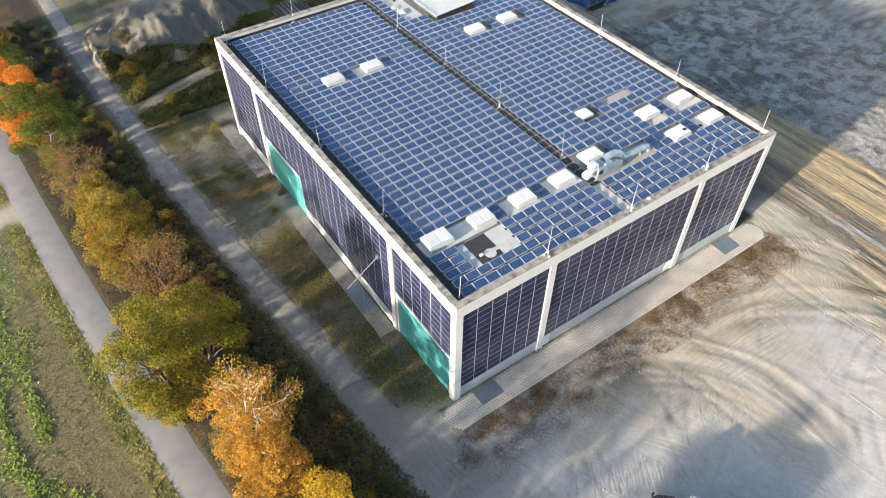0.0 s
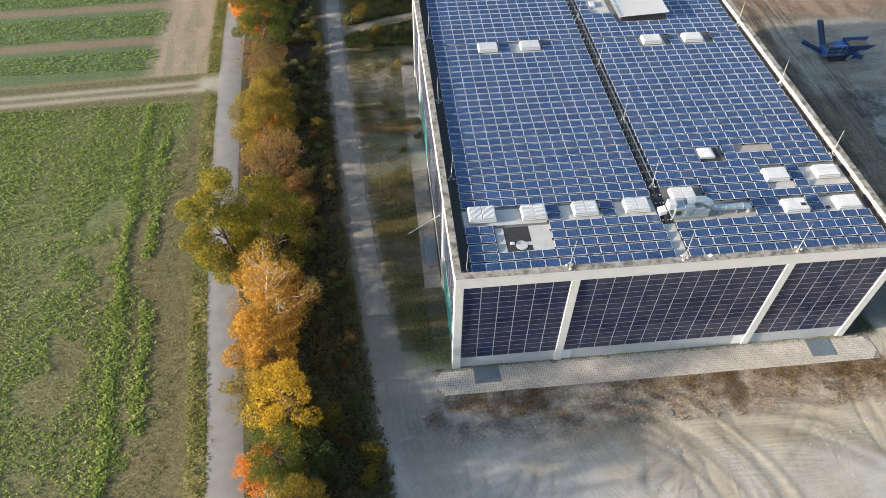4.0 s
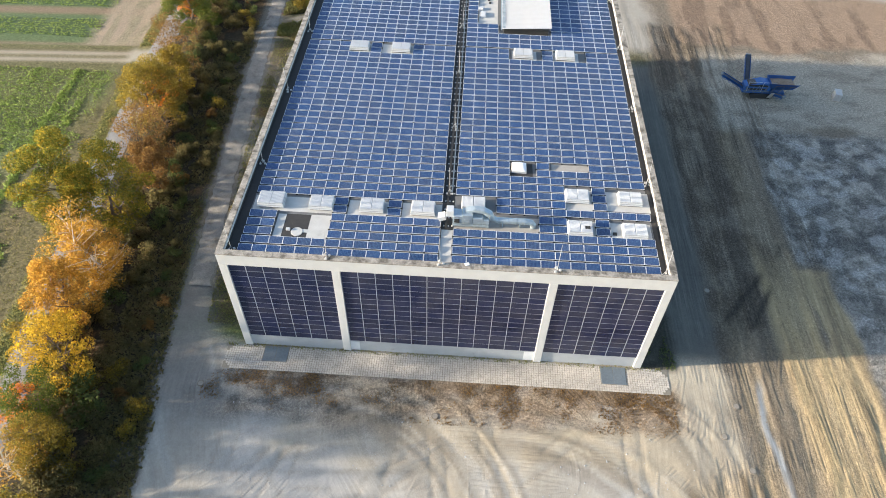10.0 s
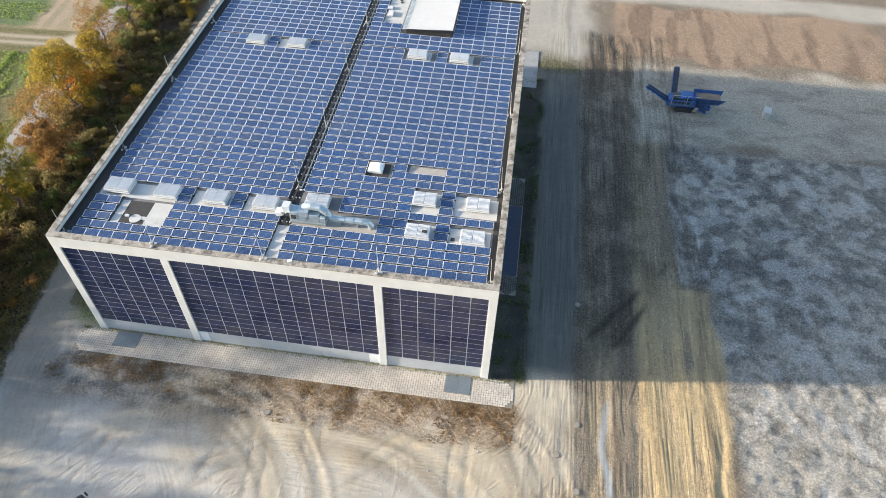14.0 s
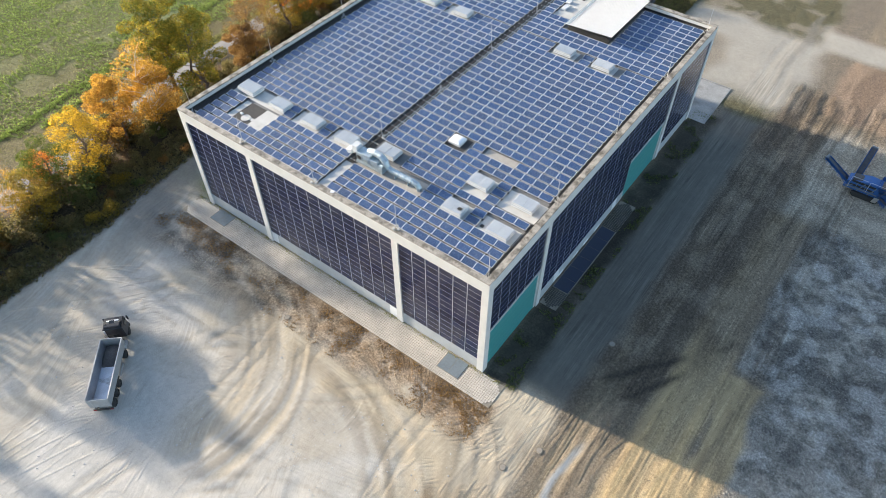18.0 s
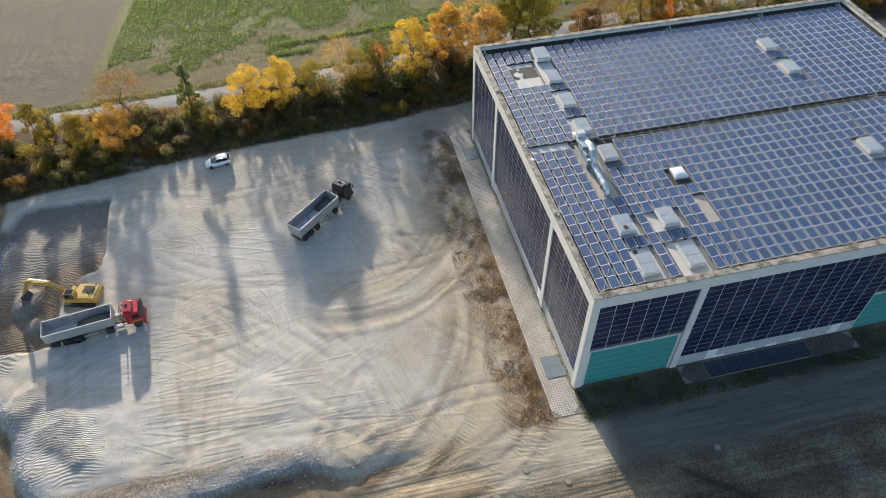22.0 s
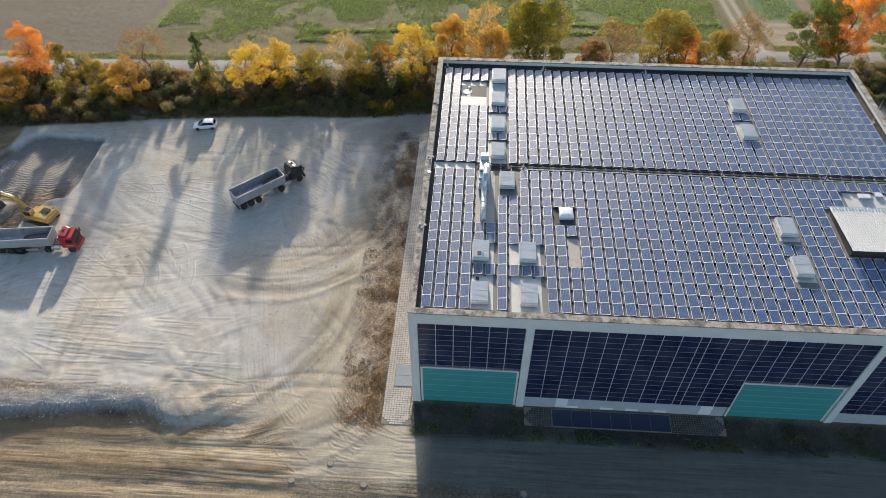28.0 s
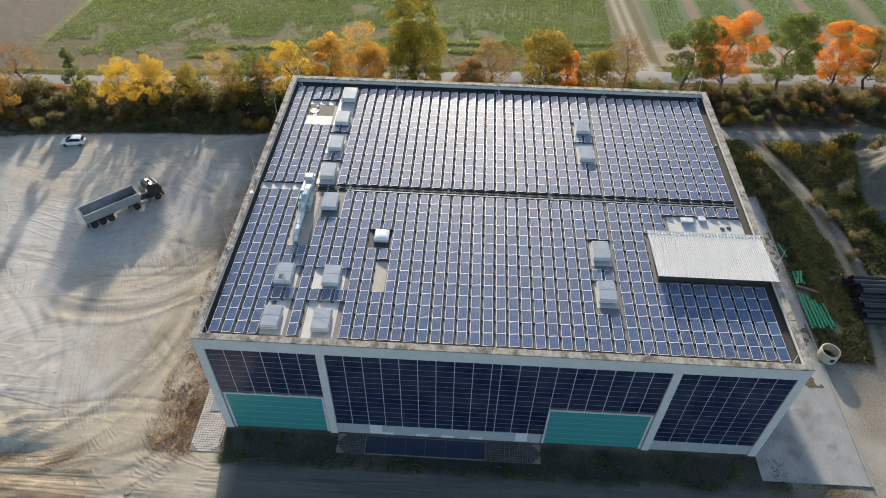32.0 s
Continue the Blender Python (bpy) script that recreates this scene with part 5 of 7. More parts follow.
# darker copy of PAVER, with the hall's shade put into its colour
PAVER_DARK = material("shaded_paver", (0.07, 0.068, 0.06), 0.95, scale=0.8, vary=0.3, dirt=(0.035, 0.035, 0.025, 0.48))
PAVER_WORN = material("dusty_paver", (0.235, 0.222, 0.20), 0.95, scale=0.8, vary=0.3, dirt=(0.12, 0.105, 0.08, 0.5))
PAVER_BED = material("paving_joints", (0.23, 0.205, 0.165), 0.95, scale=2, vary=0.3)
paving("pavement", -2.2, -3.6, 53.7, -0.02, "strip of small grey-beige square paving stones")
paving("pavement", -2.3, 12.9, -0.02, 37.3, "strip of dusty grey square paving stones beside the wall", 0.30, PAVER_WORN)
paving("pavement", -2.3, 50.3, -0.02, 66.0, "strip of dusty grey square paving stones beside the wall", 0.30, PAVER_WORN)
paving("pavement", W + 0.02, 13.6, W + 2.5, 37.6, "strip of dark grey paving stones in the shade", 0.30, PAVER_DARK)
tagged(mesh_object("concrete_apron", boxed(3.0, L + 0.02, -0.15, 53.4, 75.2, 0.04, bevel=0.02), SLAB), "pale concrete apron behind the hall", "concrete apron", kind="structure")
tagged(mesh_object("kerb", boxed(3.0, 75.2, -0.15, 53.4, 75.4, 0.16, bevel=0.02), SLAB), "low concrete kerb along the apron", "kerb", kind="structure")


def cover(x0, y0, x1, y1, words, nx=2, ny=1, mat=None):
    """A shaft cover of metal plates in a frame."""
    t = thing("shaft_cover", words, "shaft cover", "shaft covers", at=(x0, y0, 0.03))
    part("frame", boxed(-0.06, -0.06, 0, x1 - x0 + 0.06, y1 - y0 + 0.06, 0.03), PAVER_BED, t)
    sx, sy = (x1 - x0) / nx, (y1 - y0) / ny
    for i in range(nx):
        for j in range(ny):
            part("plate", boxed(i * sx + 0.02, j * sy + 0.02, 0.02, (i + 1) * sx - 0.02, (j + 1) * sy - 0.02, 0.05, bevel=0.008), mat or GRATE, t)


cover(2.6, -2.3, 5.7, -0.1, "grey-blue metal shaft cover set into the paving")
cover(45.25, -2.6, 48.4, -0.1, "grey-blue metal shaft cover set into the paving")
cover(-2.1, 17.3, -0.1, 22.4, "large dark glass-like shaft cover beside the wall", 2, 3)
BLUE_PLATE = material("dark_blue_plate", (0.025, 0.035, 0.065), 0.5, scale=1, vary=0.15)
cover(W + 0.15, 17.0, W + 2.4, 31.1, "long row of dark blue plates along the shaded wall", 1, 6, BLUE_PLATE)
for y in (19.4, 23.6, 26.6, 30.0):
    tagged(mesh_object("wall_vent", boxed(W - 0.22, y - 0.75, 0.15, W - 0.12, y + 0.75, 0.55, bevel=0.02), SIGN_WHITE), "white horizontal vent low on the shaded wall", "wall vent", "wall vents")
for x0, x1, y0, y1 in ((W - 0.21, W - 0.18, 17.4, 18.8), (W - 0.21, W - 0.18, 34.6, 36.0)):
    part("pale_panel", boxed(x0, y0, 0.2, x1, y1, LOW - 0.1), SIGN_WHITE, hall, "pale repaired plinth panel")
for x0, x1 in ((13.62, 14.75), (35.5, 36.75)):
    part("pale_panel", boxed(x0, 0.17, 0.1, x1, 0.2, 1.9), SIGN_WHITE, hall, "pale repaired plinth panel")


LID = material("dusty_iron", (0.28, 0.25, 0.21), 0.8, scale=4, vary=0.2)
RING = material("dusty_ring", (0.20, 0.17, 0.13), 0.9, scale=3, vary=0.2)


def manhole(x, y, words):
    z = ground_z(x, y)
    t = thing("manhole", words, "manhole", "manholes in the yard", at=(x, y, z))
    bm = bmesh.new()
    tube(bm, (0, 0, -0.1), (0, 0, 0.06), 0.44, 0.42, 24)
    part("ring", bm, RING, t, "worn concrete ring")
    bm = bmesh.new()
    tube(bm, (0, 0, 0.04), (0, 0, 0.075), 0.33, sides=24)
    part("lid", bm, LID, t, "dark iron lid")


for x, y in ((-4.1, -6.0), (24.9, -8.45), (59.1, -8.75), (61.4, -4.6), (61.4, -12.8), (61.4, 13.4)):
    manhole(x, y, "round concrete manhole with an iron lid in the gravel")

# arm with a small lamp, fixed to the west wall
arm = thing("slanting_pole", "long thin metal arm slanting out from the wall", "metal arm", at=(0.05, 16.3, 10.5))
part("bar", tubed((0, 0, 0), (-4.0, 0.8, -3.9), 0.075, sides=8), ALU, arm)
part("stay", tubed((-2.3, 0.46, -2.25), (-1.7, 1.0, -10.45), 0.03, sides=6), ALU, arm)
part("bracket", boxed(-0.1, -0.2, -0.2, 0.1, 0.2, 0.2), ALU, arm)

# ---- vehicles ----
PAINT_RED = material("red_paint", (0.42, 0.022, 0.030), 0.3, scale=1.5, vary=0.12, bump=0.0, dirt=(0.25, 0.12, 0.09, 0.66))
PAINT_BLACK = material("black_paint", (0.022, 0.022, 0.026), 0.3, scale=1.5, vary=0.2, bump=0.0, dirt=(0.09, 0.085, 0.075, 0.64))
PAINT_YELLOW = material("yellow_paint", (0.46, 0.30, 0.075), 0.5, scale=1.5, vary=0.2, bump=0.02, dirt=(0.19, 0.14, 0.075, 0.55))
PAINT_BLUE = material("blue_paint", (0.030, 0.115, 0.34), 0.45, scale=1.2, vary=0.2, bump=0.02, dirt=(0.10, 0.11, 0.15, 0.60))
PAINT_WHITE = material("white_car_paint", (0.74, 0.75, 0.77), 0.22, scale=1, vary=0.04, bump=0.0)
GLASS = material("dark_glass", (0.012, 0.015, 0.018), 0.08, scale=1, vary=0.1, bump=0.0)
CHASSIS = material("dusty_chassis", (0.07, 0.065, 0.06), 0.7, metal=0.3, scale=4, vary=0.3, dirt=(0.2, 0.17, 0.13, 0.58))
STEEL_BED = material("worn_tipper_steel", (0.46, 0.46, 0.46), 0.5, metal=0.4, scale=1.2, vary=0.15, bump=0.05, dirt=(0.25, 0.23, 0.20, 0.6))
# scoured steel; the sky's reflection is put into its pale bluish colour
BED_INSIDE = material("scoured_skylit_tipper_inside", (0.58, 0.60, 0.65), 0.35, metal=0.3, scale=0.8, vary=0.25, bump=0.06, dirt=(0.13, 0.115, 0.10, 0.56))
LAMP_RED = material("red_lens", (0.35, 0.02, 0.02), 0.3, vary=0.05, bump=0.0)


def wheel(x, y, r, wide, parent):
    """A tyre with a rim, its axle along y."""
    s = 1 if y > 0 else -1
    bm = bmesh.new()
    profile = [(r * 0.55, 0.0), (r * 0.93, 0.0), (r, wide * 0.14), (r, wide * 0.86), (r * 0.93, wide), (r * 0.55, wide)]
    n = 22
    ring = [[bm.verts.new((math.cos(6.2832 * k / n) * p[0], p[1] - wide, math.sin(6.2832 * k / n) * p[0])) for p in profile] for k in range(n)]
    for k in range(n):
        a, b = ring[k], ring[(k + 1) % n]
        for q in range(len(profile) - 1):
            bm.faces.new((a[q], a[q + 1], b[q + 1], b[q]))
    bmesh.ops.recalc_face_normals(bm, faces=bm.faces[:])
    w = part("wheel", bm, RUBBER, parent, "dusty black tyre")
    w.matrix_basis = pose(x, y, r, 0, 0, 0 if s > 0 else 180)
    bm = bmesh.new()
    tube(bm, (0, -wide, 0), (0, -wide * 0.12, 0), r * 0.56, r * 0.50, 16)
    tube(bm, (0, -wide * 0.14, 0), (0, 0.02, 0), r * 0.2, r * 0.15, 10)
    part("rim", bm, CHASSIS, w)


def truck(at, turn, cab_turn, paint, words, load, stripe=False):
    """A tractor with a tipper semi-trailer; x runs forward, the coupling is at the origin."""
    t = thing("tipper_truck", words, "truck", at=at, turn=turn)
    # trailer bed: an open tub with rim, ribs and tailgate
    bm = bmesh.new()
    x0, x1, hw, z0, z1, th = -7.6, 0.9, 1.27, 1.35, 2.95, 0.07
    box(bm, x0, -hw + 0.12, z0, x1, hw - 0.12, z0 + 0.1)
    for s in (-1, 1):
        vs = [bm.verts.new(p) for p in ((x0, s * (hw - 0.14), z0), (x1, s * (hw - 0.14), z0), (x1, s * hw, z1), (x0, s * hw, z1),
                                        (x0, s * (hw - 0.14 - th), z0), (x1, s * (hw - 0.14 - th), z0), (x1, s * (hw - th), z1), (x0, s * (hw - th), z1))]
        for f in ((0, 1, 2, 3), (7, 6, 5, 4), (3, 2, 6, 7), (0, 3, 7, 4), (2, 1, 5, 6)):
            bm.faces.new([vs[k] for k in f])
        box(bm, x0, s * hw - 0.06, z1 - 0.02, x1, s * hw + 0.06, z1 + 0.10)
    box(bm, x1 - 0.06, -hw, z0, x1 + 0.02, hw, z1 + 0.12)
    bmesh.ops.recalc_face_normals(bm, faces=bm.faces[:])
    part("tub", bm, STEEL_BED, t, "worn grey steel tipper body")
    part("tub_floor", boxed(x0 + 0.05, -hw + 0.2, z0 + 0.1, x1 - 0.08, hw - 0.2, z0 + 0.13), BED_INSIDE, t)
    for s in (-1, 1):
        bm = bmesh.new()
        vs = [bm.verts.new(p) for p in ((x0 + 0.05, s * (hw - 0.22), z0 + 0.1), (x1 - 0.08, s * (hw - 0.22), z0 + 0.1), (x1 - 0.08, s * (hw - 0.085), z1 - 0.03), (x0 + 0.05, s * (hw - 0.085), z1 - 0.03))]
        bm.faces.new(vs)
        bmesh.ops.solidify(bm, geom=bm.faces[:], thickness=0.01)
        part("tub_lining", bm, BED_INSIDE, t)
    bm = bmesh.new()
    box(bm, x0 - 0.06, -hw + 0.03, z0, x0 + 0.02, hw - 0.03, z1 + 0.04, bevel=0.02)
    for y in (-0.8, 0, 0.8):
        box(bm, x0 - 0.10, y - 0.05, z0, x0 - 0.06, y + 0.05, z1)
    part("tailgate", bm, STEEL_BED, t)
    if load:
        rng = random.Random(load)
        bm = bmesh.new()
        bmesh.ops.create_grid(bm, x_segments=26, y_segments=9, size=0.5)
        for v in bm.verts:
            length = 3.0 if load == 1 else 4.6
            x = x1 - 0.2 - length + (v.co.x + 0.5) * length
            hgt = (0.8 if load == 1 else 1.0) * max(0, 1 - ((v.co.x - 0.1) / 0.6) ** 2) * (1 - (2 * v.co.y) ** 2 * 0.6) - 0.03
            v.co = Vector((x, v.co.y * (2 * hw - 0.42), z0 + 0.10 + hgt + rng.uniform(0, 0.05)))
        part("load", bm, LOAD, t, "remains of dark gravel in the body")
    part("trailer_frame", boxed(-7.4, -0.5, 1.0, 0.8, 0.5, 1.33), CHASSIS, t)
    part("bumper", boxed(-7.6, -1.15, 0.5, -7.45, 1.15, 0.72), CHASSIS, t)
    for y in (-0.95, 0.95):
        part("tail_lamp", boxed(-7.63, y - 0.18, 0.54, -7.6, y + 0.18, 0.68), LAMP_RED, t)
    for x in (-6.7, -5.4, -4.1):
        for y in (-1.22, 1.22):
            wheel(x, y, 0.52, 0.38, t)
        part("axle", tubed((x, -1.1, 0.52), (x, 1.1, 0.52), 0.08), CHASSIS, t)
    for s in (-1, 1):
        part("mudguard", boxed(-7.3, s * 1.0 - 0.2, 1.1, -3.5, s * 1.0 + 0.2, 1.15), CHASSIS, t)
        part("side_guard", boxed(-3.2, s * 1.12 - 0.03, 0.55, -1.4, s * 1.12 + 0.03, 0.95), ALU, t)
    # tractor
    c = tagged(new("tractor"), "", "")
    c.parent = t
    c.matrix_basis = pose(0, 0, 0, 0, 0, cab_turn)
    part("chassis", boxed(-1.2, -0.45, 0.65, 4.4, 0.45, 0.98), CHASSIS, c)
    bm = bmesh.new()
    box(bm, 2.35, -1.23, 0.95, 4.55, 1.23, 3.0, bevel=0.09)
    for v in bm.verts:
        if v.co.z > 1.9 and v.co.x > 4.3:
            v.co.x -= 0.28 * (v.co.z - 1.9)
        if v.co.z > 2.5:
            v.co.y *= 0.95
    part("cab", bm, paint, c)
    bm = bmesh.new()
    box(bm, 2.45, -1.0, 2.98, 3.6, 1.0, 3.35, bevel=0.08)
    for v in bm.verts:
        if v.co.x > 3.3 and v.co.z > 3.1:
            v.co.x -= 0.5
    part("roof_spoiler", bm, paint, c)
    bm = bmesh.new()
    box(bm, -0.02, -1.08, 0, 0.02, 1.08, 0.85, bevel=0.015)
    part("windscreen", bm, GLASS, c).matrix_basis = pose(4.58, 0, 1.98, 0, -15.5, 0)
    for s in (-1, 1):
        part("side_window", boxed(3.3, s * 1.225 - 0.012, 1.95, 4.15, s * 1.225 + 0.012, 2.6), GLASS, c)
        part("mirror", boxed(4.35, s * 1.42 - 0.1, 1.9, 4.5, s * 1.42 + 0.1, 2.65, bevel=0.03), PAINT_BLACK, c)
        part("step", boxed(3.4, s * 1.15 - 0.08, 0.45, 4.1, s * 1.15 + 0.08, 0.85), CHASSIS, c)
        part("headlamp", boxed(4.5, s * 0.9 - 0.22, 0.75, 4.58, s * 0.9 + 0.22, 0.95), DOME, c)
        part("tank", boxed(0.6, s * 0.95 - 0.28, 0.55, 1.9, s * 0.95 + 0.28, 1.05, bevel=0.08), ALU, c)
        for x in (3.55, 0.0):
            wheel(x, s * 1.22, 0.52, 0.34 if x > 2 else 0.55, c)
    part("roof_hatch", boxed(3.0, -0.3, 3.34, 3.45, 0.3, 3.37) if not stripe else boxed(2.7, -0.28, 3.34, 3.1, 0.28, 3.38), GLASS, c)
    part("grille", boxed(4.54, -0.8, 1.05, 4.60, 0.8, 1.75), PAINT_BLACK, c)
    part("bumper", boxed(4.4, -1.22, 0.42, 4.68, 1.22, 0.98, bevel=0.06), paint if stripe else CHASSIS, c)
    bm = bmesh.new()
    for y in (-0.9, -0.45, 0, 0.45, 0.9):
        tube(bm, (1.75, y, 0.98), (1.75, y, 2.6), 0.035, sides=6)
    tube(bm, (1.75, -0.95, 2.6), (1.75, 0.95, 2.6), 0.035, sides=6)
    tube(bm, (1.75, -0.95, 1.8), (1.75, 0.95, 1.8), 0.035, sides=6)
    part("rear_rack", bm, CHASSIS, c)
    part("exhaust", tubed((2.15, 0.9, 0.9), (2.15, 0.9, 3.0), 0.09), ALU, c)
    part("beacon_bar", boxed(3.45, -0.75, 3.06, 3.65, 0.75, 3.2, bevel=0.03), DOME if not stripe else PAINT_BLACK, c)
    if stripe:
        for s in (-1, 1):
            part("stripe", boxed(2.9, s * 1.232 - 0.01, 1.35, 4.3, s * 1.232 + 0.01, 1.5), PAINT_YELLOW, c, "yellow stripe")
    return t


LOAD = material("dark_gravel_load", (0.10, 0.09, 0.085), 0.95, scale=6, fine=40, vary=0.4, bump=0.8)
truck((12.2, -25.6, 0.0), 133, 5, PAINT_BLACK, "black-cabbed tipper truck with a grey semi-trailer in the yard", 1)
truck((27.45, -56.5, 0.05), 97.5, -3, PAINT_RED, "red-cabbed tipper truck with a grey semi-trailer being loaded", 2, True)


def sides(bm, outline, y0, y1):
    """A body from a side outline (x, z), between y0 and y1."""
    a = [bm.verts.new((x, y0, z)) for x, z in outline]
    b = [bm.verts.new((x, y1, z)) for x, z in outline]
    n = len(outline)
    bm.faces.new(a[::-1])
    bm.faces.new(b)
    for k in range(n):
        bm.faces.new((a[k], a[(k + 1) % n], b[(k + 1) % n], b[k]))
    bmesh.ops.recalc_face_normals(bm, faces=bm.faces[:])


ex = thing("excavator", "yellow tracked excavator with its arm reaching down", "excavator", at=(21.8, -60.7, -0.1), turn=256)
for s in (-1, 1):
    bm = bmesh.new()
    sides(bm, [(-2.2, 0.45), (-1.9, 0.05), (1.9, 0.05), (2.2, 0.45), (2.0, 0.85), (-2.0, 0.85)], s * 1.25 - 0.3, s * 1.25 + 0.3)
    tr = part("track", bm, RUBBER, ex, "muddy crawler track")
    bm = bmesh.new()
    for k in range(15):
        box(bm, -1.95 + k * 0.28, s * 1.25 - 0.31, 0.84, -1.80 + k * 0.28, s * 1.25 + 0.31, 0.90)
    part("track_chain", bm, CHASSIS, tr)
part("undercarriage", boxed(-1.2, -0.9, 0.4, 1.2, 0.9, 1.0), CHASSIS, ex)
bm = bmesh.new()
sides(bm, [(-2.6, 1.15), (1.5, 1.1), (1.5, 1.6), (0.3, 2.1), (-1.2, 2.15), (-2.5, 2.05)], -1.35, 1.35)
bmesh.ops.bevel(bm, geom=bm.edges[:], offset=0.08, segments=2, affect="EDGES")
part("upper_body", bm, PAINT_YELLOW, ex)
part("counterweight", boxed(-2.85, -1.3, 1.15, -2.3, 1.3, 1.95, bevel=0.15), PAINT_YELLOW, ex)
part("engine_grille", boxed(-2.0, -0.85, 2.14, -0.6, 0.25, 2.20, bevel=0.02), RUBBER, ex, "dark engine cover")
for k in range(4):
    part("grille_bar", boxed(-1.9 + 0.36 * k, -0.8, 2.20, -1.75 + 0.36 * k, 0.2, 2.23), CHASSIS, ex)
part("walkway", boxed(-2.1, -1.33, 2.0, 1.2, -1.0, 2.10), CHASSIS, ex, "dark anti-slip walkway")
part("exhaust", tubed((-1.6, 0.6, 2.1), (-1.6, 0.6, 2.65), 0.07), CHASSIS, ex)
for s in (-1, 1):
    part("handrail", tubed((-2.3, s * 1.25, 2.5), (-0.6, s * 1.25, 2.5), 0.025, sides=5), PAINT_YELLOW, ex)
bm = bmesh.new()
sides(bm, [(0.0, 1.2), (1.7, 1.2), (1.75, 2.0), (1.4, 2.9), (0.0, 2.95)], 0.35, 1.33)
bmesh.ops.bevel(bm, geom=bm.edges[:], offset=0.06, segments=1, affect="EDGES")
cb = part("cab", bm, PAINT_YELLOW, ex)
part("cab_glass", boxed(0.1, 1.32, 1.95, 1.35, 1.345, 2.8), GLASS, cb)
bm = bmesh.new()
box(bm, -0.02, 0.4, 0, 0.02, 1.28, 0.95)
part("cab_glass", bm, GLASS, cb).matrix_basis = pose(1.8, 0, 1.98, 0, -20, 0)
part("cab_glass", boxed(0.2, 0.45, 2.94, 1.2, 1.25, 2.97), GLASS, cb)
bm = bmesh.new()
sides(bm, [(0.9, 1.35), (1.5, 1.3), (3.6, 3.35), (6.0, 3.75), (6.2, 4.1), (3.3, 4.0)], -0.28, 0.22)
part("boom", bm, PAINT_YELLOW, ex)
bm = bmesh.new()
sides(bm, [(5.6, 4.35), (6.3, 4.25), (8.0, 1.45), (7.75, 1.3)], -0.22, 0.16)
part("stick", bm, PAINT_YELLOW, ex)
part("ram", tubed((1.6, -0.03, 1.3), (3.8, -0.03, 3.3), 0.09), ALU, ex)
part("ram", tubed((3.6, -0.03, 4.1), (5.7, -0.03, 4.45), 0.08), ALU, ex)
bm = bmesh.new()
sides(bm, [(7.7, 1.5), (8.1, 1.4), (8.3, 0.7), (7.9, 0.2), (7.1, 0.35), (7.3, 0.8)], -0.65, 0.6)
part("bucket", bm, CHASSIS, ex, "muddy steel bucket")

car = thing("car", "small white hatchback parked at the yard's edge", "car", at=(-3.3, -42.45, ground_z(-3.3, -42.45)), turn=279)


def shell(stations):
    """A smooth skin over cross-sections along x: (x, half width at the sill, half width at the belt, z sill, z belt, half width on top, z top)."""
    bm = bmesh.new()
    rings = []
    for x, w0, w1, z0, z1, w2, z2 in stations:
        half = [(w0 * 0.8, z0), (w0, z0 + 0.06), (w1, (z0 + z1) / 2 + 0.05), (w1 * 0.985, z1), (w2, z2 - 0.02), (w2 * 0.6, z2 + 0.015)]
        rings.append([bm.verts.new((x, y, z)) for y, z in half] + [bm.verts.new((x, -y, z)) for y, z in reversed(half)])
    for a, b in zip(rings, rings[1:]):
        for k in range(len(a)):
            q = (k + 1) % len(a)
            bm.faces.new((a[k], a[q], b[q], b[k]))
    bm.faces.new(rings[0])
    bm.faces.new(rings[-1][::-1])
    bmesh.ops.recalc_face_normals(bm, faces=bm.faces[:])
    return bm


o = part("body", shell([(-2.02, 0.66, 0.72, 0.40, 0.80, 0.60, 0.86), (-1.88, 0.80, 0.85, 0.30, 0.92, 0.74, 0.97), (-1.2, 0.86, 0.89, 0.24, 0.93, 0.78, 0.98), (0.3, 0.87, 0.89, 0.22, 0.92, 0.78, 0.98),
                        (1.1, 0.85, 0.87, 0.24, 0.88, 0.72, 0.95), (1.7, 0.80, 0.82, 0.28, 0.76, 0.62, 0.83), (2.0, 0.66, 0.70, 0.34, 0.62, 0.50, 0.68), (2.07, 0.52, 0.55, 0.40, 0.55, 0.40, 0.58)]), PAINT_WHITE, car)
o.data.shade_smooth()
o = part("cabin", shell([(-1.93, 0.70, 0.72, 0.90, 0.96, 0.66, 0.98), (-1.62, 0.76, 0.75, 0.92, 1.25, 0.60, 1.36), (-1.15, 0.78, 0.75, 0.92, 1.30, 0.60, 1.46), (-0.3, 0.79, 0.76, 0.92, 1.32, 0.61, 1.49), (0.25, 0.79, 0.75, 0.92, 1.28, 0.58, 1.43), (1.12, 0.74, 0.72, 0.88, 0.94, 0.66, 0.96)]), GLASS, car, "dark tinted windows")
o = part("roof", shell([(-1.62, 0.58, 0.60, 1.34, 1.375, 0.54, 1.39), (-1.1, 0.64, 0.65, 1.40, 1.455, 0.58, 1.485), (-0.3, 0.65, 0.66, 1.42, 1.48, 0.59, 1.515), (0.22, 0.60, 0.62, 1.38, 1.425, 0.55, 1.45)]), PAINT_WHITE, car)
o.data.shade_smooth()
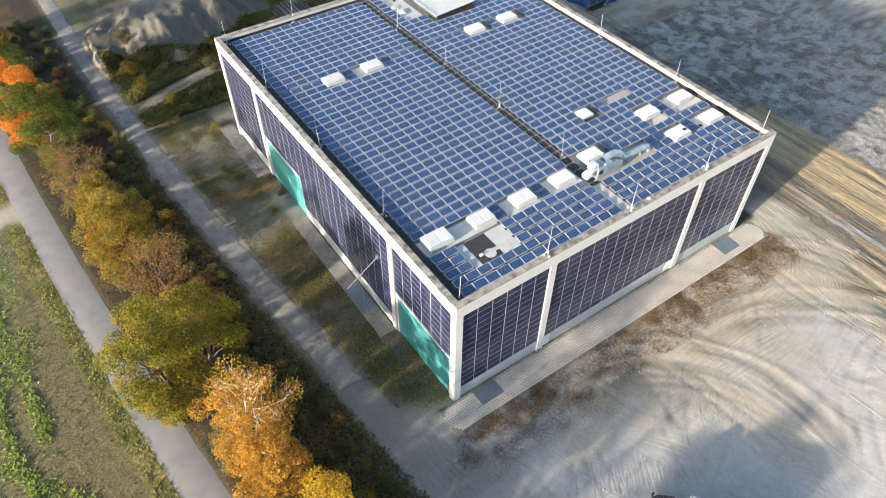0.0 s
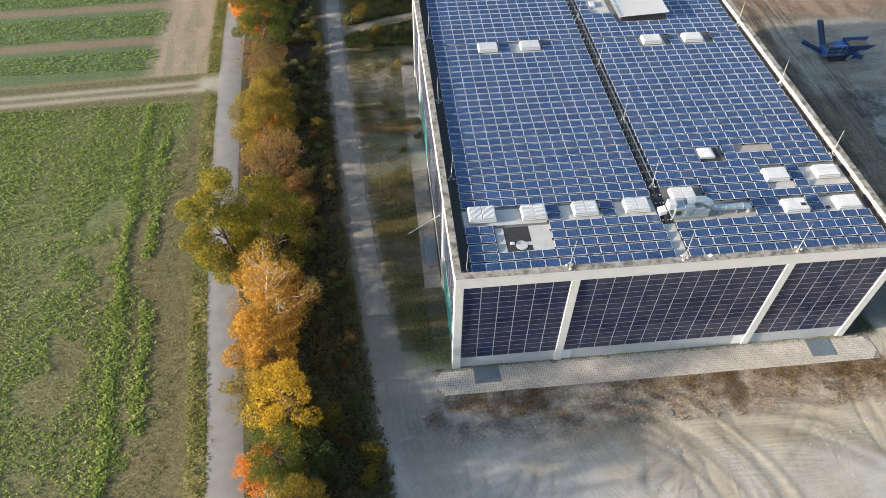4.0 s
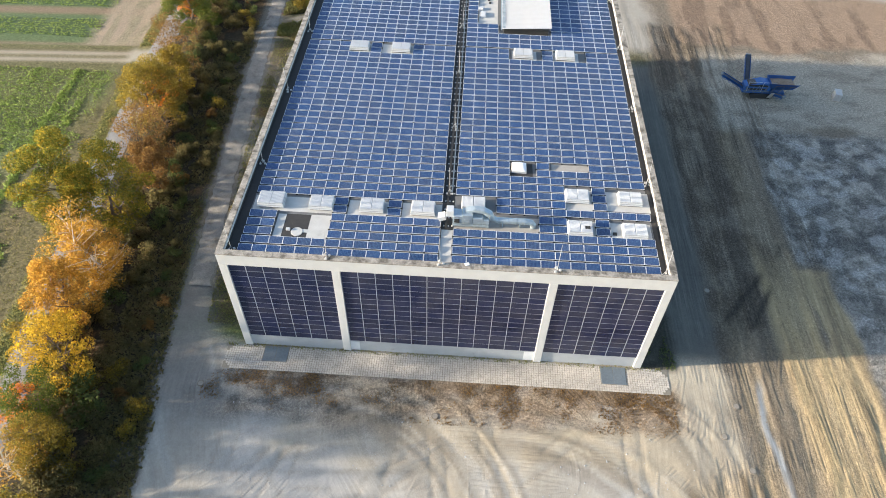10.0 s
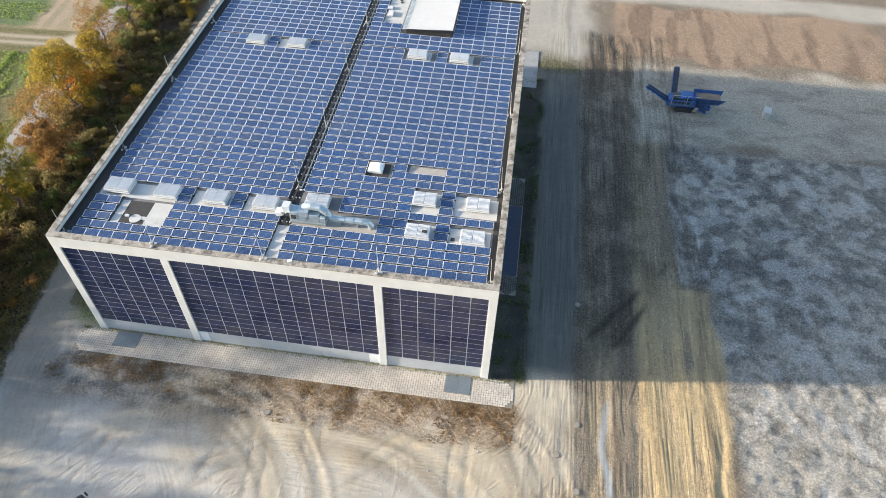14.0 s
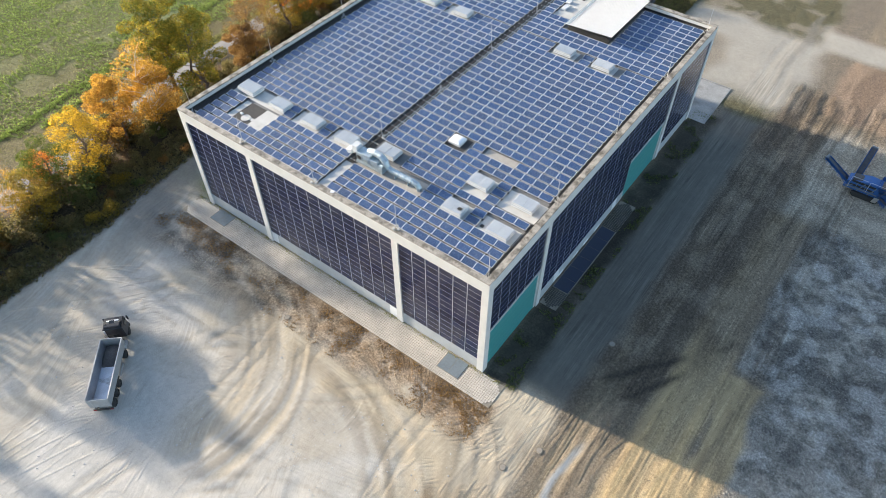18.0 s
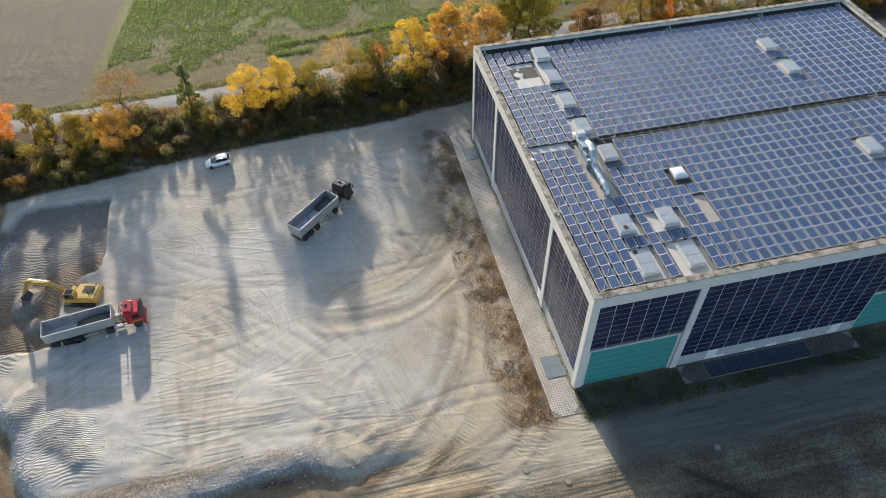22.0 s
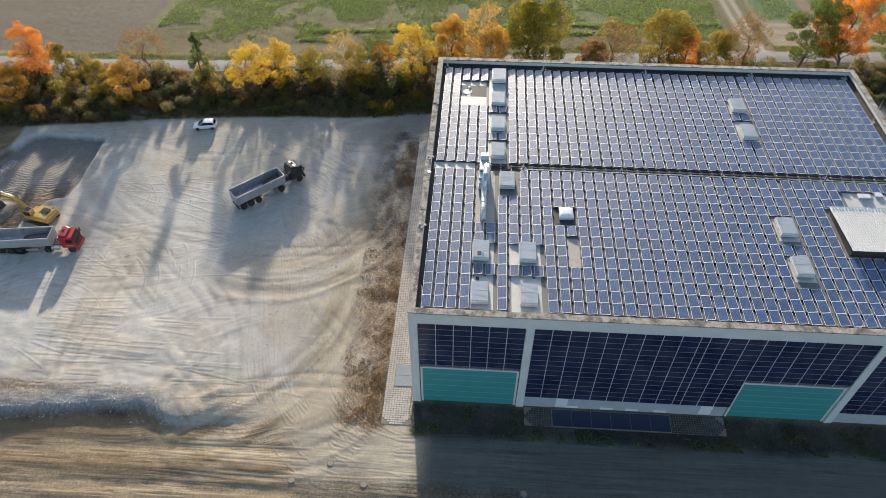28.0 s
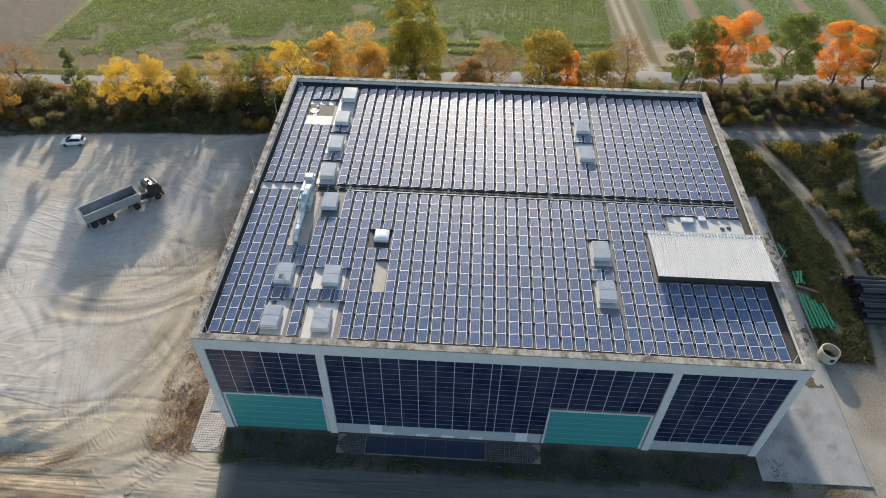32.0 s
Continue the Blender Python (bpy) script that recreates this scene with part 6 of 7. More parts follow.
for s in (-1, 1):
    for (xa, ya, za), (xb, yb, zb), r in (((-1.86, 0.73, 0.95), (-1.5, 0.62, 1.38), 0.075), ((-0.45, 0.80, 0.93), (-0.42, 0.66, 1.42), 0.03), ((1.08, 0.74, 0.94), (0.2, 0.61, 1.41), 0.035)):
        part("pillar", tubed((xa, s * ya, za), (xb, s * yb, zb), r, sides=6), PAINT_WHITE, car)
    part("mirror", boxed(0.72, s * 0.93 - 0.09, 0.95, 0.90, s * 0.93 + 0.09, 1.07, bevel=0.03), PAINT_WHITE, car)
    part("headlamp", boxed(1.80, s * 0.58 - 0.15, 0.62, 1.98, s * 0.58 + 0.12, 0.74, bevel=0.03), DOME, car)
    part("tail_lamp", boxed(-2.02, s * 0.62 - 0.12, 0.72, -1.86, s * 0.62 + 0.12, 0.90, bevel=0.02), LAMP_RED, car)
    for x in (-1.27, 1.27):
        wheel(x, s * 0.88, 0.32, 0.21, car)

# blue screening machine on tracks, with two folded-out belts
sc = thing("screening_machine", "blue tracked gravel screening machine with conveyor belts", "machine", at=(80.1, 61.2, ground_z(80.1, 61.2)), turn=0)
for s in (-1, 1):
    bm = bmesh.new()
    sides(bm, [(-2.0, 0.5), (-1.7, 0.05), (1.7, 0.05), (2.0, 0.5), (1.8, 0.85), (-1.8, 0.85)], s * 1.1 - 0.25, s * 1.1 + 0.25)
    part("track", bm, RUBBER, sc)
part("frame", boxed(-3.4, -0.9, 0.85, 4.2, 0.9, 1.25), PAINT_BLUE, sc)
bm = bmesh.new()
sides(bm, [(-3.2, 1.25), (1.4, 1.25), (1.4, 2.9), (-0.4, 3.0), (-3.2, 2.2)], -1.0, 1.0)
part("engine_house", bm, PAINT_BLUE, sc)
bm = bmesh.new()
for a, b in (((1.3, -1.1), (6.2, -1.1)), ((1.3, 1.1), (6.2, 1.1))):
    s = 1 if a[1] > 0 else -1
    vs = [bm.verts.new(p) for p in ((1.3, s * 0.7, 1.7), (5.4, s * 0.7, 1.7), (6.2, s * 1.5, 3.3), (1.0, s * 1.5, 3.3))]
    bm.faces.new(vs)
vs = [bm.verts.new(p) for p in ((1.3, -0.7, 1.7), (1.3, 0.7, 1.7), (1.0, 1.5, 3.3), (1.0, -1.5, 3.3))]
bm.faces.new(vs)
vs = [bm.verts.new(p) for p in ((1.3, -0.7, 1.7), (5.4, -0.7, 1.7), (5.4, 0.7, 1.7), (1.3, 0.7, 1.7))]
bm.faces.new(vs)
bmesh.ops.solidify(bm, geom=bm.faces[:], thickness=0.06)
part("hopper", bm, PAINT_BLUE, sc, "flared blue hopper")
bm = bmesh.new()
bmesh.ops.create_grid(bm, x_segments=8, y_segments=6, size=0.5)
for v in bm.verts:
    v.co = Vector((3.4 + v.co.x * 4.4, v.co.y * 2.6, 2.75 + 0.5 * (1 - abs(2 * v.co.x) ** 2) * (1 - abs(2 * v.co.y)) + random.uniform(-0.06, 0.06)))
part("load", bm, material("brown_load", (0.24, 0.18, 0.13), 0.95, scale=3, fine=9, vary=0.4, bump=0.6), sc, "brown earth heaped in the hopper")
for x in (-3.0, -1.4, 0.2, 1.6, 3.0, 4.2):
    for s in (-1, 1):
        part("brace", tubed((x, s * 0.95, 0.9), (x + 0.7, s * 1.12, 2.6 if x > -2 else 1.9), 0.07, sides=6), GRATE, sc)
for z in (1.6, 2.3):
    part("grille", boxed(-2.6, -1.05, z, 0.8, -1.01, z + 0.35), RUBBER, sc)
for x in (-2.8, -0.2):
    part("railing", tubed((x, -1.15, 3.3), (x + 2.3, -1.15, 3.3), 0.04, sides=6), ALU, sc)
    part("rail_post", tubed((x, -1.12, 1.3), (x, -1.15, 3.3), 0.04, sides=6), ALU, sc)
part("screen_deck", boxed(-2.6, -0.7, 2.35, 0.9, 0.7, 2.75), LOAD, sc, "gravel-covered screen")


BELT = material("dusty_belt", (0.13, 0.145, 0.17), 0.8, scale=2, vary=0.25)


def belt(a, b, wide):
    a, b = Vector(a), Vector(b)
    d = (b - a).normalized()
    side = d.cross(Vector((0, 0, 1))).normalized()
    bm = bmesh.new()
    up = side.cross(d)
    for s, h in ((-1, 0.22), (1, 0.22)):
        vs = [bm.verts.new(p + side * s * wide / 2 + up * k) for p, k in ((a, -h), (b, -h), (b, h), (a, h))]
        bm.faces.new(vs)
    vs = [bm.verts.new(p + side * s * wide / 2) for p, s in ((a, -1), (b, -1), (b, 1), (a, 1))]
    bm.faces.new(vs)
    bmesh.ops.solidify(bm, geom=bm.faces[:], thickness=0.05)
    o = part("conveyor", bm, PAINT_BLUE, sc, "blue conveyor frame with lattice sides")
    bm = bmesh.new()
    bm.faces.new([bm.verts.new(p + side * k * wide * 0.40 + up * 0.09) for p, k in ((a, -1), (b, -1), (b, 1), (a, 1))])
    bmesh.ops.solidify(bm, geom=bm.faces[:], thickness=0.04)
    part("belt", bm, BELT, o, "dusty grey rubber belt")
    part("drum", tubed(b - side * wide * 0.5, b + side * wide * 0.5, 0.2, sides=10), GRATE, o)
    for s in (-1, 1):
        for k in range(8):
            p, q = a.lerp(b, k / 8), a.lerp(b, (k + 1) / 8)
            part("lattice_bar", tubed(p + side * s * wide * 0.52 - up * (0.5 if k % 2 else 0.2), q + side * s * wide * 0.52 - up * (0.2 if k % 2 else 0.5), 0.035, sides=4), PAINT_BLUE, o)
    for k in range(5):
        c = a.lerp(b, (k + 0.5) / 5)
        part("roller", tubed(c - side * wide * 0.56 - up * 0.3, c + side * wide * 0.56 - up * 0.3, 0.09, sides=6), GRATE, o)
    part("support_leg", tubed(a.lerp(b, 0.55) - up * 0.2, Vector((a.lerp(b, 0.2).x, a.lerp(b, 0.2).y, 0.7)), 0.06, sides=6), GRATE, o)


belt((-2.6, 0.0, 1.2), (-7.2, 1.2, 3.2), 0.9)
belt((-2.2, 0.8, 1.1), (-1.9, 5.8, 4.6), 0.9)
belt((1.8, -0.8, 1.0), (3.2, -3.2, 1.9), 0.8)
o = part("chute", boxed(-0.35, -0.06, 0, 0.35, 0.06, 1.6, bevel=0.02), STEEL_BED, sc, "pale grey discharge chute")
o.matrix_basis = pose(1.4, -1.6, 0.5, 28, 0, 8)
for x in (-2.9, -1.7, -0.5, 0.7):
    part("side_rib", boxed(x - 0.05, -1.08, 1.3, x + 0.05, -1.0, 2.35), GRATE, sc)
part("side_beam", boxed(-3.3, -1.12, 1.28, 1.4, -1.02, 1.42), GRATE, sc)
o = tagged(mesh_object("container", boxed(-0.6, -1.0, 0, 0.6, 1.0, 1.4, bevel=0.05), STEEL_BED), "small grey tilted metal container on earth", "container")
o.matrix_basis = pose(94.4, 61.2, ground_z(94.4, 61.2), 0, 0, -14)

# ---- pipes and the concrete ring behind the hall ----
PIPE_GREEN = material("green_pipe", (0.03, 0.27, 0.13), 0.4, scale=3, vary=0.15, bump=0.0)
PIPE_BLACK = material("black_pipe", (0.03, 0.028, 0.033), 0.5, scale=3, vary=0.3, bump=0.0)
PIPE_BROWN = material("brown_pipe", (0.22, 0.13, 0.09), 0.6, scale=3, vary=0.2)


def pipe_at(a, b, r, mat, words, group):
    """A hollow pipe, the wall's thickness showing at its ends."""
    a, b = Vector(a), Vector(b)
    bm = bmesh.new()
    n, d = 14, (b - a).length
    loops = [[bm.verts.new((math.cos(6.2832 * k / n) * rr, math.sin(6.2832 * k / n) * rr, z)) for k in range(n)] for rr, z in ((r, 0), (r, d), (r * 0.86, d), (r * 0.86, 0))]
    for i in range(4):
        p, q = loops[i], loops[(i + 1) % 4]
        for k in range(n):
            bm.faces.new((p[k], p[(k + 1) % n], q[(k + 1) % n], q[k]))
    o = tagged(mesh_object("pipe", bm, mat, smooth=False), words, "pipe", group)
    o.matrix_basis = Matrix.Translation(a) @ (b - a).to_track_quat("Z", "Y").to_matrix().to_4x4()
    return o


rnd = random.Random(12)
for k in range(7):
    y = 75.75 + k * 0.47
    z = ground_z(28, y) + 0.24
    pipe_at((24.4 + rnd.uniform(-0.4, 0.4) + k * 0.35, y + rnd.uniform(-0.05, 0.05), z), (30.6 + rnd.uniform(-0.5, 0.4), y + 0.1 + k * 0.03, z), 0.2, PIPE_GREEN, "green plastic pipe lying in a bundle", "green pipes")
for k in range(4):
    a = rnd.uniform(-0.8, 0.8)
    pipe_at((20.2, 76.2 + 0.35 * k, 0.3 + 0.1 * k), (22.6, 76.3 + 0.35 * k + a, 0.3 + 0.06 * k), 0.16, PIPE_GREEN, "short green pipe piece on a heap", "green pipes")
pipe_at((14.2, 75.8, 0.2), (17.2, 76.3, 0.2), 0.2, PIPE_GREEN, "single green plastic pipe on the ground", "green pipes")
pipe_at((22.9, 75.8, 0.3), (24.0, 78.6, 0.3), 0.22, PIPE_BROWN, "brown pipe lying across the ground", "brown pipes")
for row, n in enumerate((10, 9, 7, 4)):
    for k in range(n):
        x, z = 21.6 + (k + row * 0.5) * 0.82, 0.42 + row * 0.7
        pipe_at((x, 83.0 + rnd.uniform(-0.5, 0.5), z + ground_z(x, 86)), (x, 95.0 + rnd.uniform(-0.5, 0.5), z + ground_z(x, 88)), 0.40, PIPE_BLACK, "long black pipe in a stack", "black pipes")
cr = thing("concrete_ring", "large pale concrete shaft ring on the apron", "concrete ring", at=(35.3, 76.2, ground_z(35.3, 76.2)))
bm = bmesh.new()
n = 28
loops = [[bm.verts.new((math.cos(6.2832 * k / n) * r, math.sin(6.2832 * k / n) * r, z)) for k in range(n)] for r, z in ((1.25, 0), (1.22, 1.45), (1.08, 1.5), (1.05, 0.0))]
for i in range(4):
    p, q = loops[i], loops[(i + 1) % 4]
    for k in range(n):
        bm.faces.new((p[k], p[(k + 1) % n], q[(k + 1) % n], q[k]))
part("ring", bm, material("pale_concrete", (0.52, 0.47, 0.38), 0.85, scale=1.5, vary=0.15, dirt=(0.3, 0.26, 0.2, 0.62)), cr)
bm = bmesh.new()
tube(bm, (1.16, 0, 0.8), (1.27, 0, 0.8), 0.3, sides=18)
part("hole", bm, RUBBER, cr, "dark round opening")


# ---- trees and shrubs ----
def leaf_cloud(name, mat, blobs, count, size, seed, droop=0.0):
    """Leaves scattered through rounded clumps, thickest near their outsides: (x, y, z, radius, flatness)."""
    rng = np.random.default_rng(seed)
    vol = np.array([b[3] ** 2 for b in blobs])
    pick = rng.choice(len(blobs), count, p=vol / vol.sum())
    B = np.array(blobs)[pick]
    d = rng.normal(size=(count, 3))
    d /= np.linalg.norm(d, axis=1)[:, None]
    rad = B[:, 3] * (0.55 + 0.5 * rng.random(count) ** 0.7)
    c = B[:, :3] + d * rad[:, None] * np.stack([np.ones(count), np.ones(count), B[:, 4]], -1)
    u = rng.normal(size=(count, 3))
    u[:, 2] -= droop
    u /= np.linalg.norm(u, axis=1)[:, None]
    w = np.cross(u, rng.normal(size=(count, 3)) + d * 0.8)
    w /= np.linalg.norm(w, axis=1)[:, None] + 1e-9
    s = size * (0.6 + 0.8 * rng.random(count))[:, None]
    v = np.stack([c - u * s, c + w * s * 0.55, c + u * s, c - w * s * 0.55], 1).reshape(-1, 3)
    me = bpy.data.meshes.new(name)
    me.vertices.add(len(v))
    me.vertices.foreach_set("co", v.astype(np.float32).ravel())
    me.loops.add(count * 4)
    me.loops.foreach_set("vertex_index", np.arange(count * 4, dtype=np.int32))
    me.polygons.add(count)
    me.polygons.foreach_set("loop_start", np.arange(0, count * 4, 4, dtype=np.int32))
    me.update(calc_edges=True)
    me.materials.append(mat)
    return me


def limb(bm, a, b, r0, r1, rnd, bends=3):
    """A limb in a few slightly crooked lengths."""
    a, b = Vector(a), Vector(b)
    prev, pr = a, r0
    for k in range(1, bends + 1):
        f = k / bends
        p = a.lerp(b, f) + (Vector((rnd.uniform(-1, 1), rnd.uniform(-1, 1), rnd.uniform(-0.4, 0.6))) * (b - a).length * 0.07 if k < bends else Vector())
        r = r0 + (r1 - r0) * f
        tube(bm, prev, p, pr, r, 6, caps=False)
        prev, pr = p, r


def tree_kind(style, h, rad, leaf, seed, density=1.0, bark=None):
    """Trunk and crown meshes of one tree: a spreading, a tall, a bare or a conical one."""
    rnd = random.Random(seed)
    bm = bmesh.new()
    first = h * (0.22 if style != "cone" else 0.08)
    limb(bm, (0, 0, -0.3), (rnd.uniform(-0.3, 0.3), rnd.uniform(-0.3, 0.3), h * 0.86), 0.022 * h, 0.03, rnd, 5)
    blobs = []
    n = {"round": 24, "tall": 24, "bare": 34, "cone": 20}[style]
    for k in range(n):
        f = (k + 0.5) / n
        z = first + (h - first) * f ** 0.85
        reach = {"round": math.sin(math.pi * min(1, 0.14 + 0.80 * f)) ** 0.65, "tall": 0.78 * math.sin(math.pi * (0.16 + 0.74 * f)) ** 0.8, "bare": math.sin(math.pi * (0.18 + 0.72 * f)) ** 0.7, "cone": 0.95 * (1 - f) + 0.08}[style]
        ang = k * 2.4 + rnd.uniform(-0.5, 0.5)
        rr = rad * reach * rnd.uniform(0.35, 1.0)
        tip = Vector((math.cos(ang) * rr, math.sin(ang) * rr, z + rnd.uniform(-0.3, 0.4)))
        root = Vector((0, 0, max(first * 0.7, z - rr * rnd.uniform(0.5, 0.9))))
        limb(bm, root, tip, (0.0075 if style != "bare" else 0.005) * h * (1.2 - f), 0.012, rnd, 3)
        if style == "bare":
            for q in range(5):
                t2 = tip + Vector((rnd.uniform(-1, 1), rnd.uniform(-1, 1), rnd.uniform(-0.2, 1.2))) * rad * 0.34
                tube(bm, root.lerp(tip, rnd.uniform(0.5, 0.95)), t2, 0.012, 0.004, 4, caps=False)
        blobs.append((tip.x, tip.y, tip.z, rad * rnd.uniform(0.20, 0.36) * (0.75 if style == "cone" else 1), rnd.uniform(0.6, 0.9)))
    trunk = bpy.data.meshes.new("trunk")
    bm.to_mesh(trunk)
    bm.free()
    trunk.materials.append(bark or BARK)
    count = int({"round": 8600, "tall": 9200, "bare": 2600, "cone": 7000}[style] * density * (rad / 4) ** 1.5)
    crown = leaf_cloud("crown", LEAF[leaf], blobs, int(count * 1.75), 0.112, seed, 0.3)
    return trunk, crown


def plant_tree(kind, x, y, label, turn=0.0, scale=1.0):
    trunk, crown = kind
    t = thing("tree", label, "tree", "trees along the lane", (x, y, ground_z(x, y)), turn)
    scale *= 1.14 if y > -8 else (0.9 if y > -45 else 1.0)
    t.matrix_basis = t.matrix_basis @ Matrix.Diagonal((scale, scale, scale * random.uniform(0.94, 1.06), 1))
    piece("trunk", trunk, t, Matrix())
    piece("crown", crown, t, Matrix())
    return t


# x, y, height, crown radius, style, leaves, words
NORTH_TREES = [
    (-34, 118, 12, 4.5, "round", "green", "full green deciduous tree"),
    (-32, 106, 12, 4.3, "round", "olive", "olive-brown autumn tree"),
    (-31, 98, 12, 4.5, "round", "orange", "orange autumn tree"),
    (-30, 88, 13, 5.0, "round", "green", "large green tree beside the lane"),
    (-28.5, 76, 13, 5.0, "round", "orange", "large orange autumn maple"),
    (-26.5, 69, 12.5, 4.7, "round", "green", "green tree with thinning crown"),
    (-25.5, 56, 11, 4.0, "bare", "brown", "half-bare brown autumn tree"),
    (-24.0, 51, 9, 3.2, "round", "olive", "olive-brown autumn tree"),
    (-24.0, 41, 11.5, 4.6, "round", "olive", "yellow-green autumn tree"),
    (-25.5, 45.5, 8.5, 2.6, "round", "orange", "small orange autumn tree"),
    (-22.0, 31, 10.5, 4.2, "bare", "brown", "nearly bare brown tree"),
    (-20.0, 27, 8.5, 3.2, "round", "brown", "rust-brown autumn tree"),
    (-27.0, 15.5, 17, 5.2, "tall", "oak", "tall green and yellow oak leaning over the lane"),
    (-21.5, 17.5, 14, 5.0, "round", "oak", "green and yellow oak"),
    (-20.5, 6.5, 13, 4.2, "bare", "gold", "golden birch with pale bare branches"),
    (-21.5, 8.5, 10, 3.8, "round", "gold", "golden autumn tree"),
    (-21.5, 1.0, 10.5, 3.9, "round", "gold", "dense golden autumn tree"),
]
SOUTH_TREES = [
    (-19.0, -6.5, 11, 3.7, "round", "yellow", "bright yellow-orange autumn tree"),
    (-23.5, -4.5, 8, 2.4, "bare", "olive", "thin half-bare sapling"),
    (-19.5, -12.5, 11, 4.2, "round", "green", "dark green tree with yellow tips"),
    (-22.0, -12.5, 8, 2.8, "round", "orange", "small orange autumn tree"),
    (-19.8, -19.5, 11, 4.0, "bare", "gold", "bare pale birch with golden remnants"),
    (-17.5, -17.0, 9, 3.6, "round", "olive", "olive-brown autumn tree"),
    (-16.5, -25, 9, 3.2, "round", "olive", "olive autumn tree"),
    (-14.5, -30.5, 12, 4.0, "tall", "yellow", "tall yellow autumn tree"),
    (-14.0, -36.5, 11.5, 4.4, "round", "yellow", "full yellow autumn tree"),
    (-16.0, -46, 11, 2.9, "cone", "dark", "dark green narrow conifer-like tree"),
    (-17.0, -57, 11.5, 4.2, "bare", "brown", "brown half-bare tree"),
    (-10.5, -58, 8.5, 3.2, "round", "gold", "golden autumn tree"),
    (-11.0, -64, 8, 2.9, "round", "olive", "olive autumn tree"),
    (-12.0, -70, 9.5, 2.4, "tall", "olive", "slender olive-green tree"),
    (-16.0, -78, 11.5, 4.0, "round", "orange", "orange autumn tree"),
    (-8.5, -79, 7.5, 3.0, "round", "gold", "small golden tree"),
    (-7.5, -85, 7.5, 3.0, "round", "yellow", "small yellow tree"),
    (-13.5, -93, 15, 6.0, "round", "green", "large spreading green tree"),
    (-9.0, -101, 11, 4.5, "round", "olive", "olive autumn tree"),
    (-14.0, -112, 12, 4.6, "round", "gold", "golden autumn tree"),
    (-10.0, -122, 12, 4.6, "round", "green", "green tree at the field's edge"),
]
for k, (x, y, h, rad, style, leaf, words) in enumerate(NORTH_TREES + SOUTH_TREES):
    bark = BIRCH if "birch" in words else BARK
    plant_tree(tree_kind(style, h, rad, leaf, 100 + k, 1.0 if y > -5 else (0.55 if y > -45 else 0.8), bark), x, y, words if len(words.split()) > 4 else words + " beside the lane", random.uniform(0, 360))

# thicket under the trees
shrubs = []
for k, leaf in enumerate(("shrub", "shrub", "dark", "olive", "shrub", "brown")):
    rnd = random.Random(300 + k)
    blobs = [(rnd.uniform(-1.2, 1.2), rnd.uniform(-1.2, 1.2), rnd.uniform(0.3, 1.7), rnd.uniform(0.5, 1.0), 0.85) for q in range(9)]
    bm = bmesh.new()
    for b in blobs:
        limb(bm, (b[0] * 0.2, b[1] * 0.2, -0.1), b[:3], 0.04, 0.012, rnd, 2)
    stems = bpy.data.meshes.new("stem")
    bm.to_mesh(stems)
    bm.free()
    stems.materials.append(BARK)
    shrubs.append((stems, leaf_cloud("leaves", LEAF[leaf], blobs, 1300, 0.115, 400 + k)))
rnd = random.Random(7)


def plant_shrub(x, y, s, kind, words):
    t = thing("shrub", words, "shrub", "shrubs under the trees", (x, y, ground_z(x, y)), rnd.uniform(0, 360))
    t.matrix_basis = t.matrix_basis @ Matrix.Diagonal((s, s, s * rnd.uniform(0.75, 1.2), 1))
    piece("stem", shrubs[kind][0], t, Matrix())
    piece("leaves", shrubs[kind][1], t, Matrix())


y = -128.0
while y < 122:
    e, w_ = float(belt_east(np.array(y))), float(road_x(np.array(y))) + 4.2
    for q in range(3):
        f = (q + rnd.uniform(0.1, 0.9)) / 3
        x = e - 0.8 - (e - w_ - 1.0) * f
        kind = rnd.choices(range(6), (5, 5, 2, 4, 5, 2) if y < -6 else (5, 5, 4, 1, 5, 1))[0]
        # west row enlarged from y -40 to 14 to block low sun
        plant_shrub(x, y + rnd.uniform(-1, 1), rnd.uniform(0.8, 1.25) * (0.85 if y < -45 else 0.6, 0.95, 1.6 if -40 < y < 14 else 1.25)[q] * (1.15 if y < -6 else 1.0), kind, "dense dark shrub in the thicket" if kind in (0, 1, 2, 4) else "autumn-coloured shrub in the thicket")
    y += 2.3
for x, y, s, kind in [(-8, 72, 0.8, 0), (-6.5, 77, 0.9, 3), (-5, 74, 0.7, 0), (-3, 76, 0.8, 0), (0, 77, 0.9, 4), (3, 77, 0.8, 0), (6, 78, 0.9, 0), (-9.5, 84, 1.0, 3), (-9, 91, 1.0, 3),
                      (-7.5, 97, 0.9, 0), (-3.4, 41.5, 0.35, 3), (-1.0, 45, 0.45, 0), (-6, 55, 0.4, 3), (-4.5, 52, 0.5, 0), (-2.5, 66, 0.5, 3),
                      (4, 84, 0.9, 0), (8, 86, 0.8, 4), (12, 88, 0.9, 0), (16, 86, 0.7, 0), (-4, 88, 0.9, 4), (2, 90, 0.8, 0), (20, 92, 0.8, 3), (26, 94, 0.8, 0)]:
    plant_shrub(x, y, s, kind, "low weedy shrub on open ground")

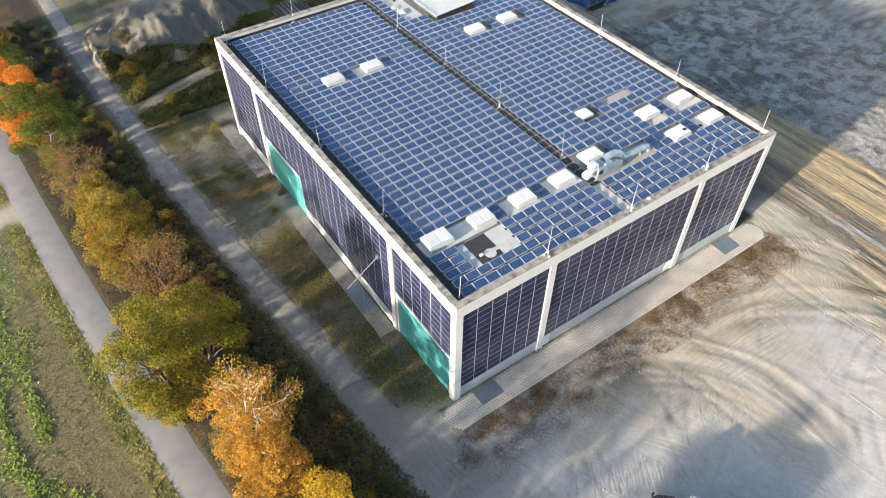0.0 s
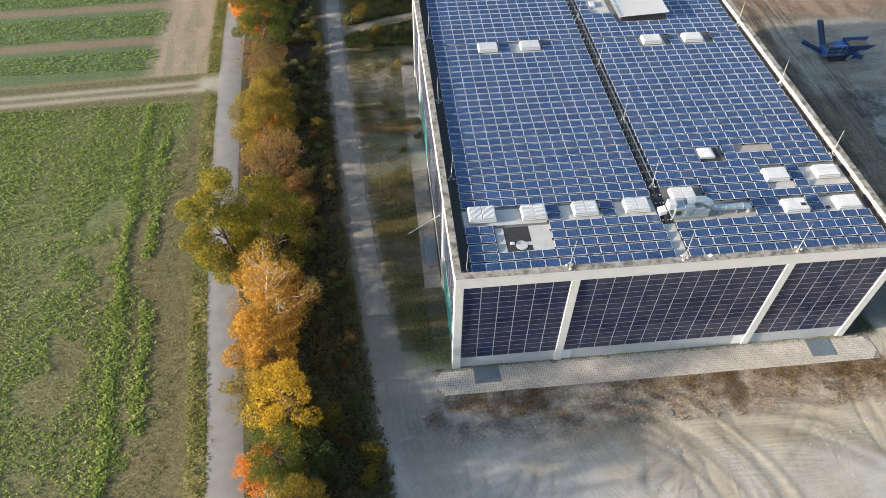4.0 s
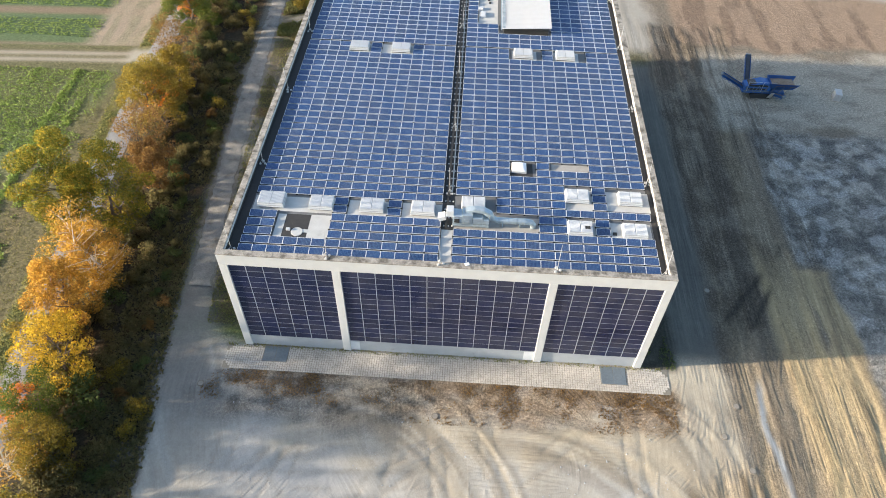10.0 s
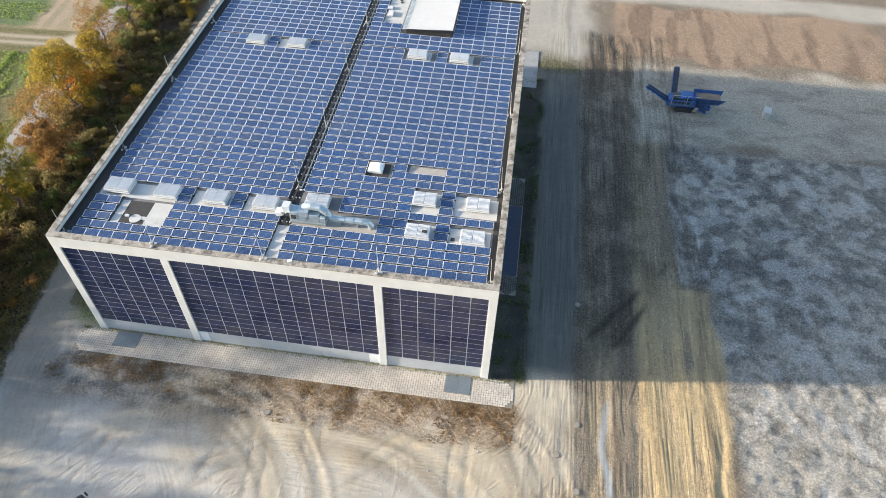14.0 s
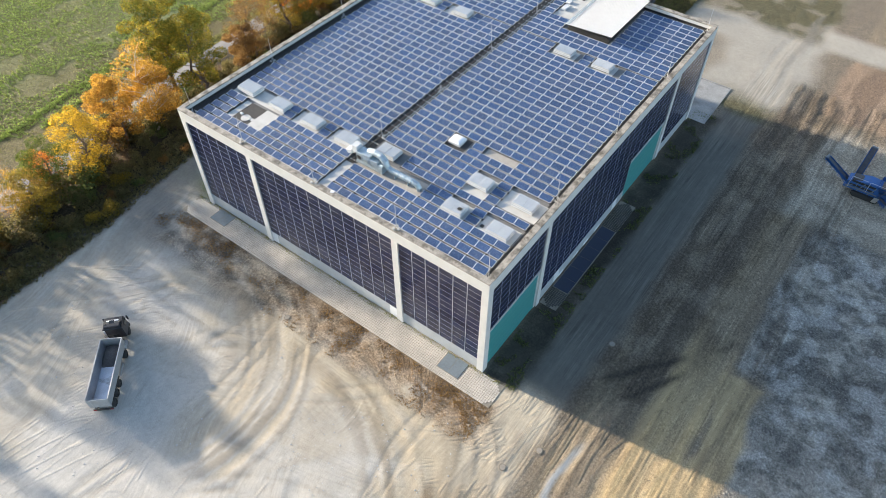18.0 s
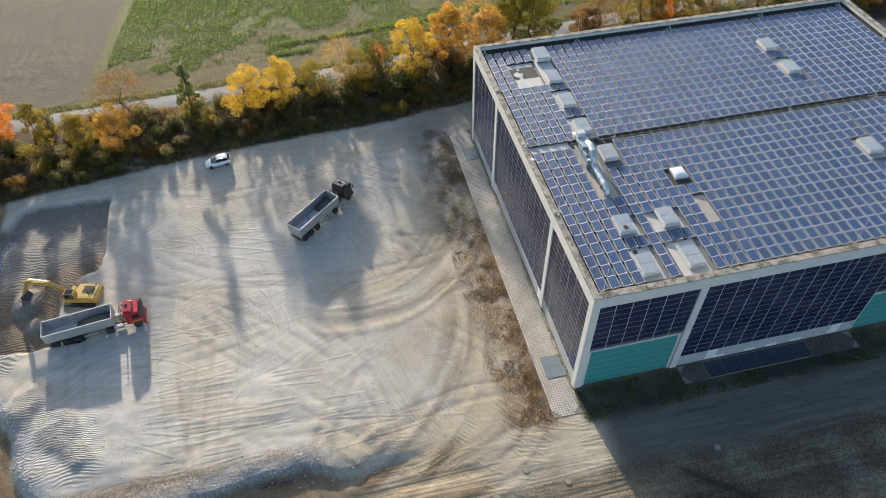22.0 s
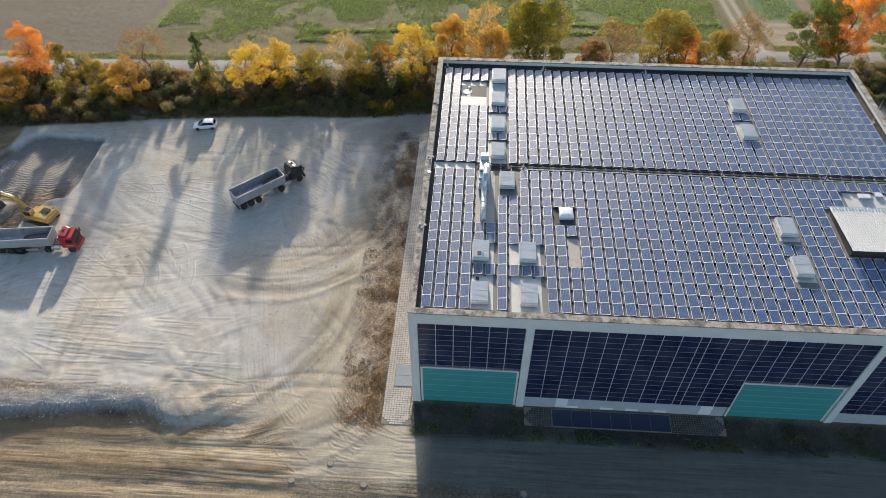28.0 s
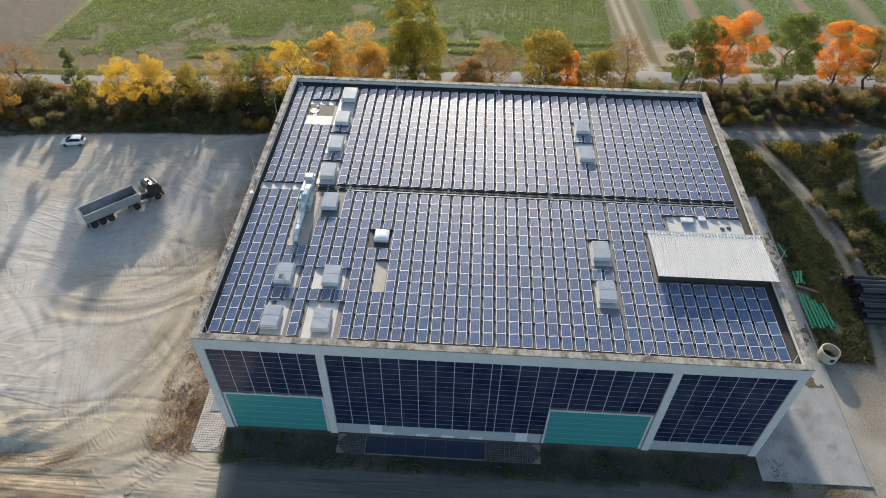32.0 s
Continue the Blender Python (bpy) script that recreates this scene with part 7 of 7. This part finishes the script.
# ---- field crops: leafy tufts in patches and rows ----
def tufts(name, label, mat, pts, size, blades, seed):
    rng = np.random.default_rng(seed)
    n = len(pts)
    c = np.repeat(pts, blades, axis=0)
    a = rng.random(len(c)) * 6.283
    s = size * (0.5 + rng.random(len(c)))
    d = np.stack([np.cos(a), np.sin(a), 0.35 + 0.7 * rng.random(len(c))], -1) * s[:, None]
    side = np.stack([-np.sin(a), np.cos(a), 0 * a], -1) * (s * 0.32)[:, None]
    v = np.stack([c, c + d * 0.55 + side, c + d, c + d * 0.55 - side], 1).reshape(-1, 3)
    k = len(c)
    me = bpy.data.meshes.new(name)
    me.vertices.add(len(v))
    me.vertices.foreach_set("co", v.astype(np.float32).ravel())
    me.loops.add(k * 4)
    me.loops.foreach_set("vertex_index", np.arange(k * 4, dtype=np.int32))
    me.polygons.add(k)
    me.polygons.foreach_set("loop_start", np.arange(0, k * 4, 4, dtype=np.int32))
    me.update(calc_edges=True)
    me.materials.append(mat)
    return tagged(new(name, me), label, "plants", kind="stuff")


def scatter(x0, x1, y0, y1, count, keep, seed):
    rng = np.random.default_rng(seed)
    x, y = rng.uniform(x0, x1, count), rng.uniform(y0, y1, count)
    ok = keep(x, y, rng)
    x, y = x[ok], y[ok]
    i = np.clip(np.searchsorted(GY, y), 1, len(GY) - 1)
    j = np.clip(np.searchsorted(GX, x), 1, len(GX) - 1)
    return np.stack([x, y, Z[i, j] - 0.02], -1)


in_field = lambda x, y: (x < road_x(y) - 4.6) & (y < 58) & (y > -64 - (x + 40) * 0.12)
def streak_at(x, y):
    """Rows of self-sown plants that run beside the bare strip of the field."""
    off, wob = road_x(y) - x, 1.6 * fbm(y, y * 0 + 4.0, 7, 171, 3)
    return np.maximum(np.exp(-((off - OFF_A - wob) / 0.8) ** 2), np.exp(-((off - OFF_B - wob) / 0.9) ** 2) * step(value_noise(y, y * 0 + 9.0, 9.0, 172), 0.3, 0.5)) * (y > -32)


OFF_A, OFF_B = 12.7, 9.2
def lush_at(x, y, r):
    near = 0.20 * step(y, 12, 45)
    patch = fbm(x, y, 6, 59) + 0.014 * (road_x(y) - x) - 0.06 + near > 0.66
    thick = fbm(x * 1.5, y * 0.3, 8, 53) + r.random(len(x)) * 0.35 + 0.4 * near > 0.54
    rows = np.mod(x * 0.06 + y + 0.55 * r.random(len(x)) + 1.5 * fbm(x, y, 9, 57), 1.0) < 0.66
    return in_field(x, y) & (x < road_x(y) - 5.5 - 4 * r.random(len(x))) & patch & thick & rows


lush = scatter(-95, -33, -75, 58, 190000, lush_at, 1)
tufts("field_crop", "lush green leafy crop growing in patches", LEAF["crop"], lush, 0.21, 3, 2)
sown = scatter(-58, -34, -34, 58, 42000, lambda x, y, r: in_field(x, y) & (streak_at(x, y) > 0.15 + 0.9 * r.random(len(x))), 25)
tufts("self_sown_rows", "bright green leafy plants in two long ragged rows", LEAF["crop"], sown, 0.27, 4, 26)
thin = scatter(-95, -33, -75, 58, 60000, lambda x, y, r: in_field(x, y) & (r.random(len(x)) > 0.35), 3)
tufts("stubble_weeds", "short dull green weeds on the field", LEAF["meadow"], thin, 0.14, 3, 4)
veg = scatter(-100, -48, 69, 125, 26000, lambda x, y, r: (np.mod(x * 0.05 + y, 0.8) < 0.42) & (np.mod(y - 76 - (x + 45) * 0.05, 13.5) > 5.2), 5)
tufts("vegetable_rows", "pale green leafy rows on the far field", LEAF["crop"], veg, 0.24, 4, 6)
edge = scatter(-42, -20, -90, 115, 60000, lambda x, y, r: (np.abs(x - road_x(y) + 3.1) < 1.1 + 0.3 * r.random(len(x))) & (np.abs(y - 63.6) > 3.0 + 0.35 * np.maximum(0, x + 37.5)), 7)
tufts("verge_grass", "dry yellow-green grass along the lane", LEAF["verge"], edge, 0.19, 3, 8)
heap_d = lambda x, y: np.hypot((x - 2) / 24, (y - 103) / 15)
wild = scatter(-12, 40, 72, 112, 60000, lambda x, y, r: (fbm(x, y, 4, 45) < 0.62) & (heap_d(x, y) > 0.9) & (y > 76) & (np.abs(x - track_x(y)) > 2.2) & (np.abs(y - 85.8 + 0.0065 * (x - 20) ** 2) > 2.0) & (x < 36), 9)
tufts("wild_weeds", "tall dark green and dry weeds behind the hall", LEAF["shrub"], wild, 0.34, 4, 10)
side = scatter(-14, 0, 3, 72, 40000, lambda x, y, r: (fbm(x, y, 3.5, 41, 6) + 0.5 * r.random(len(x)) > 0.68) & (np.abs(x - track_x(y)) > 2.0) & (x < -2.4), 11)
tufts("side_weeds", "low dull weeds beside the concrete track", LEAF["meadow"], side, 0.13, 3, 12)
under = scatter(-24, 2, -100, 70, 90000, lambda x, y, r: (x < belt_east(y) + 0.5 - 1.0 * r.random(len(x))) & (x > belt_east(y) - 6.5) & (fbm(x, y, 3, 163) + 0.3 * r.random(len(x)) > 0.55), 21)
tufts("undergrowth", "dull olive undergrowth at the foot of the trees", LEAF["shrub"], under, 0.30, 3, 22)
tall_grass = scatter(-13, 34, 73, 99, 60000, lambda x, y, r: (np.abs(x - track_x(y)) > 2.0) & (np.abs(y - 85.8 + 0.0065 * (x - 20) ** 2) > 1.9) & (heap_d(x, y) > 0.72) & (fbm(x, y, 5, 165) + 0.25 * r.random(len(x)) > 0.58) & ((x < 3) | (y > 78)), 23)
tufts("tall_grass", "tall dull green and dry grass round the heap of earth", LEAF["meadow"], tall_grass, 0.36, 3, 24)
foot = scatter(50.6, 55, 0, 66, 9000, lambda x, y, r: (fbm(x, y, 2.5, 25) > 0.5) & ((y < 13) | (y > 37.8) | (x > 53.1)), 13)
tufts("shade_weeds", "dark moss and weeds along the shaded wall", LEAF["dark"], foot, 0.14, 3, 14)
litter = scatter(-4, 54, -9.5, -3.6, 22000, lambda x, y, r: fbm(x, y, 2.4, 138, 6) + 0.25 * r.random(len(x)) - 0.035 * np.abs(y + 5.2) + 0.10 * (x > 24) > 0.74, 15)
tufts("dry_litter", "dry brown weeds and litter on worn ground", LEAF["brown"], litter, 0.10, 3, 16)
moss = scatter(-2.2, 53, -0.35, 0.18, 700, lambda x, y, r: r.random(len(x)) > 0.3, 17)
moss[:, 2] = 0.03
tufts("wall_weeds", "small green weeds at the foot of the wall", LEAF["meadow"], moss, 0.12, 4, 18)


# ---- loose stones and clods ----
def stones(name, label, mat, pts, size, seed):
    rng = np.random.default_rng(seed)
    n = len(pts)
    octa = np.array([(1, 0, 0), (0, 1, 0), (-1, 0, 0), (0, -1, 0), (0, 0, 0.8), (0, 0, -0.6)])
    s = size * (0.35 + 0.9 * rng.random(n) ** 2.2)
    v = octa[None] * (0.7 + 0.6 * rng.random((n, 6, 1)))
    a = rng.random(n) * 6.283
    c, q = np.cos(a)[:, None], np.sin(a)[:, None]
    v = np.stack([v[..., 0] * c - v[..., 1] * q, v[..., 0] * q + v[..., 1] * c, v[..., 2]], -1) * s[:, None, None] + pts[:, None, :]
    tri = np.array([(0, 1, 4), (1, 2, 4), (2, 3, 4), (3, 0, 4), (1, 0, 5), (2, 1, 5), (3, 2, 5), (0, 3, 5)])
    f = (tri[None] + 6 * np.arange(n)[:, None, None]).reshape(-1, 3)
    me = bpy.data.meshes.new(name)
    me.vertices.add(n * 6)
    me.vertices.foreach_set("co", v.reshape(-1, 3).astype(np.float32).ravel())
    me.loops.add(f.size)
    me.loops.foreach_set("vertex_index", f.astype(np.int32).ravel())
    me.polygons.add(len(f))
    me.polygons.foreach_set("loop_start", np.arange(0, f.size, 3, dtype=np.int32))
    me.update(calc_edges=True)
    me.materials.append(mat)
    return tagged(new(name, me), label, "stones", kind="stuff")


def sampled(grid, x, y):
    """A value of the ground's grid between its nodes."""
    j = np.clip(np.searchsorted(GX, x) - 1, 0, len(GX) - 2)
    i = np.clip(np.searchsorted(GY, y) - 1, 0, len(GY) - 2)
    fx, fy = np.clip((x - GX[j]) / (GX[j + 1] - GX[j]), 0, 1), np.clip((y - GY[i]) / (GY[i + 1] - GY[i]), 0, 1)
    if grid.ndim == 3:
        fx, fy = fx[:, None], fy[:, None]
    return (grid[i, j] * (1 - fx) + grid[i, j + 1] * fx) * (1 - fy) + (grid[i + 1, j] * (1 - fx) + grid[i + 1, j + 1] * fx) * fy


GRAVEL = material("crushed_stone", (0.42, 0.425, 0.43), 0.9, scale=3.0, fine=12, vary=0.35, bump=0.0)
CLOD = material("earth_clods", (0.20, 0.155, 0.105), 0.95, scale=2.0, fine=12, vary=0.4, bump=0.0)
SLAG = material("cinder_lumps", (0.24, 0.225, 0.20), 0.95, scale=3.0, fine=12, vary=0.5, bump=0.0)
at_rim = scatter(0, 62, -82, -8, 130000, lambda x, y, r: np.abs(sampled(inside, x, y) - 0.7 + r.normal(size=len(x)) * 0.35) * (sampled(tall, x, y) > 0.3) + (sampled(tall, x, y) <= 0.3) * 9 < 0.9, 41)
stones("crushed_stone_edge", "coarse grey crushed stone along the edge of the fill", GRAVEL, at_rim, 0.115, 42)
bits = scatter(0, 56, -66, -8, 2600, lambda x, y, r: fbm(x, y, 9, 77) > 0.5, 43)
stones("scattered_stones", "small stones lying on the gravel yard", GRAVEL, bits, 0.12, 44)
earth_bits = scatter(61.5, 80, -60, 78, 9000, lambda x, y, r: fbm(x, y / 9, 1.8, 78) > 0.52, 45)
stones("earth_clods", "loose clods of dark earth between the ruts", CLOD, earth_bits, 0.09, 46)
slag_bits = scatter(79.0, 112, -40, 51, 26000, lambda x, y, r: (fbm(x, y, 3.0, 79, 4) + 0.3 * r.random(len(x)) > 0.68) & (x + 3 * fbm(y, x, 5, 80) > 81.5) & (y + 4 * fbm(x, y, 6, 81) < 51), 47)
stones("cinder_lumps", "grey cinder lumps covering the rough field", SLAG, slag_bits, 0.12, 48)


# ---- tread marks pressed into the yard and the lanes ----
def treads(name, label, paths, seed):
    """Low ribbed bands along curves, as crawler tracks and lug tyres leave them: (x, y, heading, [(length, bend), ...], gauge, width, depth)."""
    rng = np.random.default_rng(seed)
    V, F, CB, CK, at = [], [], [], [], 0
    for x, y, head, legs, gauge, wide, deep in paths:
        turn = np.concatenate([np.full(max(1, int(length / 0.13)), bend * 0.13) for length, bend in legs])
        a = radians(head) + np.cumsum(turn)
        px, py = x + np.cumsum(np.cos(a)) * 0.13, y + np.cumsum(np.sin(a)) * 0.13
        n = len(a)
        if n < 8:
            continue
        worn = step(value_noise(px, py, 3.5, seed), 0.22, 0.5) * np.clip(np.minimum(np.arange(n), n - 1 - np.arange(n)) / 12, 0, 1)
        for side in ((-gauge / 2, gauge / 2) if gauge else (0.0,)):
            high = np.where(np.arange(n) % 2 == 0, 1.0, 0.15) * worn * deep
            row = []
            for f, lift in ((-1, -0.012), (-0.86, 1), (0.86, 1), (1, -0.012)):
                off = side + f * wide / 2
                vx, vy = px - np.sin(a) * off, py + np.cos(a) * off
                z = sampled(Z, vx, vy) + (lift if lift < 0 else high - 0.02 * (1 - worn) - 0.004)
                row.append(np.stack([vx, vy, z], -1))
            v = np.stack(row, 1).reshape(-1, 3)
            k = at + 4 * np.arange(n - 1)[:, None]
            F.append(np.concatenate([k + np.array([[q, q + 1, q + 5, q + 4]]) for q in range(3)]))
            V.append(v)
            # relief shading put into the colour: lighter ribs, darker grooves between
            shade = np.repeat(np.where(np.arange(n) % 2 == 0, 1.03, 0.86), 4)[:, None]
            CB.append(np.clip(sampled(base, v[:, 0], v[:, 1]) * shade, 0, 1))
            CK.append(np.stack([np.full(len(v), 0.4), sampled(green, v[:, 0], v[:, 1]), np.zeros(len(v))], -1))
            at += len(v)
    V, F, CB, CK = np.concatenate(V), np.concatenate(F), np.concatenate(CB), np.concatenate(CK)
    me = bpy.data.meshes.new(name)
    me.vertices.add(len(V))
    me.vertices.foreach_set("co", V.astype(np.float32).ravel())
    me.loops.add(F.size)
    me.loops.foreach_set("vertex_index", F.astype(np.int32).ravel())
    me.polygons.add(len(F))
    me.polygons.foreach_set("loop_start", np.arange(0, F.size, 4, dtype=np.int32))
    me.update(calc_edges=True)
    for key, rgb in (("base", CB), ("kind", CK)):
        att = me.color_attributes.new(key, "FLOAT_COLOR", "POINT")
        att.data.foreach_set("color", np.concatenate([rgb, np.zeros((len(V), 1))], -1).astype(np.float32).ravel())
    me.materials.append(GROUND)
    return tagged(new(name, me), label, "tread marks", kind="stuff")


rng = random.Random(33)
U = rng.uniform
crawl, wheels = [], []
# crawler tracks side by side along the edge of the fill
for k in range(30):
    crawl.append((39 + 0.53 * k + U(-0.3, 0.3), -58 + U(0, 12), 90 + U(-5, 5), [(U(14, 40), U(-0.004, 0.004))], 0, 0.5, 0.011))
for k in range(24):
    crawl.append((U(28, 46), U(-64, -48), 82 + U(-14, 14), [(U(6, 18), U(-0.02, 0.02))], rng.choice((0, 2.1)), 0.5, 0.011))
# lorry wheels: round the hall's corner, along its front and round into the yard
for k in range(30):
    wheels.append((57.5 + U(-2.5, 4.0), 10 + U(-4, 6), -90 + U(-4, 4), [(U(10, 16), 0.0), (U(18, 24), -0.072 + U(-0.012, 0.012)), (U(8, 26), U(-0.004, 0.006)), (U(16, 30), U(0.03, 0.065)), (U(4, 20), 0.0)], 1.95, 0.42, 0.010))
for k in range(20):
    wheels.append((U(36, 54), U(-13, -9), 180 + U(-6, 8), [(U(10, 24), U(-0.002, 0.008)), (U(14, 30), U(0.035, 0.07)), (U(4, 14), 0.0)], 1.95, 0.40, 0.010))
for k in range(18):
    wheels.append((U(4, 40), U(-58, -24), 90 + U(-22, 22), [(U(12, 30), U(-0.02, 0.02)), (U(6, 16), U(-0.05, 0.05))], rng.choice((0, 1.95, 1.95)), 0.42, 0.008))
for k in range(10):
    wheels.append((30 + U(-10, 10), -50 + U(-8, 8), U(60, 120), [(U(12, 30), rng.choice((-1, 1)) * U(0.06, 0.12))], 1.95, 0.42, 0.010))
treads("crawler_mark", "ribbed crawler tracks pressed into pale gravel", crawl, 3)
treads("tyre_mark", "long curved tyre tracks across the gravel yard", wheels, 4)
lanes = [(62.5 + 0.8 * k + U(-0.5, 0.5), -50 + U(0, 30), 90 + U(-2, 2), [(U(25, 80), U(-0.0015, 0.0015))], 0, 0.45, 0.018) for k in range(21)]
lanes += [(57.5 + U(-2, 3), -40 + U(-20, 50), 90 + U(-3, 3), [(U(15, 40), 0.0)], 1.95, 0.42, 0.012) for k in range(14)]
lanes += [(U(64, 74), U(-6, 30), U(20, 75), [(U(8, 18), U(-0.05, 0.05))], 2.1, 0.5, 0.02) for k in range(8)]
treads("earth_tread_mark", "ribbed tread marks pressed into brown earth", lanes, 5)
